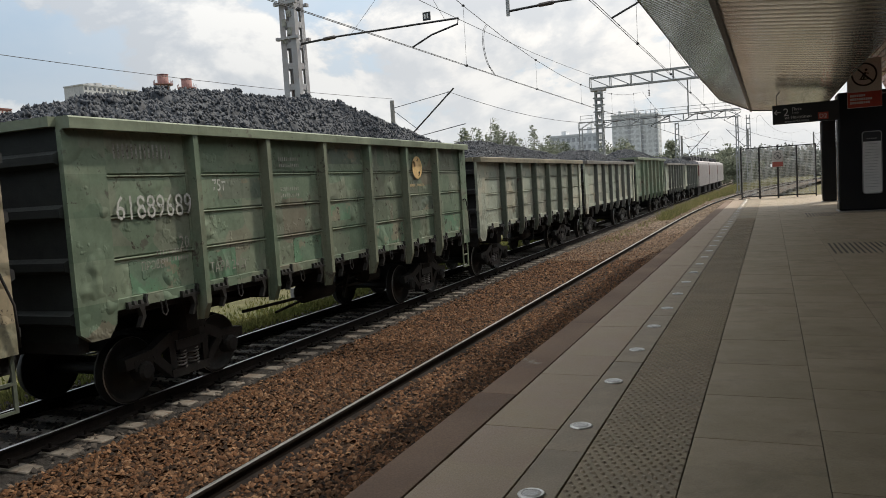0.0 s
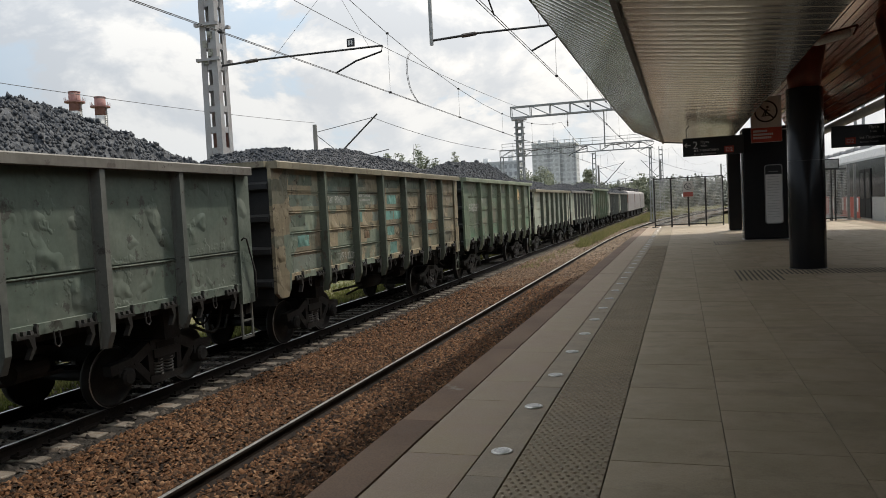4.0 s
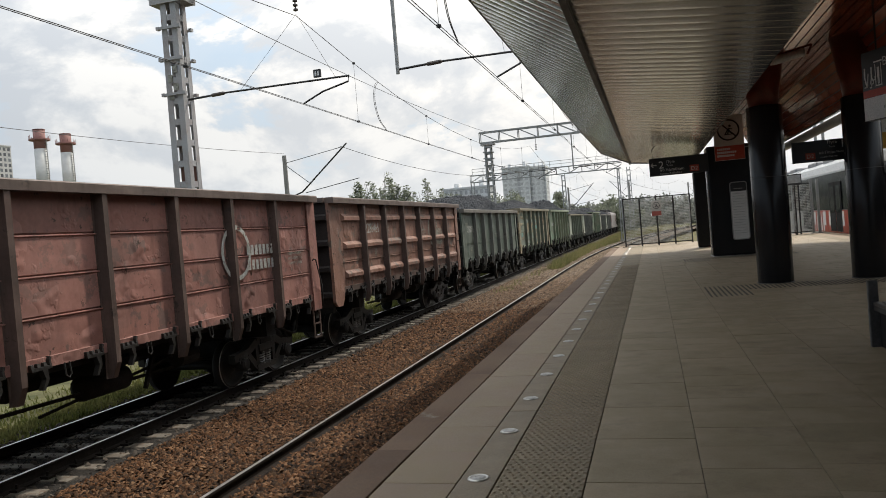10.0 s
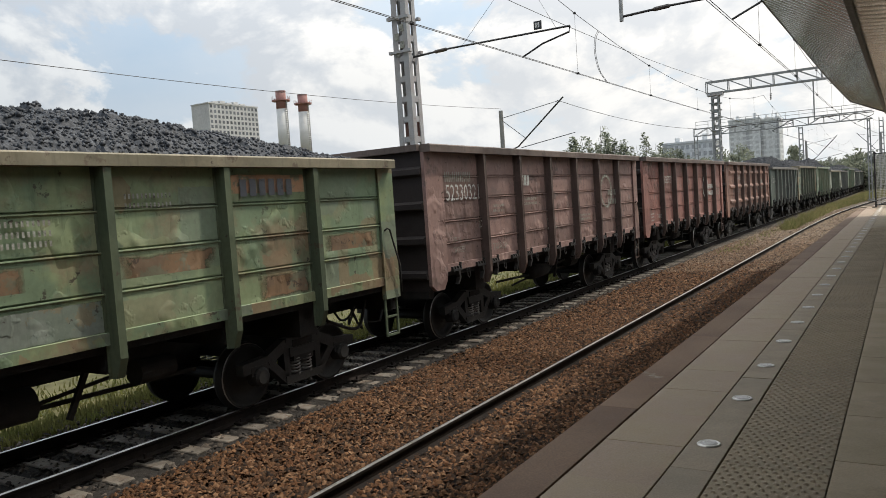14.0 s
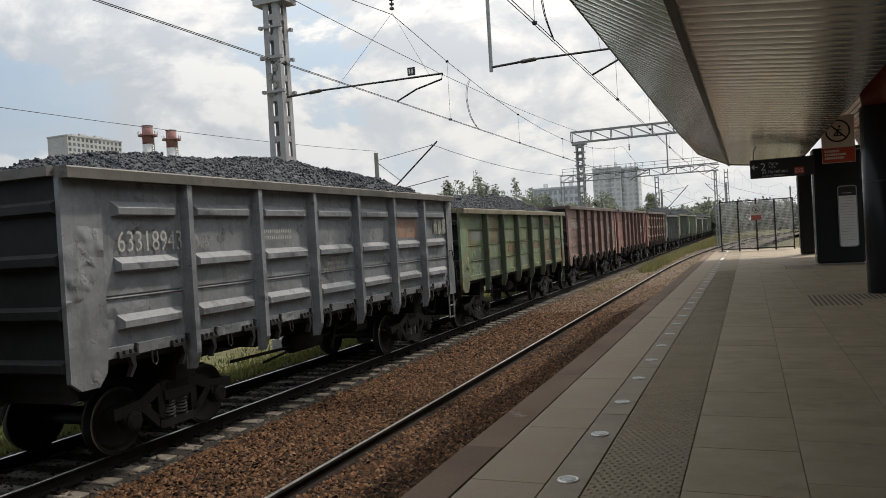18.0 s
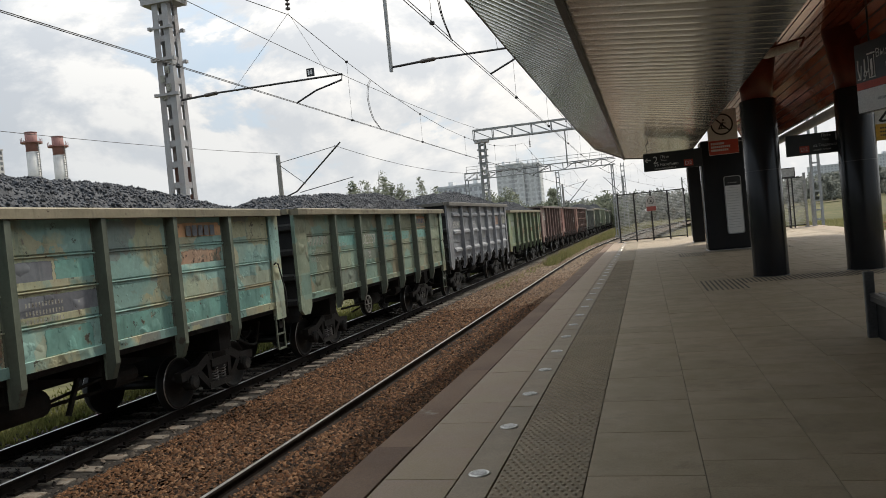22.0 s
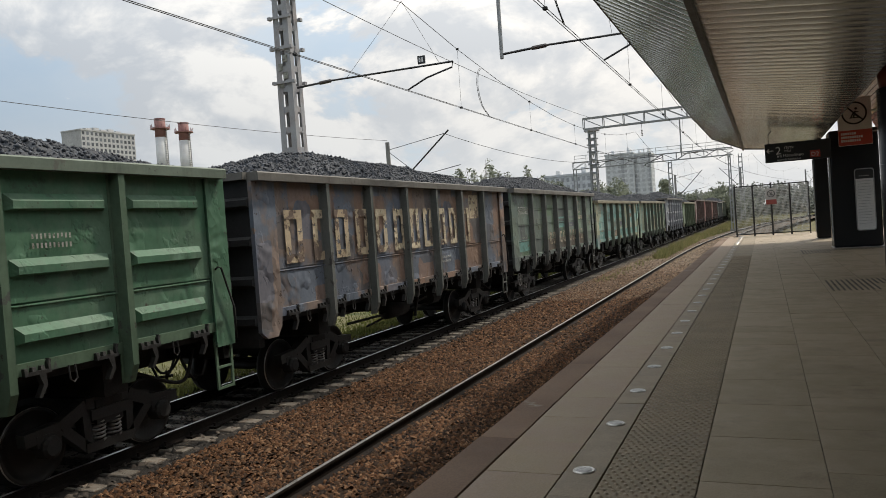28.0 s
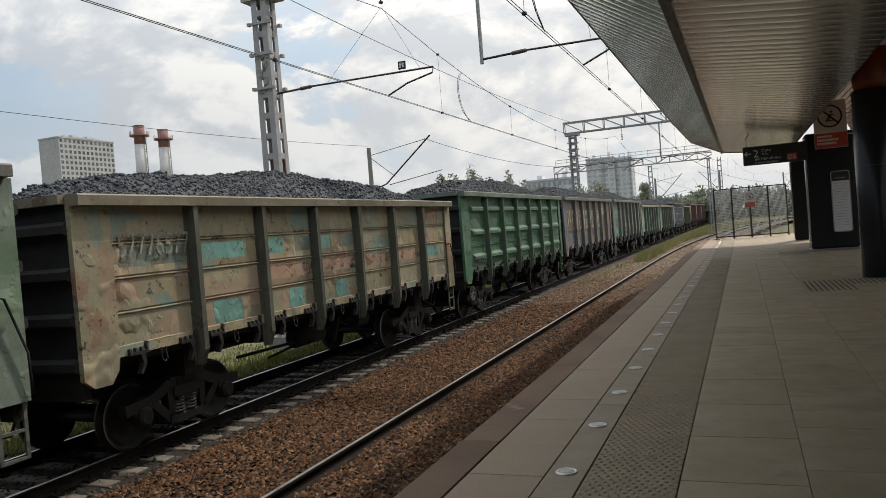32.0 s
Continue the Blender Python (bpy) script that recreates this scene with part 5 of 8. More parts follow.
def registration(t, x_from, x_wire, z, reach, y=0.0):
    """A bracket tube with insulators and the steady arm that holds the contact wire."""
    b = bmesh.new()
    d = 1 if x_wire > x_from else -1
    tube(b, [(x_from, y, z), (x_from + d * 0.75, y, z + 0.03)], 0.032, 8)
    tube(b, [(x_from + d * 1.2, y, z + 0.05), (reach, y, z + 0.03)], 0.028, 8)
    part("bracket_tube", b, DARK_STEEL, t)
    b = bmesh.new()
    insulator(b, (x_from + d * 0.75, y, z + 0.03), (x_from + d * 1.2, y, z + 0.05), 0.055, 1)
    part("insulator", b, CERAMIC, t)
    b = bmesh.new()
    tube(b, [(reach, y, z + 0.03), (reach - d * 0.03, y, z - 0.12), (x_wire + d * 0.6, y, z - 0.30), (x_wire, y, z - 0.56)], 0.026, 8)
    part("steady_arm", b, DARK_STEEL, t)


def smooth_line(pts, n=6):
    """A rounded line through the given points."""
    pts = [Vector(p) for p in pts]
    pts = [2 * pts[0] - pts[1], *pts, 2 * pts[-1] - pts[-2]]
    out = []
    for a, b, c, d in zip(pts, pts[1:], pts[2:], pts[3:]):
        for k in range(n):
            u = k / n
            out.append(0.5 * (2 * b + (c - a) * u + (2 * a - 5 * b + 4 * c - d) * u * u + (3 * b - a - 3 * c + d) * u ** 3))
    return out + [pts[-2]]


def wire(name, pts, r, parent=None, label="overhead line wire"):
    b = bmesh.new()
    tube(b, pts, r, 5)
    return part(name, b, WIRE, parent)


def catenary(axis, ys, z_contact, z_support, sag, label):
    """Twin contact wires and a sagging messenger with droppers, from support to support."""
    t = thing("catenary", None, label, "overhead wire", "", "structure")
    for off in (-0.03, 0.03):
        pts = []
        for y0, y1 in zip(ys, ys[1:]):
            for k in range(6):
                s = y0 + (y1 - y0) * k / 6
                x, y, _ = along(axis + off, s)
                pts.append((x, y, z_contact))
        wire("contact_wire", pts, 0.0085, t)
    pts, drops = [], []
    for y0, y1 in zip(ys, ys[1:]):
        for k in range(10):
            f = k / 10
            s = y0 + (y1 - y0) * f
            x, y, _ = along(axis, s)
            zz = z_support - sag * 4 * f * (1 - f)
            pts.append((x, y, zz))
            if k in (1, 3, 5, 7, 9):
                drops.append(((x, y, zz), (x, y, z_contact)))
    wire("messenger_wire", pts, 0.010, t)
    for p, q in drops:
        if p[1] < 140:
            wire("dropper", [p, q], 0.005, t)
        if p[1] < 75:
            for v in (p, q):
                b = bmesh.new()
                box(b, v[0] - 0.045, v[0] + 0.045, v[1] - 0.03, v[1] + 0.03, v[2] - 0.03, v[2] + 0.04)
                part("clamp", bevelled(b, 0.012), WIRE, t)
    return t


def build_overhead():
    # the near portal: lattice mast beyond the far track, truss over all tracks
    for y, zb, zt, label in ((19.3, 8.80, 9.7, "grey brown lattice portal mast with truss beam"), (60.0, 8.3, 9.2, "grey lattice portal mast with truss beam")):
        x, yy, a = along(-12.85 if y < 30 else -12.35, y)
        t = thing("portal", pose(x, yy, RAIL_Z, 0, 0, a), label + " over the tracks", "overhead line portal", "portals")
        h = zb - RAIL_Z
        if y < 30:
            lattice_mast(t, h + 0.05, 0.60, 0.50, MAST_PAINT, 0.60, 0.17, 0.185, RUST_PRIMER)
        else:
            lattice_mast(t, h + 0.05, 0.62, 0.56, TRUSS_PAINT, 0.52, 0.12, 0.11)
        b = bmesh.new()
        box(b, -0.55, 0.55, -0.32, 0.32, h + 0.0, h + 0.22)
        part("head_plate", b, MAST_PAINT, t)
        for z in (0.55, 1.05, 1.6, 2.6) if y > 30 else (0.7, 1.6, 2.6):
            for s in (-1, 1):
                b = bmesh.new()
                bar(b, (-0.36, s * 0.31, h - z), (0.36, s * 0.31, h - z), 0.05, 0.07)
                for e in (-0.34, 0.34):
                    bar(b, (e, s * 0.29 - 0.06, h - z), (e, s * 0.29 + 0.06, h - z), 0.09)
                part("clamp", b, MAST_PAINT if y < 30 else TRUSS_PAINT, t)
        for k in range(4):
            b = bmesh.new()
            box(b, -0.17 + (k % 2) * 0.17, -0.02 + (k % 2) * 0.17, -0.29, -0.27, h - 2.75 + k * 0.25, h - 2.55 + k * 0.25)
            part("number_bar", b, STENCIL_FADED, t)
        truss(t, -0.6, 24.4, h + 0.22, zt - RAIL_Z + 0.15, TRUSS_PAINT, 0.55, 1.55, leaning=True)
        for sx in (24.2,):
            b = bmesh.new()
            for px in (-0.25, 0.25):
                for py in (-0.25, 0.25):
                    bar(b, (sx + px, py, -0.4), (sx + px, py, h + 0.2), 0.09)
            for k in range(14):
                z = 0.3 + k * 0.68
                for s in (-1, 1):
                    box(b, sx - 0.25, sx + 0.25, s * 0.25 - 0.015, s * 0.25 + 0.015, z, z + 0.1)
            part("right_mast", b, TRUSS_PAINT, t)
        # bracket of the far track, dropper post of the near track
        zc = 7.24 if y < 30 else 7.03
        registration(t, 0.25, 3.85, zc, 5.25)
        b = bmesh.new()
        tube(b, [(6.65, 0, h + 0.2), (6.65, 0, zc - 0.12)], 0.05, 10)
        part("drop_post", b, GALV, t)
        registration(t, 6.7, 9.3, zc, 10.3)
        b = bmesh.new()
        box(b, 4.22, 4.44, -0.02, 0.02, zc + 0.10, zc + 0.32)
        part("number_plate", b, SIGN_BLACK, t)
        b = bmesh.new()
        strokes(b, 4.26, 0, 2, 0.05, 0.13, 0.03)
        part("number_bar", b, SIGN_WHITE, t, m=pose(0, -0.024, zc + 0.145, 90, 0, 0))
        for xw in (3.85, 9.3):
            b = bmesh.new()
            tube(b, [(xw, 0, h + 0.2), (xw, 0, h - 0.3)], 0.015, 6)
            insulator(b, (xw, 0, h - 0.3), (xw, 0, h - 0.8), 0.07, 4)
            part("insulator_string", b, CERAMIC, t)
    catenary(-9.0, [-36.0, 19.3, 60.0, 100.0, 150.0, 200.0], 5.47, 7.9, 1.45, "twin contact wires and messenger over the far track")
    catenary(-3.55, [-36.0, 19.3, 60.0, 100.0, 150.0, 200.0], 5.46, 7.9, 1.3, "twin contact wires and messenger over the near track")
    # far portal with a walkway rail
    t = thing("portal", pose(-3.65, 100, RAIL_Z), "far grey truss portal with walkway railing over the tracks", "overhead line portal", "portals")
    lattice_mast(t, 9.2, 0.45, 0.35, TRUSS_PAINT, 0.9, 0.14)
    truss(t, -19.4, 0.4, 9.2, 10.1, TRUSS_PAINT, 0.6, 1.6)
    b = bmesh.new()
    for k in range(14):
        xk = -19.2 + k * 1.5
        bar(b, (xk, 0.3, 10.1), (xk, 0.3, 11.0), 0.05)
    bar(b, (-19.2, 0.3, 11.0), (0.3, 0.3, 11.0), 0.05)
    bar(b, (-19.2, 0.3, 10.6), (0.3, 0.3, 10.6), 0.04)
    part("walkway_railing", b, TRUSS_PAINT, t)
    b = bmesh.new()
    for px in (-0.2, 0.2):
        bar(b, (-19.2 + px, 0, -0.4), (-19.2 + px, 0, 9.2), 0.12)
    for k in range(11):
        bar(b, (-19.4, 0, 0.5 + k * 0.8), (-19.0, 0, 0.5 + k * 0.8), 0.08)
    part("left_mast", b, TRUSS_PAINT, t)
    # single poles with slanting cantilevers
    for x, y, h, arm in ((-26.7, 53, 9.7, 5.2), (-13.0, 128, 8.6, 4.2), (-4.0, 165, 10.5, -4.0), (9.0, 190, 10.0, 3.0), (-34, 95, 8.0, 4.0)):
        t = thing("line_pole", pose(x, y, RAIL_Z), "weathered concrete pole with slanting cantilever arm", "utility pole", "poles along the line")
        b = bmesh.new()
        tube(b, [(0, 0, -0.5), (0, 0, h)], [0.22, 0.16], 10)
        part("shaft", b, POLE_CONCRETE, t)
        b = bmesh.new()
        tube(b, [(0.1, 0, h - 3.3), (arm * 0.25, 0, h - 2.9), (arm, 0, h + 0.4)], 0.06, 6)
        part("cantilever", b, DARK_STEEL, t)
        b = bmesh.new()
        tube(b, [(0, 0, h - 0.6), (arm * 0.92, 0, h + 0.15)], 0.025, 5)
        tube(b, [(0, 0, h - 0.7), (arm * 0.4, 0, h - 2.4)], 0.025, 5)
        tube(b, [(arm * 0.3, 0, h - 3.0), (arm * 1.15, 0, h - 2.3)], 0.03, 5)
        part("stay", b, DARK_STEEL, t)
    for x, y, h, w in ((-16.0, 150, 12.2, 0.9), (-3.6, 152, 12.6, 0.9), (12.8, 96, 12.0, 0.7)):
        t = thing("lattice_pole", pose(x, y, RAIL_Z), "slim grey lattice pole beside the line", "utility pole", "lattice poles")
        lattice_mast(t, h, w, w * 0.8, TRUSS_PAINT, 1.0, 0.16)
    # long single wires
    t = thing("feeder_lines", None, "long sagging feeder wires beside the line", "overhead wire", "", "structure")

    def hang(p, q, sag, r=0.012, n=16):
        p, q = Vector(p), Vector(q)
        wire("feeder_wire", [p.lerp(q, k / n) - Vector((0, 0, sag * 4 * k / n * (1 - k / n))) for k in range(n + 1)], r, t)

    hang((-26.7, -20, 8.6), (-26.7, 53, 8.65), 1.0, 0.014)
    hang((-22.0, 53, 8.7), (-16.0, 100, 8.9), 1.3, 0.02)
    hang((-12.8, 19.3, 9.25), (-11.9, 60, 9.25), 0.35)
    # slanting ties and jumper loops at the near support
    for p, q in (((-10.9, 19.3, 6.1), (-9.0, 19.3, 7.95)), ((-8.0, 19.3, 6.1), (-9.0, 19.3, 7.95)), ((-3.3, 19.3, 6.1), (-3.55, 19.3, 7.95))):
        wire("tie_wire", [p, q], 0.005, t)
    for axis, y in ((-9.0, 25.5), (-3.55, 14.6)):
        for o in (0.0, 0.12):
            wire("jumper_loop", smooth_line([(axis, y + o, 7.15), (axis + 0.1, y + o - 0.6, 6.85), (axis + 0.1, y + o - 0.75, 6.35), (axis + 0.05, y + o - 0.3, 5.8), (axis, y + o + 0.6, 5.47)]), 0.009, t)


build_overhead()


# ---------------------------------------------------------------- distance
def building(name, m, w, d, h, floors, cols, side_cols, wall, label, win=WINDOW, roof_bits=3, window_h=0.55):
    t = thing(name, m, label, "building", "distant buildings")
    b = bmesh.new()
    box(b, 0, w, 0, d, 0, h)
    part("wall", b, wall, t)
    b = bmesh.new()
    box(b, -0.3, w + 0.3, -0.3, d + 0.3, h, h + 0.8)
    part("parapet", b, wall, t)
    for k in range(roof_bits):
        b = bmesh.new()
        x = w * (0.2 + 0.55 * k / max(1, roof_bits - 1))
        box(b, x, x + w * 0.1, d * 0.3, d * 0.7, h + 0.8, h + 2.6 + 0.7 * (k % 2))
        part("roof_house", b, wall, t)
    fh = h / floors
    for face, n, length in (("front", cols, w), ("side", side_cols, d), ("side_far", side_cols, d)):
        pw = length / n
        b = bmesh.new()
        box(b, -pw * 0.28, pw * 0.28, -0.06, 0.1, -fh * window_h / 2, fh * window_h / 2)
        me = mesh_of("window", b)
        for f in range(floors // 3, floors):
            for c in range(n):
                z = (f + 0.5) * fh
                if face == "front":
                    mm = pose((c + 0.5) * pw, 0, z)
                elif face == "side":
                    mm = pose(w, (c + 0.5) * pw, z, 0, 0, 90)
                else:
                    mm = pose(0, (c + 0.5) * pw, z, 0, 0, -90)
                if face == "side_far" and wall is not PANEL_WHITE:
                    continue
                shared("window", me, win, t, mm)
    return t


def chimney(m, h, r, label):
    t = thing("chimney", m, label, "chimney", "power station chimneys")
    bands = (("band", 0.0, 0.5, CHIM_RED), ("band", 0.5, 0.865, CHIM_WHITE), ("band", 0.865, 1.0, CHIM_RED))
    for nm, a, b_, mat in bands:
        b = bmesh.new()
        tube(b, [(0, 0, h * a), (0, 0, h * b_)], [r * (1.25 - 0.3 * a), r * (1.25 - 0.3 * b_)], 20)
        part(nm, b, mat, t, smooth=True)
    b = bmesh.new()
    tube(b, [(0, 0, h * 0.925), (0, 0, h * 0.935)], r * 1.7, 20)
    for k in range(10):
        a = k * 0.628
        bar(b, (math.cos(a) * r * 1.66, math.sin(a) * r * 1.66, h * 0.935), (math.cos(a) * r * 1.66, math.sin(a) * r * 1.66, h * 0.96), 0.25)
    part("gallery", b, CHIM_RED, t)
    b = bmesh.new()
    tube(b, [(0, 0, h), (0, 0, h * 1.004)], r * 1.02, 20)
    part("rim", b, CHIM_RED, t)
    b = bmesh.new()
    for k in range(26):
        z = h * (0.5 + k * 0.017)
        box(b, r * 1.0, r * 1.5, -0.5, 0.5, z, z + 0.25)
    bar(b, (r * 1.45, 0, h * 0.4), (r * 1.35, 0, h * 0.93), 0.4)
    part("ladder", b, GALV, t)


LEAF_CACHE = {}


def crown_mesh(seed, shoots, leaves=3900, leaf=0.115):
    """Leaf quads along upright shoots; a shoot is (foot, tip, spread at the foot)."""
    rng = np.random.default_rng(seed)
    foot, tip, spread = (np.array([q[k] for q in shoots]) for k in range(3))
    ln = np.linalg.norm(tip - foot, axis=1) * spread ** 0.7
    pick = rng.choice(len(shoots), leaves, p=ln / ln.sum())
    f = rng.random(leaves) ** 0.85
    # side twigs: whorls up the shoot, longer below
    twig = np.floor(f * 13) + pick * 31
    ang = (twig * 2.399 + rng.integers(0, 3, leaves) * 2.1) % (2 * math.pi)
    reach = spread[pick] * (1.06 - f) * rng.random(leaves) ** 0.6
    p = foot[pick] + (tip - foot)[pick] * f[:, None]
    p += np.stack([np.cos(ang) * reach, np.sin(ang) * reach, reach * 0.55], -1) + rng.normal(0, 0.07, (leaves, 3))
    u = rng.normal(size=(leaves, 3))
    u /= np.linalg.norm(u, axis=1)[:, None]
    v = np.cross(u, rng.normal(size=(leaves, 3)))
    v /= np.linalg.norm(v, axis=1)[:, None]
    s = (leaf * rng.uniform(0.5, 1.3, leaves))[:, None]
    q = np.stack([p - u * s, p + v * s * 0.55, p + u * s, p - v * s * 0.55], 1)
    return raw_mesh("crown", q.reshape(-1, 3), np.arange(leaves * 4).reshape(-1, 4))


def tree(m, h, seed, kind="round", mat=None):
    t = thing("tree", m, {"round": "leafy pale green tree with an uneven crown", "slim": "slender young tree with upright feathery crown"}[kind], "tree", "trees behind the line")
    key = (seed % 5, kind)
    if key not in LEAF_CACHE:
        r2 = random.Random(seed % 5 + 10)
        shoots = []
        for k in range(15):
            a, lean = r2.uniform(0, 6.28), r2.uniform(0.1, 1.0)
            wide, top = (3.0, r2.uniform(9.0, 10.0) - 3.4 * lean) if kind == "slim" else (3.6, r2.uniform(8.0, 9.6) - 3.0 * lean)
            low = r2.uniform(0.3, 2.2)
            shoots.append(((0.25 * lean * math.cos(a), 0.25 * lean * math.sin(a), low), (wide * lean * math.cos(a), wide * lean * math.sin(a), top), r2.uniform(1.1, 1.7)))
        LEAF_CACHE[key] = (crown_mesh(seed % 5 + 50, shoots), shoots)
    me, shoots = LEAF_CACHE[key]
    sc = h / 10.0
    b = bmesh.new()
    tube(b, [(0, 0, -0.3), (0.05, 0, 2.5), (-0.05, 0.05, 5.5)], [0.2, 0.15, 0.05], 7)
    for foot, tip, _ in shoots:
        tube(b, [(0, 0, foot[2] * 0.6), foot, tip], [0.06, 0.05, 0.012], 5)
    part("trunk", b, BARK, t, m=Matrix.Diagonal((sc, sc, sc, 1)))
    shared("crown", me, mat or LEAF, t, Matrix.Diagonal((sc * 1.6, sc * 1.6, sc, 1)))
    return t


def wood(name, count, place, label, seed, size, mat, per=130, fine=0.14):
    """A far wood: leaf clumps in one mesh."""
    rng = np.random.default_rng(seed)
    c = np.array([place(rng) for _ in range(count)])
    r = rng.uniform(0.6, 1.3, count) * size
    d = rng.normal(size=(count, per, 3))
    d /= np.linalg.norm(d, axis=2)[..., None]
    p = (c[:, None] + d * (r[:, None, None] * rng.uniform(0.3, 1.0, (count, per, 1))) * np.array([1, 1, 0.9])).reshape(-1, 3)
    n = len(p)
    u = rng.normal(size=(n, 3))
    u /= np.linalg.norm(u, axis=1)[:, None]
    v = np.cross(u, rng.normal(size=(n, 3)))
    v /= np.linalg.norm(v, axis=1)[:, None]
    s = size * fine
    q = np.stack([p - u * s, p + v * s, p + u * s, p - v * s], 1)
    me = raw_mesh(name, q.reshape(-1, 3), np.arange(n * 4).reshape(-1, 4))
    return tagged(shared(name, me, mat), label, "wood", "", "stuff")


def build_distance():
    g = RAIL_Z - 0.75
    chimney(pose(-371, 400, g), 90.0, 3.7, "tall red and white banded power station chimney")
    chimney(pose(-371, 422.5, g), 89.5, 3.7, "tall red and white banded power station chimney")
    building("apartment_building", pose(-371, 334.5, g, 0, 0, 90), 42, 16, 77, 24, 13, 4, PANEL_GREY, "pale grey apartment tower with rows of windows", WINDOW, 5, 0.6)
    building("apartment_building", pose(-371, 204, g, 0, 0, 90), 37, 16, 58.5, 19, 10, 4, BRICK_DARK, "dark maroon apartment tower with pale windows", WINDOW_LIGHT)
    building("apartment_building", pose(-371, 262.0, g, 0, 0, 90), 24, 12, 59, 19, 9, 4, BRICK_RED, "red brown apartment tower with rows of windows", WINDOW_LIGHT)
    for x, y, w_, h, cols, bands in ((-73.5, 392, 14.2, 34.0, 5, ((7.9, 1.5),)), (-59.2, 394, 8.2, 33.2, 3, ((0.05, 1.0), (6.9, 0.9)))):
        tower = building("apartment_building", pose(x, y, g), w_, 12, h, 14, cols, 4, PANEL_WHITE, "off-white apartment tower behind the line with grey loggia bands", WINDOW_PALE, 2)
        for x0, wide in bands:
            for k in range(4, 14):
                b = bmesh.new()
                box(b, x0, x0 + wide, -0.25, -0.08, h * k / 14 + 0.25, h * (k + 1) / 14 - 0.2)
                part("loggia", b, WINDOW_FAR, tower)
    building("apartment_building", pose(-81, 300, g), 19, 12, 20.5, 7, 9, 3, PANEL_WHITE, "long off-white apartment block behind trees", WINDOW_FAR, 2)
    # trees left of the line
    for k, (x, y, h, kind) in enumerate(((-43.6, 120, 16.2, "slim"), (-41.0, 122, 13.6, "slim"), (-46.0, 121, 13.4, "slim"), (-38.5, 121, 11.0, "round"), (-35.1, 120, 13.6, "slim"), (-33.0, 124, 12.0, "slim"), (-36.5, 125, 10.2, "round"),
                                         (-29.5, 126, 9.8, "round"), (-46.5, 124, 10.2, "round"), (-52, 110, 10.0, "round"), (-60, 92, 9.0, "round"), (-75, 84, 10.5, "slim"), (-90, 70, 9.5, "round"))):
        tree(pose(x, y, g, 0, 0, k * 40), h, k, kind)
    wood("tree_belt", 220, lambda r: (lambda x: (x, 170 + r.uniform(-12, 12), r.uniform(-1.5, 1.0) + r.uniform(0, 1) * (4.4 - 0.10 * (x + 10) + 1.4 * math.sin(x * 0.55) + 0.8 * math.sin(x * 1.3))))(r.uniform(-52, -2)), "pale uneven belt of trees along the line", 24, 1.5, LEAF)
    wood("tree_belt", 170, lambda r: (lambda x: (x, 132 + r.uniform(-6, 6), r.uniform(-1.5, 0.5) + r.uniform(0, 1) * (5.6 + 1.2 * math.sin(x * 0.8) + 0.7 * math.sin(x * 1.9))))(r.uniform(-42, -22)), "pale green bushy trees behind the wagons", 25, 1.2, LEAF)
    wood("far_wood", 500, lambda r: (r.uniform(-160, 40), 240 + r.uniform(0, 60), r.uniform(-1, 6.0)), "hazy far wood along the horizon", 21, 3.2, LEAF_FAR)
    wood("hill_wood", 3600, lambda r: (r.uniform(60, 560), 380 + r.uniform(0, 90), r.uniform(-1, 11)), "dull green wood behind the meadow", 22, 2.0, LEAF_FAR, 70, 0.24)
    wood("bushes", 90, lambda r: (r.uniform(36, 60), r.uniform(88, 105), r.uniform(-1.5, 3.0)), "light green bushes in the meadow", 23, 1.3, GRASS)
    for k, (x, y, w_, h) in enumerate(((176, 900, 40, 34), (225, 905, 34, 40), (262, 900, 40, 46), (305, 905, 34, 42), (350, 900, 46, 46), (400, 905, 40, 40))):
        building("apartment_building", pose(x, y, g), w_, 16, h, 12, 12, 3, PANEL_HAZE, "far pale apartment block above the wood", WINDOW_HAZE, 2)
    # red barrier rail in the meadow
    t = thing("meadow_barrier", pose(16.0, 62, g), "low rusty barrier rail in the meadow", "fence")
    b = bmesh.new()
    for z in (0.75, 1.05):
        bar(b, (0, 0, z), (60, 6, z), 0.10)
    part("rail", b, WALKWAY, t)
    for k in range(20):
        b = bmesh.new()
        bar(b, (k * 3.15, k * 0.315, -0.2), (k * 3.15, k * 0.315, 1.15), 0.1)
        part("post", b, WALKWAY, t)


build_distance()


# ---------------------------------------------------------------- wagons
HALF = 6.55
PITCH = 13.92
STAKES = [-4.375, -2.625, -0.875, 0.875, 2.625, 4.375]
EDGES_Y = [-HALF + 0.62, *STAKES, HALF - 0.45]


def panel_mesh(w, z0, z1, style):
    """One side panel, built round its middle, its face at x = 0 (outwards +x)."""
    b = bmesh.new()
    h = z1 - z0
    cuts = [z0 + h * f for f in ({"flat": (0.0, 0.25, 0.5, 0.75, 1.0), "five": (0.0, 0.2, 0.4, 0.6, 0.8, 1.0)}.get(style, (0.0, 0.31, 1.0)))]
    front = [(0.0, cuts[0])]
    for c in cuts[1:-1]:
        # a groove, and below it the turned-out head of the lower sheet
        front += [(0.0, c - 0.055), (0.020, c - 0.036), (0.018, c - 0.024), (-0.022, c - 0.016), (-0.022, c), (0.004, c + 0.005)]
    front.append((0.0, cuts[-1]))
    prism(b, [(-0.035, cuts[-1]), (-0.035, cuts[0])] + front, -w / 2, w / 2)
    me = mesh_of("side_panel", b)
    return me


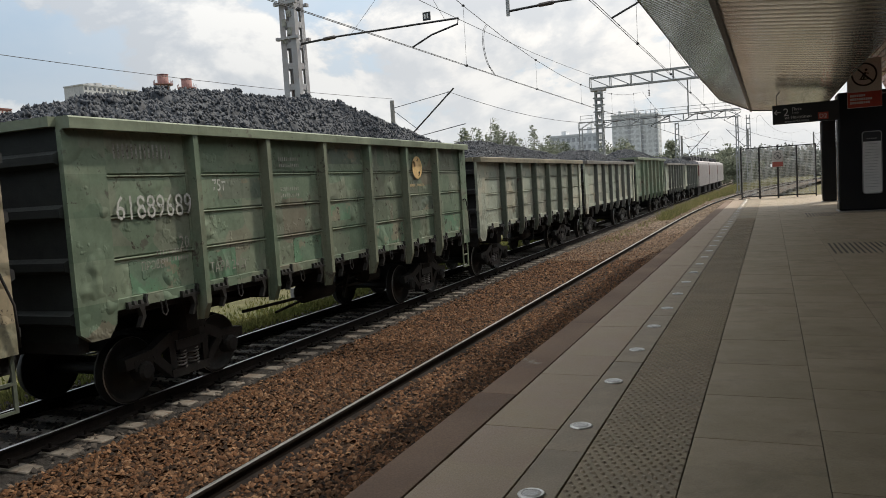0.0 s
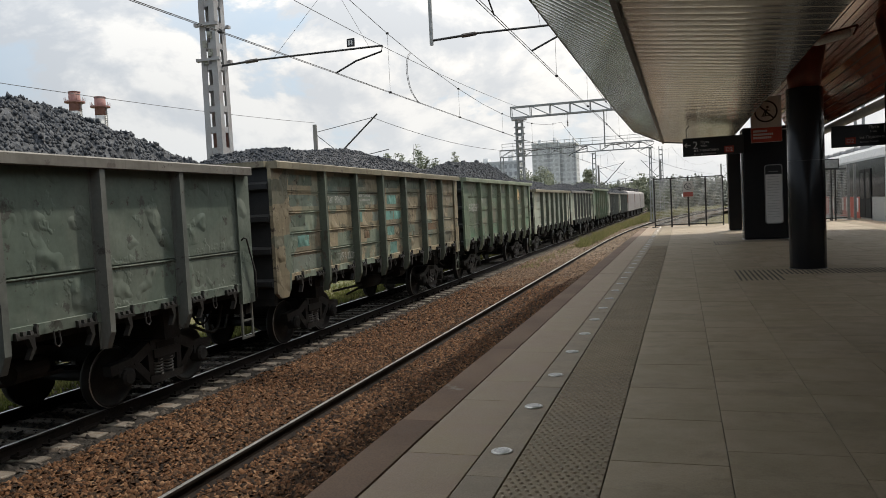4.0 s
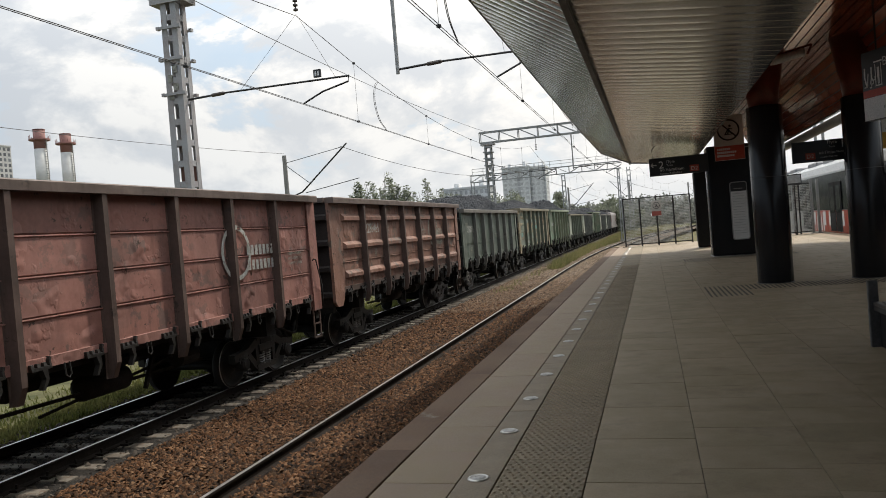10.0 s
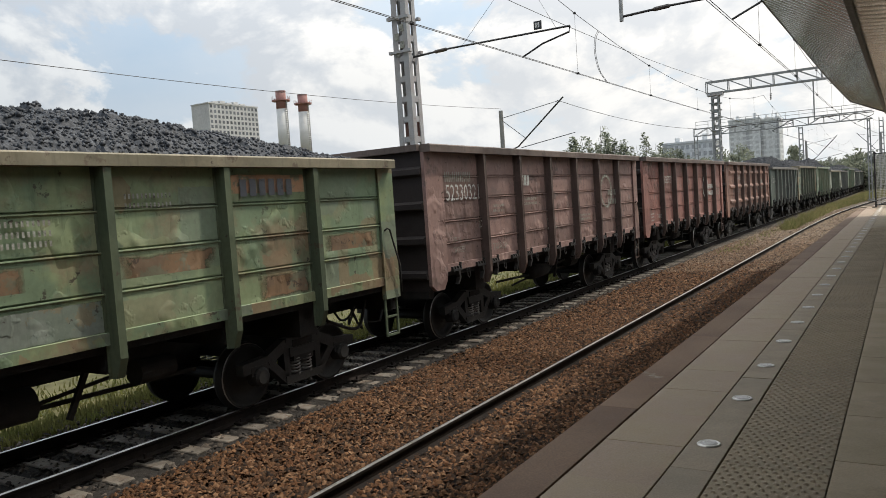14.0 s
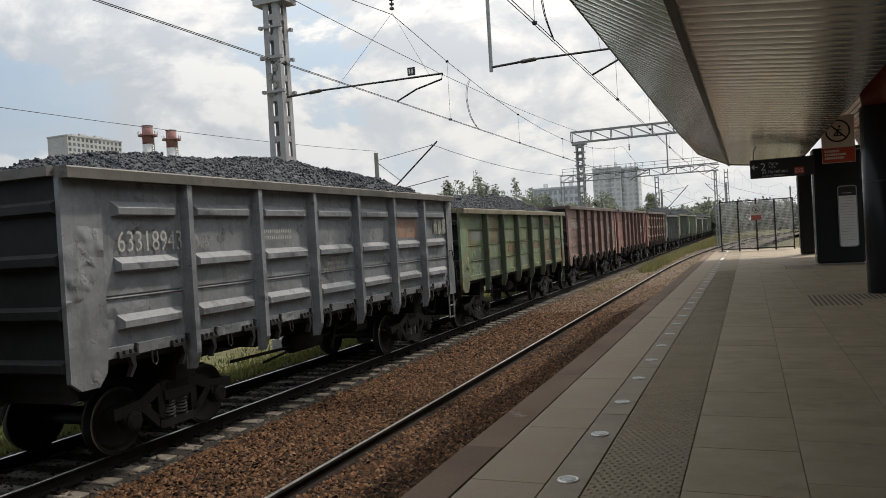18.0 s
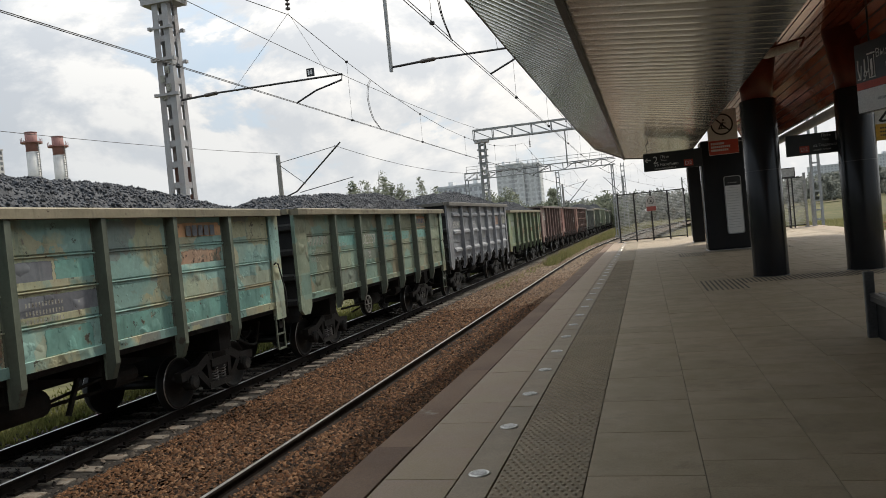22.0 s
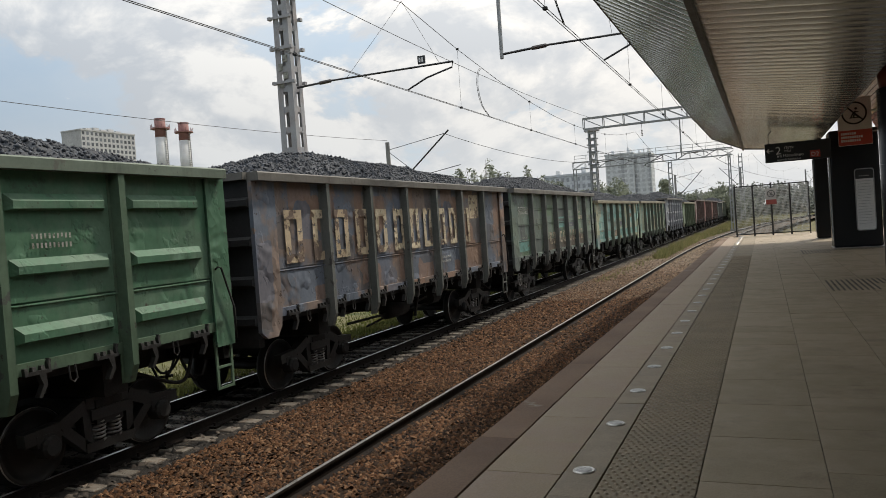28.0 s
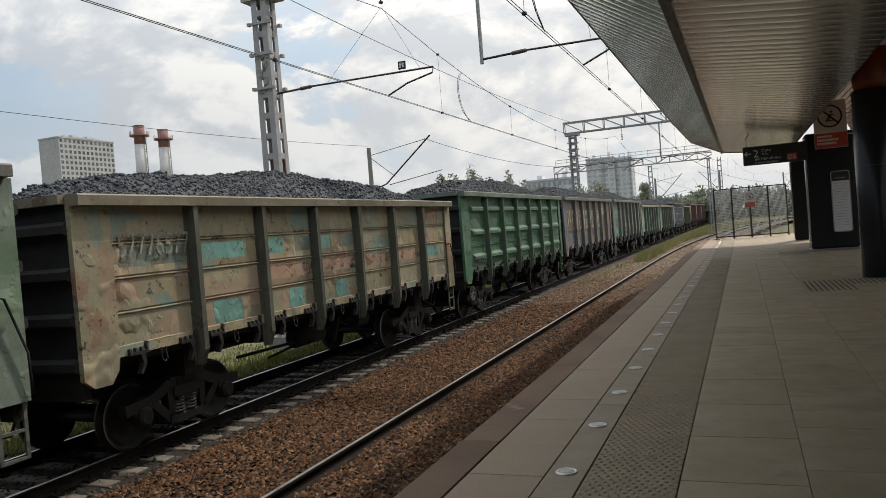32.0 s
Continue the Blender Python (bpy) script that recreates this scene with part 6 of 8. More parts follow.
def heap_mesh(seed, empty=False):
    """Coal heaped above the rim: a grid with rocky relief."""
    rng = np.random.default_rng(seed)
    nx, ny = 56, 260
    x = np.linspace(-1.38, 1.38, nx)
    y = np.linspace(-HALF + 0.12, HALF - 0.12, ny)
    X, Y = np.meshgrid(x, y, indexing="ij")
    u, v = X / 1.38, Y / (HALF - 0.12)
    crest = 0.66 * (1 - np.abs(u) ** 2.0) * (1 - np.abs(v) ** 4.5)
    wave = 0.10 * np.sin(v * 4.3 + seed) + 0.06 * np.sin(v * 9.1 + 2 * seed)
    Z = crest * (1 + wave) - 0.06
    Z += 0.05 * rng.standard_normal((nx // 4 + 2, ny // 4 + 2)).repeat(4, 0).repeat(4, 1)[:nx, :ny] * 0.5
    Z += rng.uniform(-0.015, 0.02, (nx, ny))
    X = X + rng.uniform(-0.018, 0.018, X.shape)
    Y = Y + rng.uniform(-0.018, 0.018, X.shape)
    p = np.stack([X, Y, Z], -1).reshape(-1, 3)
    idx = np.arange(nx * ny).reshape(nx, ny)
    f = np.stack([idx[:-1, :-1], idx[1:, :-1], idx[1:, 1:], idx[:-1, 1:]], -1).reshape(-1, 4)
    bed = p[f].reshape(-1, 3)
    f = np.arange(len(bed)).reshape(-1, 4)
    # loose lumps on the surface
    n = 21000
    pick = rng.choice(len(p), n)
    base = np.array([[1, 0, 0], [0, 1, 0], [-1, 0, 0], [0, -1, 0], [0, 0, 0.9], [0, 0, -0.9]])
    turn = np.linalg.qr(rng.normal(size=(n, 3, 3)))[0]
    lump = base[None] * rng.uniform(0.75, 1.2, (n, 6, 1)) + rng.uniform(-0.22, 0.22, (n, 6, 3))
    lump = np.einsum("nij,nkj->nki", turn, lump) * (0.017 + 0.030 * rng.random((n, 1, 1)) ** 2) + p[pick][:, None]
    tri = np.array([[0, 1, 4], [1, 2, 4], [2, 3, 4], [3, 0, 4], [1, 0, 5], [2, 1, 5], [3, 2, 5], [0, 3, 5]])
    ft = np.concatenate([f[:, [0, 1, 2]], f[:, [0, 2, 3]], (tri[None] + (np.arange(n) * 6)[:, None, None]).reshape(-1, 3) + len(bed)])
    return raw_mesh("coal_load", np.concatenate([bed, lump.reshape(-1, 3)]), ft)


def spring_mesh():
    b = bmesh.new()
    for dy in (-0.13, 0.13):
        pts = [(0.085 * math.cos(a), dy + 0.085 * math.sin(a), 0.34 + 0.27 * k / 48) for k, a in ((k, k * 2 * math.pi * 5.5 / 48) for k in range(49))]
        tube(b, pts, 0.017, 5)
    return mesh_of("spring", b, True)


def bogie_meshes():
    out = {}
    b = bmesh.new()
    # cast side frame with window openings, in y and z, 0.12 thick
    for sx in (0,):
        pts = [(-1.25, 0.62), (-0.75, 0.66), (-0.35, 0.84), (0.35, 0.84), (0.75, 0.66), (1.25, 0.62)]
        for (ya, za), (yb, zb) in zip(pts, pts[1:]):
            bar(b, (0, ya, za), (0, yb, zb), 0.15, 0.16)
        for s in (-1, 1):
            bar(b, (0, s * 0.72, 0.64), (0, s * 0.36, 0.30), 0.14, 0.13)
            bar(b, (0, s * 0.36, 0.84), (0, s * 0.34, 0.28), 0.14, 0.12)
            box(b, -0.08, 0.08, s * 0.925 - 0.17, s * 0.925 + 0.17, 0.50, 0.64)
        bar(b, (0, -0.40, 0.29), (0, 0.40, 0.29), 0.17, 0.12)
        bar(b, (0, -0.30, 0.70), (0, 0.30, 0.70), 0.2, 0.14)
    out["side_frame"] = mesh_of("side_frame", b)
    b = bmesh.new()
    tube(b, [(-0.05, 0, 0.475), (0.12, 0, 0.475), (0.15, 0, 0.475)], [0.15, 0.14, 0.10], 12)
    out["axle_box"] = mesh_of("axle_box", b)
    b = bmesh.new()
    prof = [(-0.07, 0.11), (-0.05, 0.40), (-0.07, 0.475), (-0.095, 0.50), (-0.06, 0.502), (0.05, 0.478), (0.065, 0.468), (0.065, 0.42), (0.01, 0.40), (0.0, 0.18), (0.08, 0.13), (0.08, 0.0)]
    for side in (-1, 1):
        rings = []
        for k in range(28):
            a = 2 * math.pi * k / 28
            rings.append([b.verts.new((side * (0.80 + px), math.cos(a) * pr, math.sin(a) * pr)) for px, pr in prof])
        for k in range(28):
            p, q = rings[k], rings[(k + 1) % 28]
            for j in range(len(prof) - 1):
                b.faces.new((p[j], q[j], q[j + 1], p[j + 1])).material_index = 1 if j == 5 else 0
    tube(b, [(-1.02, 0, 0), (1.02, 0, 0)], 0.085, 10)
    bmesh.ops.remove_doubles(b, verts=b.verts, dist=0.0005)
    out["wheelset"] = mesh_of("wheelset", b, True)
    out["wheelset"].materials.append(None)
    out["wheelset"].materials.append(RAIL_TOP)
    b = bmesh.new()
    box(b, -1.15, 1.15, -0.22, 0.22, 0.55, 0.88)
    box(b, -1.0, 1.0, -0.10, 0.10, 0.30, 0.40)
    for s in (-1, 1):
        box(b, -0.95, 0.95, s * 0.42 - 0.05, s * 0.42 + 0.05, 0.40, 0.52)
    out["bolster"] = mesh_of("bolster", b)
    out["spring"] = spring_mesh()
    return out


BOGIE = bogie_meshes()
HEAPS = [heap_mesh(k) for k in (1, 2, 3)]
def rib_mesh(w):
    """A pressed rib of a ribbed panel."""
    b = bmesh.new()
    y0, y1 = -w / 2 + 0.17, w / 2 - 0.17
    base = [(y0, -0.12), (y1, -0.12), (y1, 0.10), (y0, 0.10)]
    top = [(y0 + 0.07, -0.09), (y1 - 0.07, -0.09), (y1 - 0.07, 0.0), (y0 + 0.07, 0.0)]
    lo = [b.verts.new((-0.01, y, z)) for y, z in base]
    hi = [b.verts.new((0.085, y, z)) for y, z in top]
    b.faces.new(hi)
    b.faces.new(lo[::-1])
    for k in range(4):
        b.faces.new((lo[k], lo[(k + 1) % 4], hi[(k + 1) % 4], hi[k]))
    return mesh_of("pressed_rib", b)


WAGON_CACHE = {}
WHEELSETS = []


def lock_mesh():
    """A hatch lock with its hook and loop, at the foot of a side panel."""
    b = bmesh.new()
    prism(b, [(-0.21, 0.0), (-0.21, 0.11), (-0.16, 0.11), (-0.15, 0.05), (-0.09, 0.05), (-0.08, 0.11), (-0.03, 0.11), (-0.02, 0.05), (0.05, 0.05), (0.06, 0.11), (0.11, 0.11), (0.12, 0.05), (0.17, 0.05), (0.17, 0.14), (0.20, 0.19),
              (0.24, 0.17), (0.22, 0.12), (0.22, 0.0), (0.12, 0.0), (0.14, -0.16), (0.03, -0.32), (-0.02, -0.31), (0.07, -0.15), (0.01, 0.0)], 0.0, 0.09)
    for v in b.verts:
        v.co = Vector((v.co.y * (1.0 if v.co.z < 0.06 else 0.8) + 0.01, v.co.x, v.co.z))
    return mesh_of("hatch_lock", b)


def loop_mesh():
    b = bmesh.new()
    tube(b, [(0.03, -0.045, 0.03), (0.05, -0.05, -0.14), (0.05, 0.0, -0.18), (0.05, 0.05, -0.14), (0.03, 0.045, 0.03)], 0.012, 6)
    return mesh_of("hatch_loop", b)


LOCK, LOOP = lock_mesh(), loop_mesh()


def wagon_meshes(top, style):
    key = (top, style)
    if key in WAGON_CACHE:
        return WAGON_CACHE[key]
    z0, z1 = 1.60, top - 0.15
    out = {}
    out["panels"] = []
    for a, c in zip(EDGES_Y, EDGES_Y[1:]):
        out["panels"].append((panel_mesh(c - a, z0, z1, style), (a + c) / 2))
        if style == "ribbed":
            out.setdefault("ribs", []).append(rib_mesh(c - a))
    b = bmesh.new()
    # hat section: it narrows outwards
    foot = [(-0.105, 0.0), (-0.105, 0.012), (-0.07, 0.014), (-0.05, 0.165), (0.05, 0.165), (0.07, 0.014), (0.105, 0.012), (0.105, 0.0)]
    rings = []
    for z, f in ((1.07, 0.45), (1.30, 1.0), (top - 0.14, 1.0)):
        rings.append([b.verts.new((x * f - 0.005, y, z)) for y, x in foot])
    for p, q in zip(rings, rings[1:]):
        for k in range(len(foot)):
            b.faces.new((p[k], p[(k + 1) % len(foot)], q[(k + 1) % len(foot)], q[k]))
    b.faces.new(rings[0][::-1])
    b.faces.new(rings[-1])
    out["stake"] = mesh_of("stake", b)
    b = bmesh.new()
    for s in (-1, 1):
        prism(b, [(s * 1.42, top - 0.15), (s * 1.655, top - 0.15), (s * 1.655, top - 0.02), (s * 1.635, top), (s * 1.44, top), (s * 1.42, top - 0.02)], -HALF, HALF - 0.1)
        box(b, -1.42, 1.42, s * HALF - 0.10, s * HALF + 0.06, top - 0.12, top)
    out["top_rail"] = mesh_of("top_rail", b)
    b = bmesh.new()
    prism(b, [(1.42, 1.46), (1.50, 1.46), (1.50, 1.60), (1.42, 1.62)], -HALF + 0.5, HALF - 0.4)
    out["sill"] = mesh_of("sill", b)
    # corner plates: rear one deep with a chamfered foot, front one plain
    b = bmesh.new()
    outline = [(-HALF - 0.02, top - 0.15), (-HALF - 0.02, 1.26), (-HALF + 0.14, 1.14), (-HALF + 0.42, 1.14), (-HALF + 0.55, 1.30), (-HALF + 0.60, 1.62), (-HALF + 0.62, top - 0.15)]
    a = [b.verts.new((1.44, y, z)) for y, z in outline]
    c = [b.verts.new((1.515, y, z)) for y, z in outline]
    b.faces.new(a[::-1])
    b.faces.new(c)
    for k in range(len(outline)):
        b.faces.new((a[k], a[(k + 1) % len(outline)], c[(k + 1) % len(outline)], c[k]))
    out["rear_plate"] = mesh_of("corner_plate", b)
    b = bmesh.new()
    box(b, 1.43, 1.515, HALF - 0.44, HALF - 0.02, 1.22, top - 0.15)
    box(b, 1.515, 1.53, HALF - 0.46, HALF - 0.43, 1.3, top - 0.15)
    out["front_plate"] = mesh_of("corner_plate", b)
    b = bmesh.new()
    tube(b, [(1.51, HALF - 0.36, 2.40), (1.56, HALF - 0.35, 2.44), (1.58, HALF - 0.30, 2.42), (1.58, HALF - 0.06, 1.78), (1.55, HALF - 0.02, 1.30)], 0.016, 6)
    out["handrail"] = mesh_of("handrail", b, True)
    b = bmesh.new()
    box(b, -1.49, -1.42, -HALF, HALF, 1.46, top - 0.1)
    for y in STAKES:
        box(b, -1.58, -1.48, y - 0.06, y + 0.06, 1.08, top - 0.14)
    out["far_side_wall"] = mesh_of("far_side_wall", b)
    b = bmesh.new()
    h = top - 1.3
    prof = [(0.05, 1.15), (0.05, top - 0.1), (-0.05, top - 0.1)]
    for k in reversed(range(4)):
        z = 1.3 + h * (0.02 + 0.25 * k)
        prof += [(-0.05, z + 0.2), (-0.15, z + 0.15), (-0.15, z + 0.05), (-0.05, z)]
    prof.append((-0.05, 1.15))
    vs0 = [b.verts.new((-1.44, y, zz)) for y, zz in prof]
    vs1 = [b.verts.new((1.44, y, zz)) for y, zz in prof]
    for j in range(len(prof)):
        j2 = (j + 1) % len(prof)
        b.faces.new((vs0[j], vs0[j2], vs1[j2], vs1[j]))
    b.faces.new(vs0)
    b.faces.new(vs1[::-1])
    out["end_wall"] = mesh_of("end_wall", b)
    def block(name, *dims):
        k = bmesh.new()
        box(k, *dims)
        return mesh_of(name, k)

    out["frame_parts"] = [(block("centre_sill", -0.25, 0.25, -HALF - 0.1, HALF + 0.1, 0.95, 1.355), 0.0), (block("floor", -1.42, 1.42, -HALF + 0.02, HALF - 0.02, 1.362, 1.47), 0.0)]
    cross, bolster, end_beam = block("cross_beam", -1.4, 1.4, -0.09, 0.09, 1.12, 1.36), block("bolster", -1.3, 1.3, -0.2, 0.2, 0.92, 1.36), block("end_beam", -1.4, 1.4, -0.08, 0.08, 1.0, 1.36)
    out["frame_parts"] += [(cross, y) for y in (-2.625, -0.875, 0.875, 2.625)] + [(bolster, y) for y in (-4.325, 4.325)] + [(end_beam, y) for y in (0.1 - HALF, HALF - 0.1)]
    b = bmesh.new()
    tube(b, [(0.75, -0.75, 0.88), (0.75, -0.7, 0.88), (0.75, 0.25, 0.88), (0.75, 0.3, 0.88)], [0.1, 0.2, 0.2, 0.1], 14)
    out["air_reservoir"] = mesh_of("air_reservoir", b, True)
    b = bmesh.new()
    tube(b, [(0.9, 1.5, 0.95), (0.9, 2.05, 0.95)], [0.17, 0.15], 12)
    bar(b, (0.8, -2.6, 0.85), (0.7, 2.6, 0.75), 0.05)
    bar(b, (0.6, -1.4, 0.62), (0.9, 1.4, 1.0), 0.04)
    bar(b, (0.9, 0.6, 0.6), (0.9, 0.9, 1.2), 0.06)
    out["brake_gear"] = mesh_of("brake_gear", b)
    b = bmesh.new()
    for y in (HALF - 0.42, HALF - 0.08):
        bar(b, (1.46, y, 0.56), (1.46, y, 1.3), 0.03, 0.045)
    for z in (0.58, 0.90):
        bar(b, (1.46, HALF - 0.42, z), (1.46, HALF - 0.08, z), 0.035)
    out["step_ladder"] = mesh_of("step_ladder", b)
    b = bmesh.new()
    tube(b, smooth_line([(1.0, HALF - 1.75, 1.12), (1.1, HALF - 1.45, 0.98), (1.15, HALF - 1.0, 0.80), (1.12, HALF - 0.72, 0.84), (1.1, HALF - 0.52, 1.22)]), 0.028, 7)
    tube(b, smooth_line([(1.0, HALF - 1.25, 1.12), (1.05, HALF - 1.15, 0.97), (1.05, HALF - 0.95, 0.98), (1.0, HALF - 0.7, 1.14)]), 0.020, 6)
    out["brake_hose"] = mesh_of("brake_hose", b, True)
    b = bmesh.new()
    box(b, -0.12, 0.12, 0, 0.32, 1.0, 1.2)
    box(b, -0.2, 0.16, 0.28, 0.46, 0.95, 1.25)
    tube(b, [(0.35, 0.0, 1.0), (0.36, 0.15, 0.7), (0.3, 0.35, 0.55), (0.2, 0.45, 0.7)], 0.025, 6)
    tube(b, [(-0.35, 0.0, 1.0), (-0.36, 0.2, 0.6), (-0.2, 0.4, 0.6)], 0.025, 6)
    out["coupler"] = mesh_of("coupler", b)
    b = bmesh.new()
    n = 20
    for k in range(n):
        a0, a1 = 2 * math.pi * k / n, 2 * math.pi * (k + 1) / n
        bar(b, (0, 0.21 * math.cos(a0), 0.21 * math.sin(a0)), (0, 0.21 * math.cos(a1), 0.21 * math.sin(a1)), 0.028)
    for k in range(3):
        a0 = k * math.pi / 3
        bar(b, (0, 0.2 * math.cos(a0), 0.2 * math.sin(a0)), (0, -0.2 * math.cos(a0), -0.2 * math.sin(a0)), 0.022)
    out["hand_wheel"] = mesh_of("hand_wheel", b)
    WAGON_CACHE[key] = out
    return out


def add_bogie(wagon, y, near):
    g = new("bogie")
    g.empty_display_size = 0.2
    g.parent = wagon
    g.matrix_basis = pose(0, y, 0)
    for sx in (-1, 1):
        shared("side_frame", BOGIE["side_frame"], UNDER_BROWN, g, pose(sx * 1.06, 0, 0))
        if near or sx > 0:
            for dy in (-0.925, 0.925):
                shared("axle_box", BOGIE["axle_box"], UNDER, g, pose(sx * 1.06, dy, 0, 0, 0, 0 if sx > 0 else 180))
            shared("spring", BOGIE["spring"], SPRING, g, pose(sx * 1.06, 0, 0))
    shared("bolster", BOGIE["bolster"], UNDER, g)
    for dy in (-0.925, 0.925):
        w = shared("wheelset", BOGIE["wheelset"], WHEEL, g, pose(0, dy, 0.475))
        if near:
            WHEELSETS.append((w, dy))


def paint(name, base, second, third, scale=0.55, amount=0.6, third_scale=2.4, third_cut=0.60, spread=0.07, rough=0.62, edge=0.03, dust=0.14, gain=1.6, chips=0.65, sheet=None, blocks=()):
    # dust and gain also lighten some paints for haze over the train
    def dusty(c):
        return tuple(1.16 * gain * ((1 - dust) * v + dust * d) for v, d in zip(c, (0.215, 0.205, 0.18)))

    base, second, third, blocks = dusty(base), dusty(second), dusty(third), tuple((lo, hi, dusty(c)) for lo, hi, c in blocks)
    return material(name, base, rough, 0.0, second=second, scale=scale, amount=amount, third=third, third_scale=third_scale, third_cut=third_cut, spread=spread,
                    grain=16, grain_amount=0.08, bump=0.6, bump_scale=1.5, bump_detail=1.6, depth=0.09, sheet=sheet, blocks=blocks, dents=0.0 if "rim" in name or "frame" in name else 0.5, soft=(0.465, 0.535), edge=edge, spec=0.3, streak=tuple(0.55 * v for v in second), streak_cut=0.55, chips=chips)


def on_side(m_y, z, x=1.508):
    """Letters on the near side: their x runs along the wagon."""
    return pose(x, m_y, z, 90, 0, 90)


def wagon(label, top, style, mats, load=True, near=True, marks=(), seed=0, wheel=0, heap=1.0, hatches=True):
    """mats: panel, frame and end materials. marks: see below."""
    w = thing("gondola_wagon", None, label, "freight wagon", "wagons of the coal train")
    ms = wagon_meshes(top, style)
    pan, fra, end, rim = mats
    for i, (me, y) in enumerate(ms["panels"]):
        p = shared("side_panel", me, pan, w, pose(1.475, y, 0))
        if style == "ribbed":
            for f in (0.15, 0.50, 0.84):
                shared("pressed_rib", ms["ribs"][i], pan, p, pose(0, 0, 1.60 + (top - 1.75) * f))
    for y in STAKES:
        shared("stake", ms["stake"], fra, w, pose(1.475, y, 0))
    shared("top_rail", ms["top_rail"], rim, w)
    shared("sill", ms["sill"], fra if style == "ribbed" else pan, w)
    shared("corner_plate", ms["rear_plate"], pan, w)
    shared("corner_plate", ms["front_plate"], pan, w)
    shared("far_side_wall", ms["far_side_wall"], fra, w)
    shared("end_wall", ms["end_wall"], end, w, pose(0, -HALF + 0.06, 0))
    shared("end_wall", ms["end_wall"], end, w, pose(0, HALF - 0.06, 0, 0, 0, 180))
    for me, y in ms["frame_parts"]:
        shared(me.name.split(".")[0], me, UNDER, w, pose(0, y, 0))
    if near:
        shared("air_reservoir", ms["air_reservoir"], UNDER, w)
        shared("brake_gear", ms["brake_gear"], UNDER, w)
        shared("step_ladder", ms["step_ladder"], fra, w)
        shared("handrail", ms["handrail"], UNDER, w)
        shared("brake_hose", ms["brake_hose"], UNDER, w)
        for s, a in ((1, 0), (-1, 180)):
            shared("coupler", ms["coupler"], UNDER, w, pose(0, s * HALF, 0, 0, 0, a))
        if wheel:
            shared("hand_wheel", ms["hand_wheel"], SPRING, w, pose(1.40, -HALF + 0.75, 0.82) if wheel < 3 else pose(1.52, -2.35, 0.92) @ Matrix.Diagonal((1, 1.15, 1.15, 1)))
        for i, (me, y) in enumerate(ms["panels"] if hatches else ()):
            for dy in (-0.5, 0.5):
                shared("hatch_lock", LOCK, LOCK_STEEL, w, pose(1.47, y + dy, 1.45) @ Matrix.Diagonal((0.9, 0.8, 0.85, 1)))
            shared("hatch_loop", LOOP, LOCK_STEEL, w, pose(1.47, y, 1.44))
    if load:
        shared("coal_load", HEAPS[seed % 3], COAL, w, pose(0, 0, top - 0.02, 0, 0, 0 if seed % 2 else 180) @ Matrix.Diagonal((1, 1, heap, 1)))
    for y in (-4.325, 4.325):
        add_bogie(w, y, near)
    for mk in marks:
        kind = mk[0]
        if kind == "text":      # body, size, y, z, material
            _, body, size, y, z, mat = mk
            shared("lettering", text_mesh(body, size), mat, w, on_side(y, z) @ Matrix.Diagonal((0.78, 1, 1, 1)))
        elif kind == "bars":    # count, width, height, gap, y, z, material
            _, n, bw, bh, gap, y, z, mat = mk
            b = bmesh.new()
            if bw > 0.25:
                for k in range(n):
                    x0, th = k * (bw + gap), bw * 0.30
                    for xa, xb, za, zb in ((0, th, 0, bh), (bw - th, bw, 0, bh), (th, bw - th, bh - th, bh), (th, bw - th, 0, th)):
                        b.faces.new([b.verts.new((x0 + px, pz, 0)) for px, pz in ((xa, za), (xb, za), (xb, zb), (xa, zb))])
            else:
                strokes(b, 0, 0, n, bw, bh, gap)
            part("marking_bar", b, mat, w, m=on_side(y, z))
        elif kind == "patch":   # y0, y1, z0, z1, material
            _, y0, y1, z0, z1, mat = mk
            b = bmesh.new()
            box(b, 0, 0.004, y0, y1, z0, z1)
            part("repaint_patch", b, mat, w, m=pose(1.474, 0, 0))
        elif kind == "ring":    # radius, y, z, material
            _, r, y, z, mat = mk
            b = ring_mesh(r, r * 0.16)
            part("emblem", b, mat, w, m=pose(1.508, y, z, 0, 0, 90))
        elif kind == "disc":
            _, r, y, z, mat = mk
            b = bmesh.new()
            tube(b, [(0, 0, 0), (0.003, 0, 0)], r, 20)
            part("emblem", b, mat, w, m=pose(1.506, y, z))
    return w


def digits(y, z, h=0.30, body="", mat=None):
    return ("text", body, h * 1.35, y, z, mat or STENCIL)


def small_rows(y, z, rows=2, n=7, mat=None):
    return [("bars", n + n // 4, 0.026, 0.060, 0.031, y, z - 0.11 * k, mat or STENCIL_FADED) for k in range(rows)]


def fields(top, cells, rows=4):
    """Repainted sheets: panel 0 to 6 from the rear, sheets counted from the top, material, and the stretch of its width."""
    out = []
    h = (top - 1.75) / rows
    for i, j, mat, f0, f1 in cells:
        ya, yb = EDGES_Y[i] + 0.11, EDGES_Y[i + 1] - 0.11
        z = 1.60 + h * (rows - 1 - j)
        out.append(("patch", ya + (yb - ya) * f0, ya + (yb - ya) * f1, z + 0.012, z + h - 0.09, mat))
    return out


BASE0 = 13.23


def travel(t):
    return 5.11 * t + 0.0175 * t * t


TRAIN = []
SLACK = {0: -0.05, -1: -0.07, -2: -0.10, -3: -0.09, -4: -0.12, -5: -0.02, -6: -0.27, -7: -0.07, -8: -0.29, -9: -0.26, -12: 0.12, -13: -0.05}  # couplings drawn out or pushed together


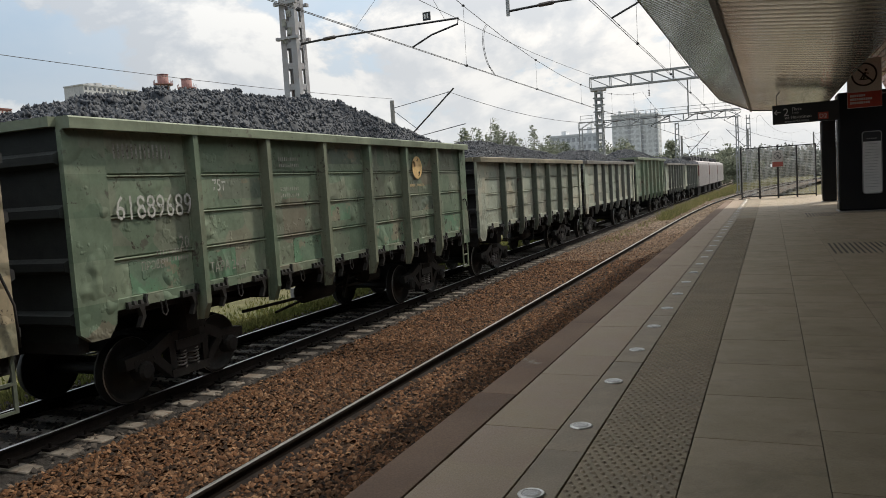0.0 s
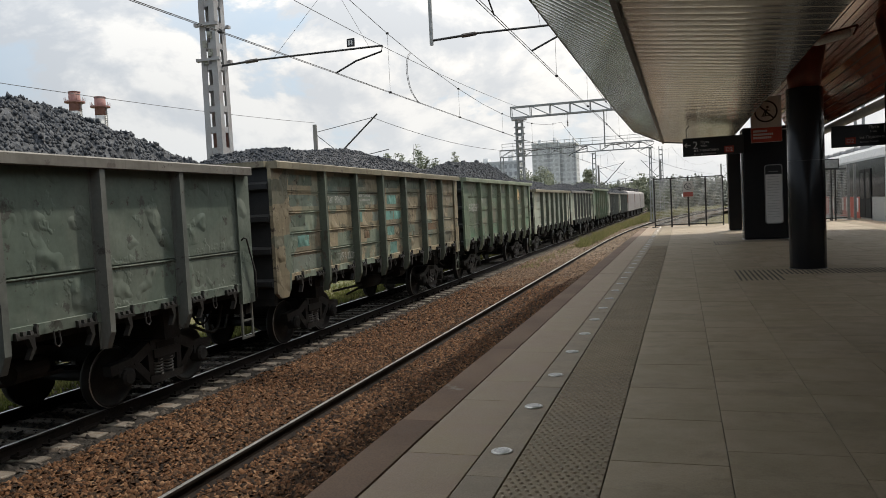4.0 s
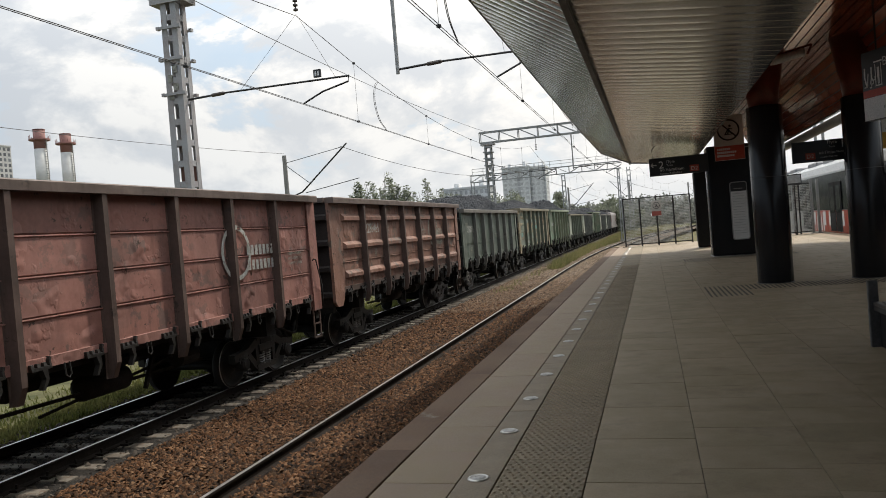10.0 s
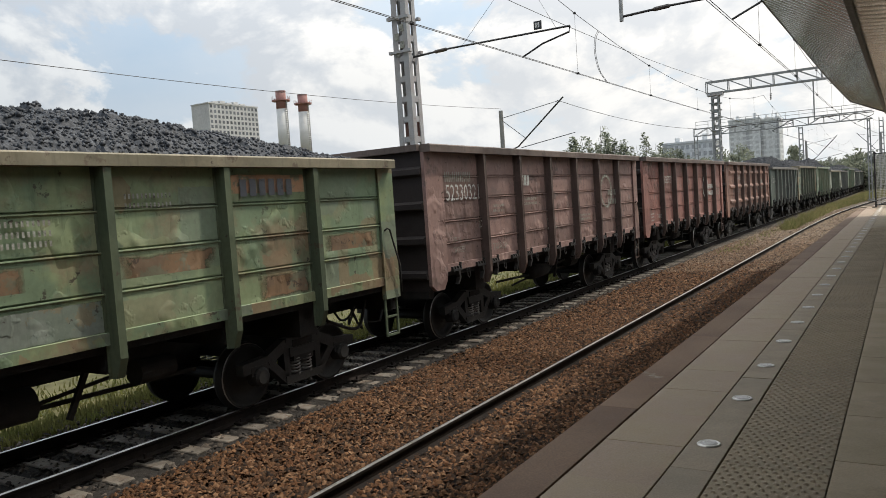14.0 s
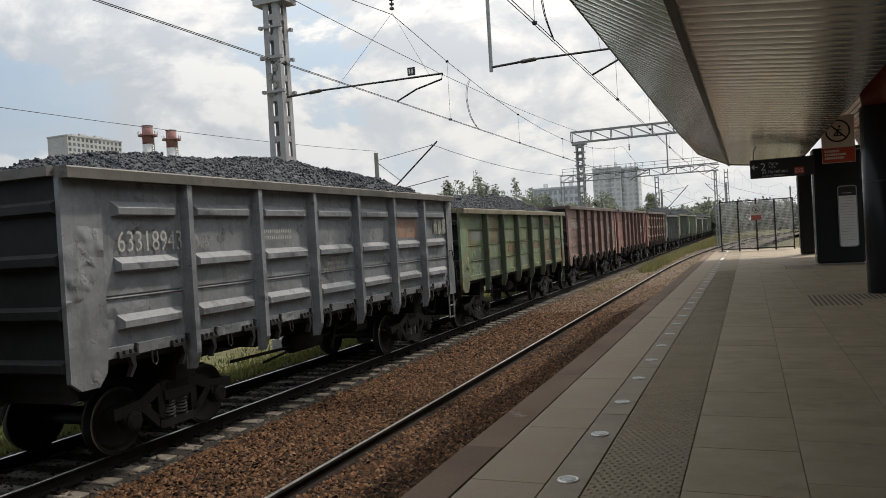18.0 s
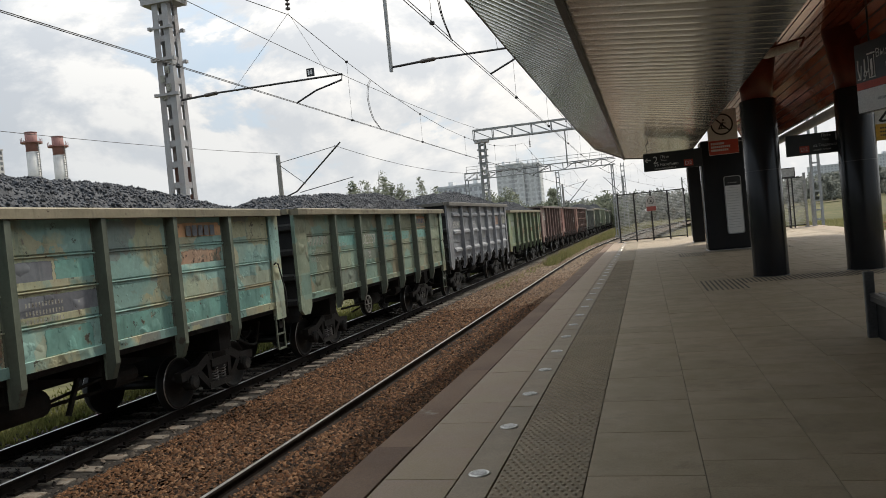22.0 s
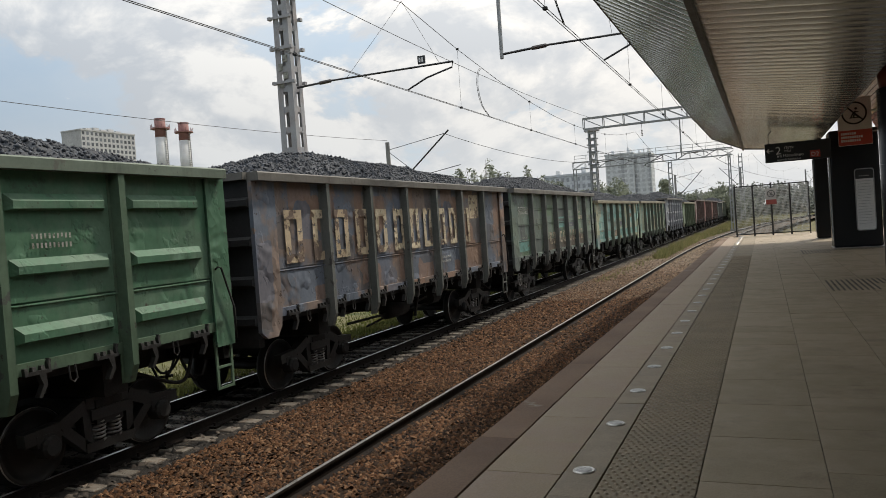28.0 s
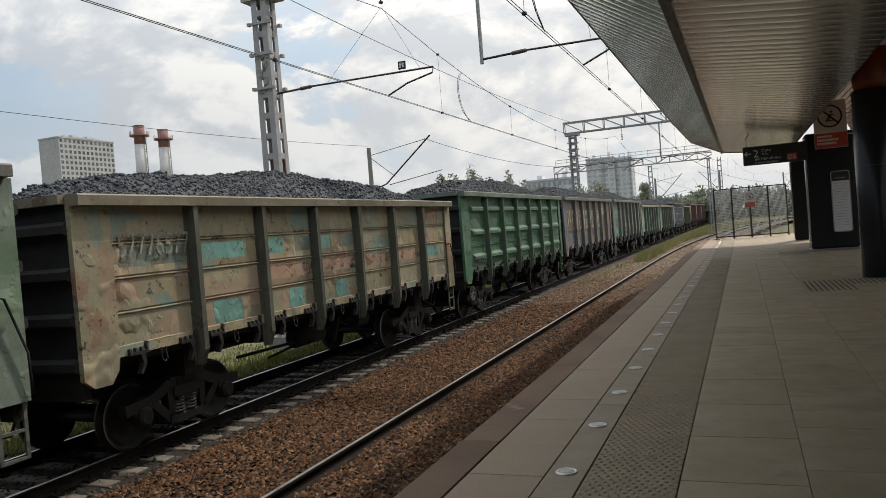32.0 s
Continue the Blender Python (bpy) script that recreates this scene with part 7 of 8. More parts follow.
def build_train():
    green = paint("weathered green wagon paint", (0.098, 0.145, 0.092), (0.135, 0.165, 0.112), (0.06, 0.065, 0.045), gain=1.2, chips=0.61, sheet=0.5425, blocks=((0.0, 0.18, (0.14, 0.155, 0.11)), (0.18, 0.36, (0.065, 0.115, 0.07)), (0.36, 0.44, (0.15, 0.125, 0.09))))
    green_f = paint("worn green frame paint", (0.085, 0.115, 0.075), (0.115, 0.125, 0.085), (0.05, 0.042, 0.03), dust=0.06, gain=1.4)
    cream = paint("patchy cream and teal wagon paint", (0.245, 0.200, 0.125), (0.195, 0.160, 0.100), (0.085, 0.080, 0.055), scale=1.1, amount=0.5, third_scale=1.8, third_cut=0.575, gain=1.35, chips=0.60, sheet=0.434, blocks=((0.0, 0.22, (0.075, 0.085, 0.062)), (0.22, 0.36, (0.10, 0.165, 0.135)), (0.36, 0.50, (0.15, 0.125, 0.085)), (0.50, 0.60, (0.11, 0.125, 0.085))))
    cream_f = paint("worn olive frame paint", (0.072, 0.085, 0.064), (0.056, 0.066, 0.05), (0.046, 0.04, 0.03), dust=0.05, gain=1.35)
    dark = paint("dull dark green wagon paint", (0.062, 0.084, 0.068), (0.082, 0.100, 0.082), (0.035, 0.037, 0.032), dust=0.07, gain=1.25)
    orange = paint("faded orange wagon paint", (0.215, 0.096, 0.064), (0.165, 0.074, 0.052), (0.095, 0.064, 0.05), third_cut=0.56, dust=0.20, gain=1.2, chips=0.625)
    red = paint("weathered red wagon paint", (0.200, 0.076, 0.060), (0.152, 0.060, 0.049), (0.095, 0.046, 0.040), third_cut=0.56, dust=0.17, gain=1.45, chips=0.62, sheet=0.5475)
    brown = paint("dusty maroon wagon paint", (0.178, 0.098, 0.084), (0.138, 0.076, 0.066), (0.105, 0.060, 0.053), third_cut=0.56, dust=0.18, gain=1.5, chips=0.62, sheet=0.438)
    lime = paint("bright rusty green wagon paint", (0.125, 0.16, 0.075), (0.085, 0.13, 0.072), (0.13, 0.092, 0.05), scale=0.8, third_scale=0.95, third_cut=0.50, edge=0.14, gain=1.5, chips=0.62, sheet=0.4675, blocks=((0.0, 0.16, (0.15, 0.095, 0.05)), (0.16, 0.30, (0.09, 0.115, 0.085)), (0.30, 0.46, (0.15, 0.165, 0.085))))
    grey = paint("slate grey wagon paint", (0.105, 0.112, 0.124), (0.135, 0.142, 0.155), (0.07, 0.073, 0.08), gain=1.45, chips=0.66)
    teal = paint("faded teal green wagon paint", (0.130, 0.140, 0.090), (0.105, 0.138, 0.098), (0.12, 0.085, 0.055), scale=0.75, amount=0.5, third_scale=1.3, third_cut=0.60, edge=0.08, gain=1.65, chips=0.63, sheet=0.4675, blocks=((0.0, 0.18, (0.080, 0.165, 0.140)), (0.18, 0.34, (0.095, 0.115, 0.075)), (0.34, 0.46, (0.15, 0.12, 0.07))))
    pale = paint("faded sage wagon paint", (0.165, 0.165, 0.10), (0.085, 0.165, 0.15), (0.085, 0.062, 0.042), scale=0.75, amount=0.6, third_scale=2.2, third_cut=0.61, gain=2.0, chips=0.605, sheet=0.4625, blocks=((0.0, 0.22, (0.085, 0.165, 0.15)), (0.22, 0.34, (0.075, 0.085, 0.085)), (0.34, 0.46, (0.19, 0.165, 0.10))))
    storm = paint("dark storm green wagon paint", (0.070, 0.085, 0.078), (0.085, 0.11, 0.085), (0.045, 0.05, 0.048), dust=0.06, gain=1.7, sheet=0.5475, blocks=((0.0, 0.22, (0.07, 0.115, 0.065)), (0.22, 0.38, (0.055, 0.062, 0.062)), (0.38, 0.50, (0.085, 0.115, 0.10))))
    graff = paint("faded sprayed dark wagon paint", (0.115, 0.085, 0.07), (0.07, 0.085, 0.11), (0.16, 0.105, 0.075), scale=0.7, amount=0.62, third_scale=1.6, third_cut=0.58, edge=0.08, dust=0.08, gain=1.5, chips=0.62, blocks=((0.0, 0.2, (0.06, 0.07, 0.095)), (0.2, 0.4, (0.145, 0.085, 0.055)), (0.4, 0.5, (0.045, 0.045, 0.05))))
    vivid = paint("clean leaf green wagon paint", (0.036, 0.112, 0.060), (0.062, 0.125, 0.078), (0.026, 0.070, 0.040), third_cut=0.60, scale=0.9, dust=0.10, gain=1.18)
    straw = paint("straw coloured wagon paint", (0.215, 0.178, 0.102), (0.175, 0.158, 0.10), (0.17, 0.10, 0.06), scale=0.8, amount=0.6, third_scale=1.5, third_cut=0.57, edge=0.05, gain=1.48, chips=0.59, sheet=0.4675, blocks=((0.0, 0.16, (0.10, 0.17, 0.15)), (0.16, 0.34, (0.22, 0.145, 0.095)), (0.34, 0.50, (0.175, 0.16, 0.105)), (0.50, 0.58, (0.10, 0.09, 0.065))))
    beige = paint("dusty beige grey wagon paint", (0.165, 0.165, 0.125), (0.125, 0.14, 0.11), (0.075, 0.075, 0.058), gain=2.1, sheet=0.4625, blocks=((0.0, 0.2, (0.105, 0.125, 0.10)), (0.2, 0.36, (0.19, 0.175, 0.13)), (0.36, 0.44, (0.09, 0.085, 0.07))))
    # end walls near black: soot plus the shade between wagons, put into the colour
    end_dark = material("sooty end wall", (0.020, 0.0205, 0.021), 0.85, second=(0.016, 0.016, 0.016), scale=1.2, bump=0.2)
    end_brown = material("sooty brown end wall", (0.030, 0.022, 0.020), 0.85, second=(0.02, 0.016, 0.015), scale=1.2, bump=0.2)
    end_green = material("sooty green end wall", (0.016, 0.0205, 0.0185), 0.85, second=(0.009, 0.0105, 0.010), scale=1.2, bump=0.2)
    # f_red and f_straw are darkened for shade on the stakes besides grime
    f_dark = paint("grimy dark frame paint", (0.062, 0.068, 0.062), (0.08, 0.082, 0.074), (0.035, 0.033, 0.03), dust=0.05, gain=1.5)
    f_red = paint("grimy maroon frame paint", (0.100, 0.064, 0.054), (0.072, 0.047, 0.040), (0.045, 0.031, 0.028), dust=0.06, gain=0.95)
    f_lime = paint("rusty green frame paint", (0.075, 0.095, 0.055), (0.06, 0.08, 0.048), (0.06, 0.045, 0.03), dust=0.05, gain=1.05)
    f_vivid = paint("leaf green frame paint", (0.042, 0.075, 0.045), (0.05, 0.085, 0.052), (0.035, 0.04, 0.035), dust=0.06, gain=1.4)
    f_straw = paint("worn straw frame paint", (0.078, 0.078, 0.058), (0.06, 0.062, 0.048), (0.05, 0.042, 0.033), dust=0.05, gain=1.2)
    t_teal = paint("teal repaint patch", (0.075, 0.195, 0.17), (0.062, 0.155, 0.135), (0.12, 0.115, 0.075), scale=1.6, third_scale=2.5, third_cut=0.60, gain=1.6, chips=0.61)
    t_orange = paint("peach repaint patch", (0.37, 0.20, 0.10), (0.30, 0.16, 0.085), (0.12, 0.12, 0.07), third_cut=0.56)
    t_cream = paint("cream sprayed letters", (0.50, 0.42, 0.29), (0.40, 0.31, 0.20), (0.12, 0.08, 0.06), third_cut=0.54, gain=1.05)
    t_rose = paint("rose sprayed letters", (0.40, 0.35, 0.26), (0.33, 0.28, 0.20), (0.12, 0.10, 0.06), third_cut=0.52, gain=1.2)
    t_gold = paint("gold emblem paint", (0.42, 0.28, 0.12), (0.33, 0.22, 0.10), (0.13, 0.12, 0.07), third_cut=0.60)
    t_green = paint("dark green repaint patch", (0.06, 0.085, 0.062), (0.085, 0.105, 0.075), (0.13, 0.115, 0.075), scale=1.8, third_scale=2.2, third_cut=0.56, gain=1.4, chips=0.61)
    t_pink = paint("faded pink sprayed field", (0.27, 0.165, 0.11), (0.225, 0.145, 0.10), (0.10, 0.085, 0.06), scale=1.8, third_scale=2.6, third_cut=0.575, gain=1.5, chips=0.58)
    t_slate = paint("blue grey repaint patch", (0.105, 0.125, 0.105), (0.085, 0.11, 0.085), (0.115, 0.10, 0.06), scale=1.4, third_scale=2.2, third_cut=0.57, gain=1.5, chips=0.63)
    t_dark = paint("dark repaint patch", (0.075, 0.085, 0.10), (0.055, 0.06, 0.075), (0.12, 0.12, 0.11))

    t_rust = paint("rust brown worn field", (0.135, 0.075, 0.034), (0.10, 0.060, 0.032), (0.09, 0.085, 0.05), scale=1.5, third_scale=2.2, third_cut=0.56, gain=1.3, chips=0.60)
    t_umber = paint("umber ground of sprayed letters", (0.085, 0.062, 0.046), (0.065, 0.055, 0.045), (0.05, 0.055, 0.045), scale=1.5, gain=1.3)
    t_leaf = paint("leaf green repaint patch", (0.062, 0.145, 0.082), (0.075, 0.125, 0.08), (0.14, 0.135, 0.09), scale=1.8, third_scale=1.9, third_cut=0.54, gain=1.4, chips=0.595)
    for m in (t_teal, t_orange, t_green, t_pink, t_slate, t_dark, t_leaf, t_rust, t_umber):
        if m in (t_rust, t_pink):
            fray(m, 2.6, 2.2, 0.0, 0.42)
        else:
            fray(m, 4.5, 2.6, 0.0, 0.07)
    for m in (t_cream, t_rose, t_gold):
        fray(m, 0.0, 5.0, -0.16, -0.08)
    for m in (STENCIL, STENCIL_FADED):
        fray(m, 0.0, 11.0, -0.20, -0.10)
    rail_tan = paint("dusty tan rim paint", (0.225, 0.195, 0.13), (0.18, 0.16, 0.105), (0.12, 0.09, 0.06), gain=0.92)
    rail_green = paint("dusty green rim paint", (0.145, 0.175, 0.115), (0.115, 0.14, 0.09), (0.09, 0.085, 0.06), gain=1.15)
    rail_grey = paint("dusty grey rim paint", (0.16, 0.15, 0.13), (0.13, 0.12, 0.105), (0.09, 0.075, 0.065), gain=0.85)
    rail_red = paint("dusty maroon rim paint", (0.16, 0.115, 0.098), (0.125, 0.09, 0.078), (0.08, 0.06, 0.053), gain=0.80)
    rail_leaf = paint("dusty leaf green rim paint", (0.105, 0.14, 0.105), (0.085, 0.115, 0.085), (0.07, 0.075, 0.06), gain=1.1)
    rims = {green_f: rail_green, f_red: rail_red, grey: rail_grey, f_dark: rail_grey, f_vivid: rail_leaf}
    H, M = 3.92, 3.60
    rz = lambda y, z, s=0.2: ("bars", 14, s * 0.16, s, s * 0.22, y, z, STENCIL_FADED)
    spec = []  # index, label, top, style, materials, load, markings
    spec.append((5, "grey brown coal wagon near the locomotive", M, "flat", (beige, f_dark, end_dark), True, []))
    spec.append((4, "greenish grey coal wagon", M, "flat", (beige, f_dark, end_dark), True, []))
    spec.append((3, "tall green coal wagon", H, "flat", (green, green_f, end_dark), True, []))
    spec.append((2, "dusty beige coal wagon heaped with coal", M, "flat", (beige, f_dark, end_dark), True, []))
    spec.append((1, "dusty sage and beige coal wagon heaped with coal", M, "flat", (beige, cream_f, end_dark), True, []))
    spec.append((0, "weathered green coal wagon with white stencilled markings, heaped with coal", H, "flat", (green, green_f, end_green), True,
         [rz(-5.8, 3.42), digits(-5.85, 2.62, 0.34, "61889689"), *fields(3.92, [(0, 3, t_leaf, 0.1, 0.8), (1, 3, t_leaf, 0, 0.5), (1, 1, t_green, 0.3, 1), (2, 3, t_leaf, 0.4, 1), (3, 2, t_leaf, 0, 0.6), (3, 0, t_green, 0, 1), (4, 3, t_leaf, 0, 1), (5, 2, t_green, 0.2, 1), (6, 3, t_leaf, 0.3, 1)]), ("text", "20", 0.26, -4.75, 2.15, STENCIL_FADED), *small_rows(-5.2, 2.1, 2, 9), ("text", "ПРОБЕГ", 0.16, -5.5, 1.92, STENCIL_FADED), ("text", "75т", 0.26, -3.95, 2.95, STENCIL), ("text", "ТАРА 24,2т", 0.22, -4.15, 1.72, STENCIL_FADED), *small_rows(-2.2, 3.42, 2, 9, STENCIL_FADED), *small_rows(-2.2, 2.9, 2, 8), ("disc", 0.27, 3.4, 3.3, t_gold), *small_rows(2.8, 2.85, 1, 14, t_gold)]))
    spec.append((-1, "patchy cream and teal coal wagon with sprayed letters, heaped high", H, "five", (cream, cream_f, end_dark), True,
         [("bars", 3, 0.34, 0.55, 0.12, 2.85, 2.75, t_rust), ("bars", 8, 0.10, 0.16, 0.04, 4.65, 3.25, t_cream), ("text", "СОБСТВЕННИК", 0.13, 2.8, 2.0, STENCIL_FADED), *small_rows(4.7, 2.1, 2, 12), ("text", "70т  90м³", 0.26, -4.1, 3.05, STENCIL), ("text", "ТАРА 23,2т", 0.24, -3.7, 1.70, STENCIL), *small_rows(-2.4, 3.2, 2, 12, STENCIL),
          *fields(H, [(0, 0, t_green, 0, 0.8), (1, 0, t_green, 0.1, 1), (2, 0, t_green, 0, 0.5), (3, 0, t_green, 0, 1), (4, 0, t_green, 0.2, 1), (5, 0, t_green, 0, 0.6),
                      (0, 1, t_slate, 0, 1), (1, 1, t_slate, 0, 1), (2, 1, t_slate, 0, 1), (3, 1, t_teal, 0.3, 0.75), (0, 2, t_green, 0, 0.5), (2, 2, t_teal, 0, 0.3), (2, 2, t_slate, 0.72, 1), (3, 2, t_teal, 0.1, 0.6), (3, 2, t_teal, 0.62, 0.98),
                      (0, 3, t_teal, 0.2, 0.6), (1, 3, t_green, 0.75, 1), (3, 3, t_teal, 0.25, 0.6), (4, 3, t_green, 0.1, 0.45), (2, 3, t_rust, 0.3, 0.6), (0, 4, t_slate, 0, 1), (1, 4, t_green, 0.2, 1), (2, 4, t_green, 0.3, 1), (3, 4, t_teal, 0.35, 0.7), (4, 4, t_green, 0, 0.35), (5, 3, t_rust, 0.2, 0.9)], 5)]))
    spec.append((-2, "dull dark green coal wagon with white markings, heaped with coal", 3.75, "plain", (dark, f_dark, end_dark), True,
         [rz(-6.3, 2.98, 0.16), digits(-5.75, 2.72, 0.30, "52880176"), ("text", "20", 0.22, -4.75, 2.35, STENCIL_FADED), *small_rows(-5.2, 2.0, 3, 6), *small_rows(0.2, 2.5, 2, 10)]))
    spec.append((-3, "faded orange ribbed wagon with a white ring emblem", 3.94, "ribbed", (orange, f_red, end_brown), False,
         [("ring", 0.62, 2.75, 2.95, STENCIL_FADED), ("bars", 8, 0.11, 0.24, 0.05, 2.7, 2.75, STENCIL_FADED), ("bars", 8, 0.11, 0.24, 0.05, 2.7, 2.4, STENCIL_FADED), digits(-4.25, 2.98, 0.30, "52286465"), ("text", "20", 0.26, -3.5, 2.35, STENCIL_FADED), ("text", "ТАРА 24т", 0.2, -5.4, 1.72, STENCIL_FADED), *small_rows(-2.4, 3.1, 2, 5), *small_rows(1.0, 2.95, 3, 12)]))
    spec.append((-4, "weathered red wagon with a white ring emblem", 3.94, "flat", (red, f_red, end_brown), False,
         [("ring", 0.54, 2.85, 2.75, STENCIL), ("bars", 8, 0.11, 0.20, 0.05, 3.25, 2.68, STENCIL), ("bars", 8, 0.11, 0.20, 0.05, 3.25, 2.38, STENCIL), digits(-4.1, 3.0, 0.30, "55063937"), ("text", "20", 0.22, -3.2, 2.4, STENCIL_FADED), *small_rows(5.0, 2.6, 3, 10), *small_rows(-5.8, 1.9, 3, 6, STENCIL), ("text", "ТАРА 24т", 0.2, -5.0, 1.75, STENCIL)]))
    spec.append((-5, "dusty maroon wagon with white stencilled number", 3.94, "five", (brown, f_red, end_brown), False,
         [rz(-5.85, 3.22, 0.2), digits(-5.85, 2.85, 0.34, "52330321"), ("text", "20", 0.22, -4.6, 2.25, STENCIL_FADED), ("text", "ПР-23", 0.16, -5.7, 2.0, STENCIL_FADED), ("text", "ПРОБЕГ", 0.16, -5.7, 1.8, STENCIL_FADED), ("text", "ТАРА 23т", 0.2, -4.0, 1.72, STENCIL_FADED), *small_rows(-3.9, 2.65, 2, 8), ("bars", 3, 0.12, 0.24, 0.04, -2.4, 3.1, STENCIL), *small_rows(-2.3, 2.75, 2, 11), *small_rows(-1.0, 2.2, 3, 8), ("ring", 0.5, 3.45, 2.85, STENCIL_FADED), ("bars", 7, 0.10, 0.17, 0.05, 3.6, 2.72, STENCIL_FADED), ("bars", 7, 0.10, 0.17, 0.05, 3.6, 2.45, STENCIL_FADED), *small_rows(1.2, 2.2, 2, 12)]))
    spec.append((-6, "bright rusty green coal wagon with patches, heaped with coal", 3.62, "flat", (lime, f_lime, end_dark), True,
         [digits(-2.5, 2.62, 0.30, "56875636", STENCIL_FADED), ("text", "71т    82м³", 0.24, -4.2, 2.62, STENCIL_FADED), ("text", "20", 0.24, -1.2, 2.22, STENCIL_FADED), *small_rows(-0.3, 2.85, 3, 8), *small_rows(1.15, 3.1, 2, 10), ("bars", 22, 0.018, 0.34, 0.014, -4.25, 1.68, t_dark), ("bars", 6, 0.12, 0.24, 0.06, 2.95, 3.08, t_dark),
          *fields(3.62, [(0, 1, t_slate, 0.2, 1), (1, 3, t_green, 0, 1), (3, 3, t_slate, 0, 1), (4, 2, t_rust, 0, 1), (2, 2, t_rust, 0.4, 0.8), (3, 2, t_rust, 0, 0.45), (5, 0, t_orange, 0, 1), (5, 3, t_rust, 0.3, 1), (6, 2, t_rust, 0.1, 1)])]))
    spec.append((-7, "slate grey ribbed coal wagon, heaped with coal", 3.94, "ribbed", (grey, grey, end_dark), True,
         [digits(-5.7, 2.85, 0.30, "63318943"), ("text", "66,5т", 0.24, -4.2, 2.85, STENCIL_FADED), ("text", "120", 0.2, -3.5, 2.35, STENCIL_FADED), ("text", "ТАРА 24т", 0.22, -4.2, 1.75, STENCIL_FADED), *small_rows(-2.4, 3.05, 2, 12, STENCIL), *small_rows(-0.5, 2.6, 4, 12), ("bars", 3, 0.24, 0.40, 0.06, 5.2, 2.9, STENCIL_FADED), ("patch", 2.85, 4.15, 2.85, 3.3, paint("rusty primer patch", (0.20, 0.11, 0.075), (0.14, 0.1, 0.08), (0.1, 0.09, 0.09)))]))
    spec.append((-8, "faded teal green coal wagon with a peach patch, heaped with coal", 3.62, "flat", (teal, cream_f, end_dark), True,
         [("patch", 2.75, 4.25, 2.95, 3.38, t_orange), ("bars", 5, 0.15, 0.17, 0.04, 3.1, 3.13, t_dark), digits(-2.5, 2.62, 0.30, "52023959"), ("text", "20", 0.24, -1.9, 2.24, STENCIL), ("text", "ПОСТРОЕН 33", 0.17, -5.75, 2.50, STENCIL_FADED), ("text", "30 03 2011", 0.17, -5.8, 2.32, STENCIL_FADED), *small_rows(-0.6, 2.75, 3, 14), ("text", "70т  82м³", 0.2, -4.1, 2.6, STENCIL_FADED), *fields(3.62, [(1, 1, t_teal, 0, 0.95), (2, 2, t_slate, 0, 1), (3, 1, t_teal, 0, 1), (3, 0, t_teal, 0.5, 0.9), (4, 1, t_teal, 0.1, 0.8), (1, 3, t_slate, 0, 1), (5, 1, t_teal, 0.1, 1)]), rz(-5.85, 2.72, 0.22)]))
    spec.append((-9, "sage and teal patched coal wagon with a peach patch, heaped", 3.60, "flat", (pale, cream_f, end_dark), True,
         [*fields(3.60, [(0, 3, t_teal, 0, 1), (0, 2, t_teal, 0, 0.35), (1, 1, t_teal, 0, 1), (1, 2, t_slate, 0, 0.3), (1, 3, t_teal, 0, 1), (2, 1, t_teal, 0, 1), (2, 2, t_slate, 0, 1), (2, 3, t_green, 0, 0.55), (2, 3, t_pink, 0.57, 1), (3, 1, t_dark, 0, 0.48), (3, 1, t_teal, 0.5, 1), (3, 2, t_dark, 0, 1), (3, 3, t_teal, 0.3, 0.9), (4, 3, t_teal, 0, 1), (5, 0, t_orange, 0, 1), (5, 1, t_pink, 0, 1), (5, 3, t_teal, 0, 1), (6, 3, t_teal, 0, 1)]), ("bars", 5, 0.15, 0.19, 0.04, 3.1, 3.12, t_dark), rz(-5.7, 3.05, 0.24), ("text", "57625265", 0.36, -4.25, 2.6, t_dark), ("text", "20", 0.22, -1.4, 2.3, STENCIL_FADED), ("text", "ТАРА 24т", 0.18, -5.8, 1.75, STENCIL), *small_rows(-0.6, 2.3, 3, 10, STENCIL_FADED)]))
    spec.append((-10, "dark storm green coal wagon with large pale letters, heaped with coal", 3.94, "flat", (storm, f_dark, end_dark), True,
         [digits(-5.8, 3.05, 0.28, "54775863"), ("bars", 12, 0.32, 0.46, 0.22, -2.4, 1.85, t_rose), *fields(3.94, [(2, 3, t_umber, 0, 1), (3, 3, t_umber, 0, 1), (4, 3, t_umber, 0, 1), (5, 3, t_umber, 0, 1)]), ("patch", -4.2, -2.8, 2.45, 2.85, t_green), ("patch", -2.4, -1.0, 3.3, 3.7, t_green), ("patch", -5.9, -4.6, 1.75, 2.15, t_teal), ("patch", -0.7, 0.7, 2.45, 2.9, t_teal), ("patch", 1.0, 2.5, 2.45, 2.9, t_dark), ("patch", 4.6, 5.9, 2.4, 2.9, t_green), ("ring", 0.28, 3.45, 3.3, t_rose), ("bars", 9, 0.09, 0.15, 0.035, 2.85, 2.75, t_rose), *small_rows(-5.5, 2.2, 2, 8), *small_rows(1.2, 2.5, 2, 12)]))
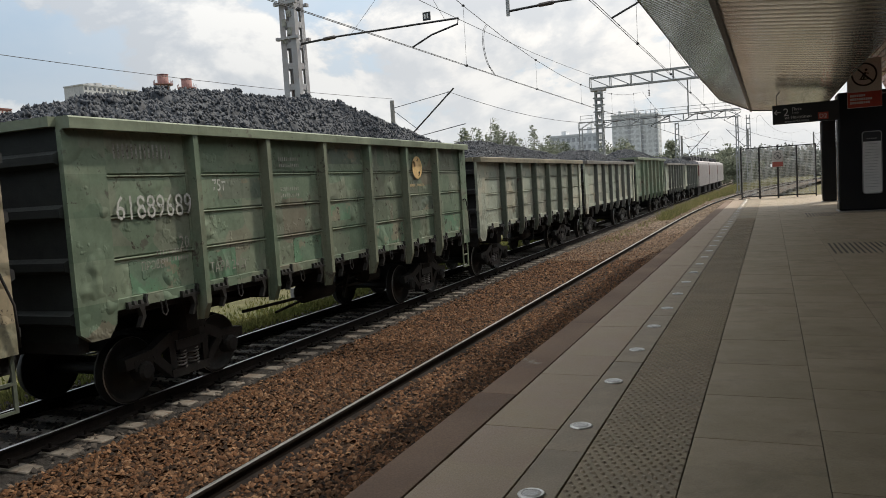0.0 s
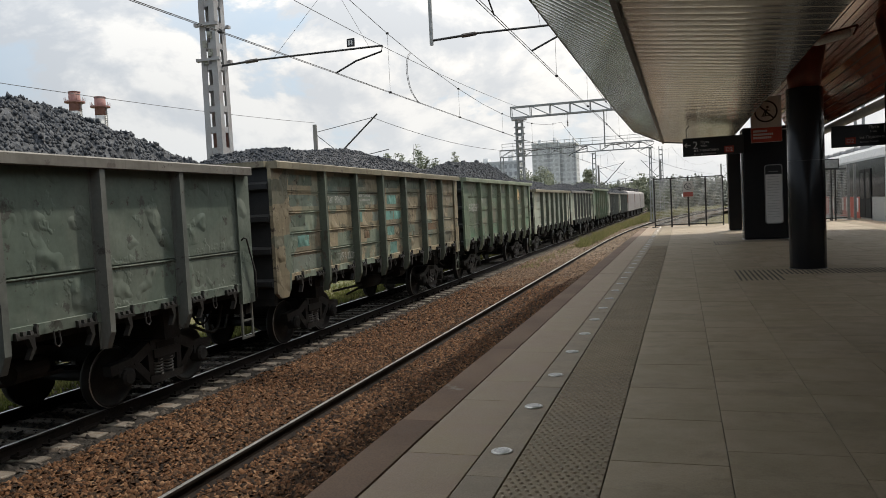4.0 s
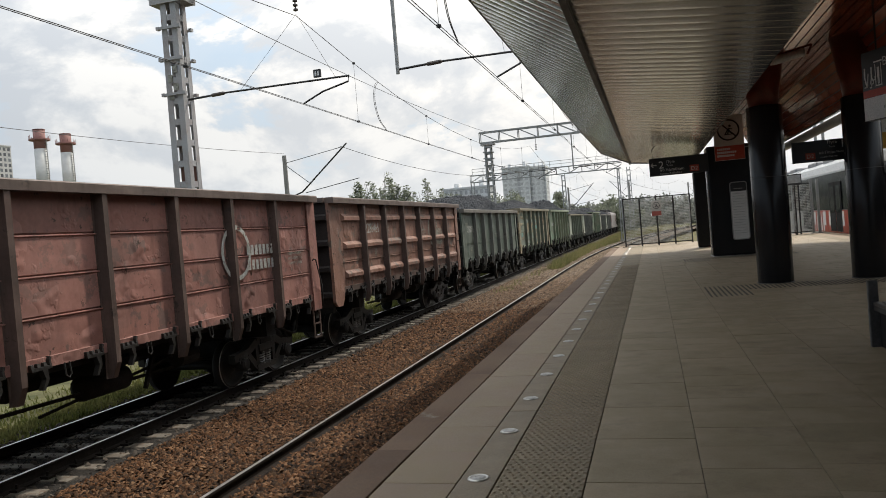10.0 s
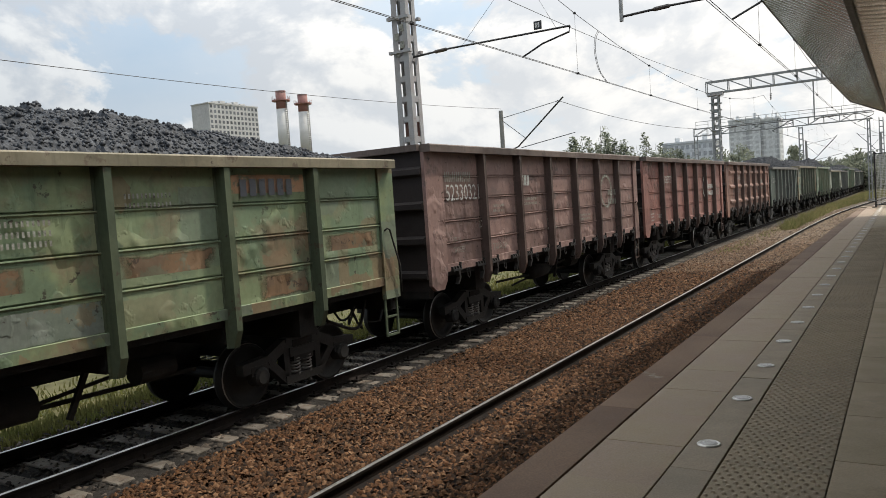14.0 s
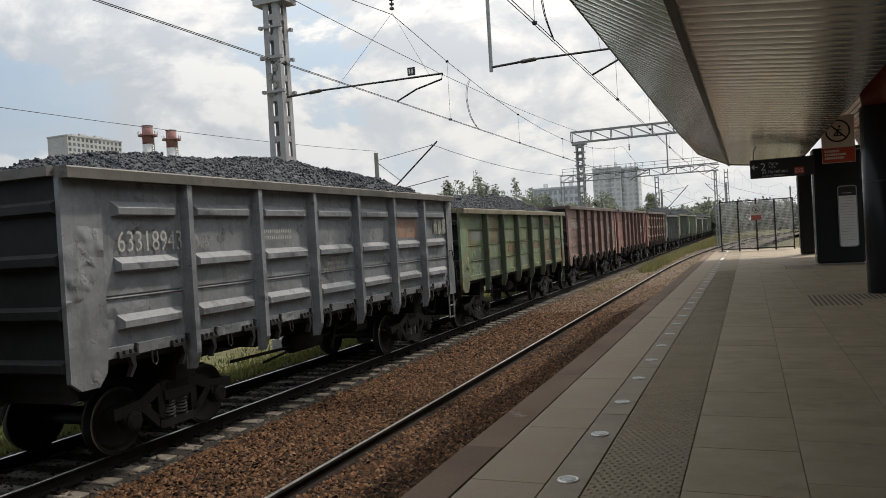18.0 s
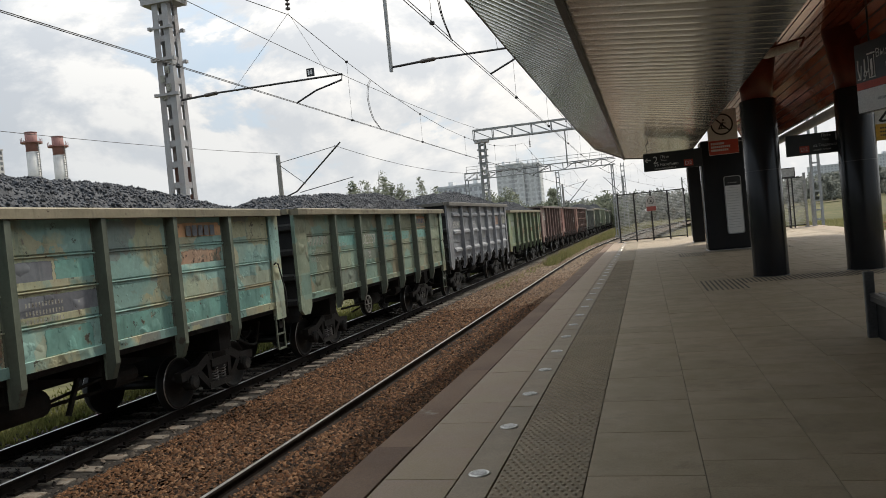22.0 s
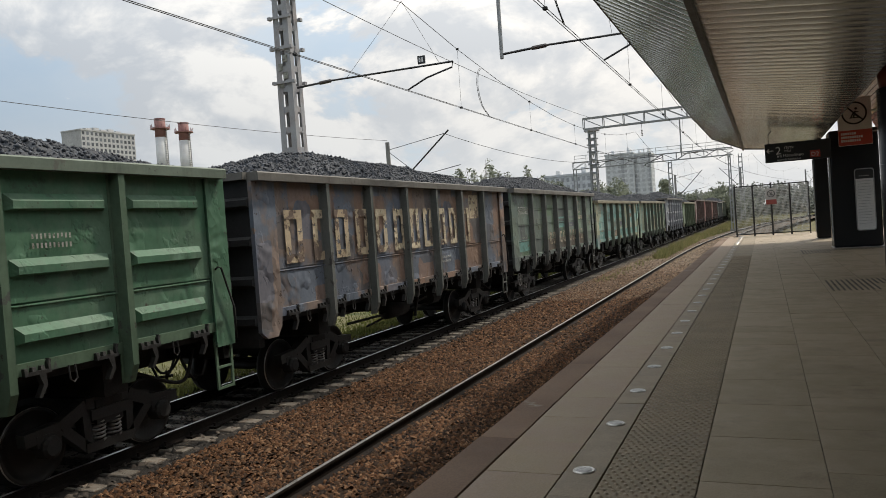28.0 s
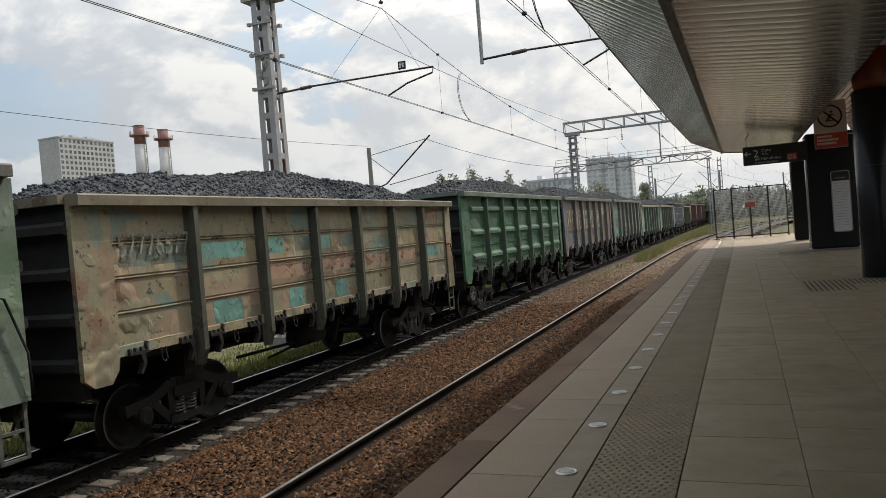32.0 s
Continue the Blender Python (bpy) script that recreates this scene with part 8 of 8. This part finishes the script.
    spec.append((-11, "dark wagon sprayed with large cream letters, heaped with coal", 3.94, "plain", (graff, f_dark, end_dark), True,
         [("bars", 2, 0.55, 0.95, 0.35, -5.7, 2.35, t_cream), ("bars", 2, 0.52, 0.95, 0.30, -4.0, 2.35, t_cream), ("bars", 2, 0.52, 0.95, 0.35, -2.3, 2.35, t_cream), ("bars", 2, 0.48, 0.95, 0.28, -0.55, 2.35, t_cream), ("bars", 2, 0.48, 0.95, 0.30, 1.1, 2.35, t_cream), ("bars", 1, 0.52, 0.95, 0.4, 2.85, 2.35, t_cream), ("patch", 3.5, 4.2, 3.0, 3.68, t_cream), *small_rows(1.2, 2.0, 2, 9, STENCIL)]))
    spec.append((-12, "clean leaf green ribbed coal wagon, heaped with coal", 3.94, "ribbed", (vivid, f_vivid, end_green), True,
         [("text", "ТАРА 24,2т", 0.24, -5.4, 1.70, STENCIL), *small_rows(-1.9, 2.85, 1, 9), *small_rows(-1.8, 2.7, 1, 5), *small_rows(1.2, 2.9, 2, 7), *small_rows(3.1, 3.0, 2, 8), ("ring", 0.1, -1.0, 2.2, STENCIL), ("patch", -4.6, -4.4, 1.9, 2.5, STENCIL_FADED)]))
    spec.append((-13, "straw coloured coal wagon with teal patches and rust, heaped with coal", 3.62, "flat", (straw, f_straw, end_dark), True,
         [digits(-5.85, 2.78, 0.34, "57776577", STENCIL_FADED), *fields(3.62, [(0, 1, t_slate, 0, 1), (1, 1, t_teal, 0.1, 0.8), (1, 3, t_teal, 0.2, 0.7), (2, 1, t_teal, 0.05, 0.42), (2, 1, t_slate, 0.65, 1), (2, 2, t_pink, 0, 1), (2, 3, t_teal, 0.45, 0.8), (3, 1, t_teal, 0.0, 0.36), (3, 1, t_slate, 0.6, 1), (3, 2, t_pink, 0, 1), (3, 3, t_teal, 0.42, 0.75), (4, 2, t_pink, 0, 1), (5, 2, t_pink, 0, 1), (6, 2, t_teal, 0.1, 0.75), (6, 0, t_pink, 0.2, 0.8)]), ("text", "20", 0.2, -4.8, 2.45, STENCIL_FADED)]))
    spec.append((-14, "dark grey wagon following in the train", 3.94, "flat", (storm, f_dark, end_dark), True, []))
    spec.append((-15, "dusty green wagon at the back of the train", 3.62, "flat", (green, green_f, end_dark), True, []))
    for j, label, top, style, mats, load, marks in spec:
        w = wagon(label, top, style, (*mats, rims.get(mats[1], rail_tan)), load, j < 2, marks, j + 40, 2 if j in (-2, -10, -12) else 3 if j == -8 else 0, {0: 1.4, -2: 1.35}.get(j, 1.0), j not in (-6, -8, -9))
        TRAIN.append((w, j))


build_train()


# ---------------------------------------------------------------- locomotive and passenger train
def shell(L, half_w, z0, z1, zr, nose=0.0):
    """A rounded carriage body along y."""
    b = bmesh.new()
    prof = [(-half_w, z0), (-half_w, z1), (-half_w * 0.93, z1 + (zr - z1) * 0.55), (-half_w * 0.6, zr - 0.04), (0, zr), (half_w * 0.6, zr - 0.04), (half_w * 0.93, z1 + (zr - z1) * 0.55), (half_w, z1), (half_w, z0)]
    prism(b, prof, -L / 2, L / 2)
    return b


def build_loco():
    grey = material("pale grey locomotive paint", (0.38, 0.35, 0.34), 0.5, second=(0.31, 0.27, 0.26), scale=0.6)
    redp = material("dull red locomotive front", (0.26, 0.12, 0.10), 0.5)
    out = []
    for k in range(3):
        t = thing("locomotive", None, "pale grey ribbed electric locomotive section with roof gear", "locomotive", "locomotive sections")
        part("body", shell(14.0, 1.55, 1.1, 3.6, 4.1), grey, t)
        for i in range(6):
            b = bmesh.new()
            for sx in (-1, 1):
                box(b, sx * 1.565 - 0.02, sx * 1.565 + 0.02, -6.6, 6.6, 1.45 + i * 0.36, 1.54 + i * 0.36)
            part("side_rib", b, grey, t)
        b = bmesh.new()
        box(b, -1.565, 1.565, -7.02, -6.75, 2.3, 3.55)
        part("end_panel", b, redp, t)
        for i in range(6):
            b = bmesh.new()
            box(b, -0.6, 0.6, -5.6 + i * 2.0, -4.6 + i * 2.0, 4.08, 4.45 + 0.2 * (i % 2))
            part("roof_gear", bevelled(b, 0.05), DARK_STEEL, t)
        b = bmesh.new()
        bar(b, (-0.5, 2, 4.4), (-0.5, 4, 5.3), 0.06)
        bar(b, (0.5, 2, 4.4), (0.5, 4, 5.3), 0.06)
        bar(b, (-0.7, 3.2, 6.0), (0.7, 3.2, 6.0), 0.06)
        bar(b, (-0.5, 4, 5.3), (-0.5, 3.2, 6.0), 0.05)
        bar(b, (0.5, 4, 5.3), (0.5, 3.2, 6.0), 0.05)
        part("pantograph", b, DARK_STEEL, t)
        b = bmesh.new()
        for y in (-4.2, 4.2):
            box(b, -1.3, 1.3, y - 1.9, y + 1.9, 0.15, 1.0)
        box(b, -1.2, 1.2, -6.9, 6.9, 0.9, 1.15)
        part("bogies", b, UNDER, t)
        out.append((t, k))
    return out


def build_emu():
    out = []
    L = 23.2
    for k in range(11):
        t = thing("passenger_carriage", None, "white passenger carriage with dark window band and red doors", "railway carriage", "carriages of the passing train")
        part("body", shell(L, 1.72, 0.55, 4.3, 5.0), EMU_WHITE, t)
        b = bmesh.new()
        box(b, -1.735, 1.735, -L / 2 + 0.25, L / 2 - 0.25, 2.32, 4.2)
        part("window_band", b, GLASS_DARK, t, "dark tinted window band")
        for i, y in enumerate((-7.4, 0.0, 7.4)):
            for s in (-1, 1):
                b = bmesh.new()
                box(b, s * 1.752 - 0.012, s * 1.752 + 0.012, y * 0.55 - 2.03, y * 0.55 + 2.03, 1.15, 2.3)
                part("red_field", b, EMU_RED, t)
                for dy in (-1.1, -0.55, 0.5, 1.05):
                    b = bmesh.new()
                    x = s * 1.767
                    lean = 0.10 if dy < 0 else 0.0
                    prism(b, [(-0.05 - lean, 1.2), (0.13, 1.2), (0.08, 2.2), (0.0, 2.2)], -0.003, 0.003)
                    part("white_stripe", b, SIGN_WHITE, t, m=Matrix.Translation((x, y * 0.55 + dy, 0)) @ Matrix.Rotation(math.radians(90), 4, "Z"))
                for dy in (-0.66, 0.66):
                    b = bmesh.new()
                    box(b, s * 1.762 - 0.015, s * 1.762 + 0.015, y + dy - 0.62, y + dy + 0.62, 1.22, 3.75)
                    bevelled(b, 0.01)
                    d = part("door_leaf", b, BENCH_BLACK, t)
                    b = bmesh.new()
                    box(b, s * 1.778 - 0.006, s * 1.778 + 0.006, y + dy - 0.42, y + dy + 0.42, 2.2, 3.55)
                    part("door_glass", b, GLASS_DARK, d)
            for dy in (-2.6, 2.6):
                b = bmesh.new()
                box(b, -1.772, -1.760, y * 0.55 + dy * 0.5 - 0.35, y * 0.55 + dy * 0.5 + 0.35, 1.5, 2.25)
                part("white_field", b, SIGN_WHITE, t)
        for i in range(5):
            b = bmesh.new()
            y = -8.6 + i * 4.3
            box(b, -1.1, 1.1, y - 1.3, y + 1.3, 4.85, 5.2)
            part("roof_unit", bevelled(b, 0.08), EMU_GREY, t)
        b = bmesh.new()
        for s in (-1, 1):
            box(b, -1.69, 1.69, min(s * L / 2, s * (L / 2 + 0.4)), max(s * L / 2, s * (L / 2 + 0.4)), 0.8, 4.75)
        part("gangway", b, SIGN_BLACK, t)
        b = bmesh.new()
        for y in (-7.6, 7.6):
            box(b, -1.3, 1.3, y - 1.7, y + 1.7, 0.1, 0.9)
        part("bogies", b, UNDER, t)
        out.append((t, k))
    return out


LOCO = build_loco()
EMU = build_emu()
GANG_Y, GANG_T, EMU_V, EMU_LEN = 43.0, 9.2, 14.5, 24.0


def motions():
    """Everything that moves: the coal train with its wheels, its locomotive, and the passing passenger train."""
    secs = [float(k) for k in range(0, 33)]
    for w, j in TRAIN:
        walk(w, [(t, track_pose(FAR_AXIS, BASE0 + PITCH * j + SLACK.get(j, 0.0) + travel(t))) for t in secs])
    for w, k in LOCO:
        walk(w, [(t, track_pose(FAR_AXIS, BASE0 + PITCH * 5 + 7.0 + 7.6 + 14.6 * k + travel(t))) for t in secs])
    for w, k in EMU:
        walk(w, [(t, track_pose(RIGHT_AXIS, GANG_Y + EMU_V * (t - GANG_T) + EMU_LEN * (k - 2.5))) for t in secs])
    tenths = [k * 0.1 for k in range(0, 321)]
    turns = [-math.degrees(travel(t) / 0.475) for t in tenths]
    for w, dy in WHEELSETS:
        walk(w, [(t, pose(0, dy, 0.475, a, 0, 0)) for t, a in zip(tenths, turns)])


motions()
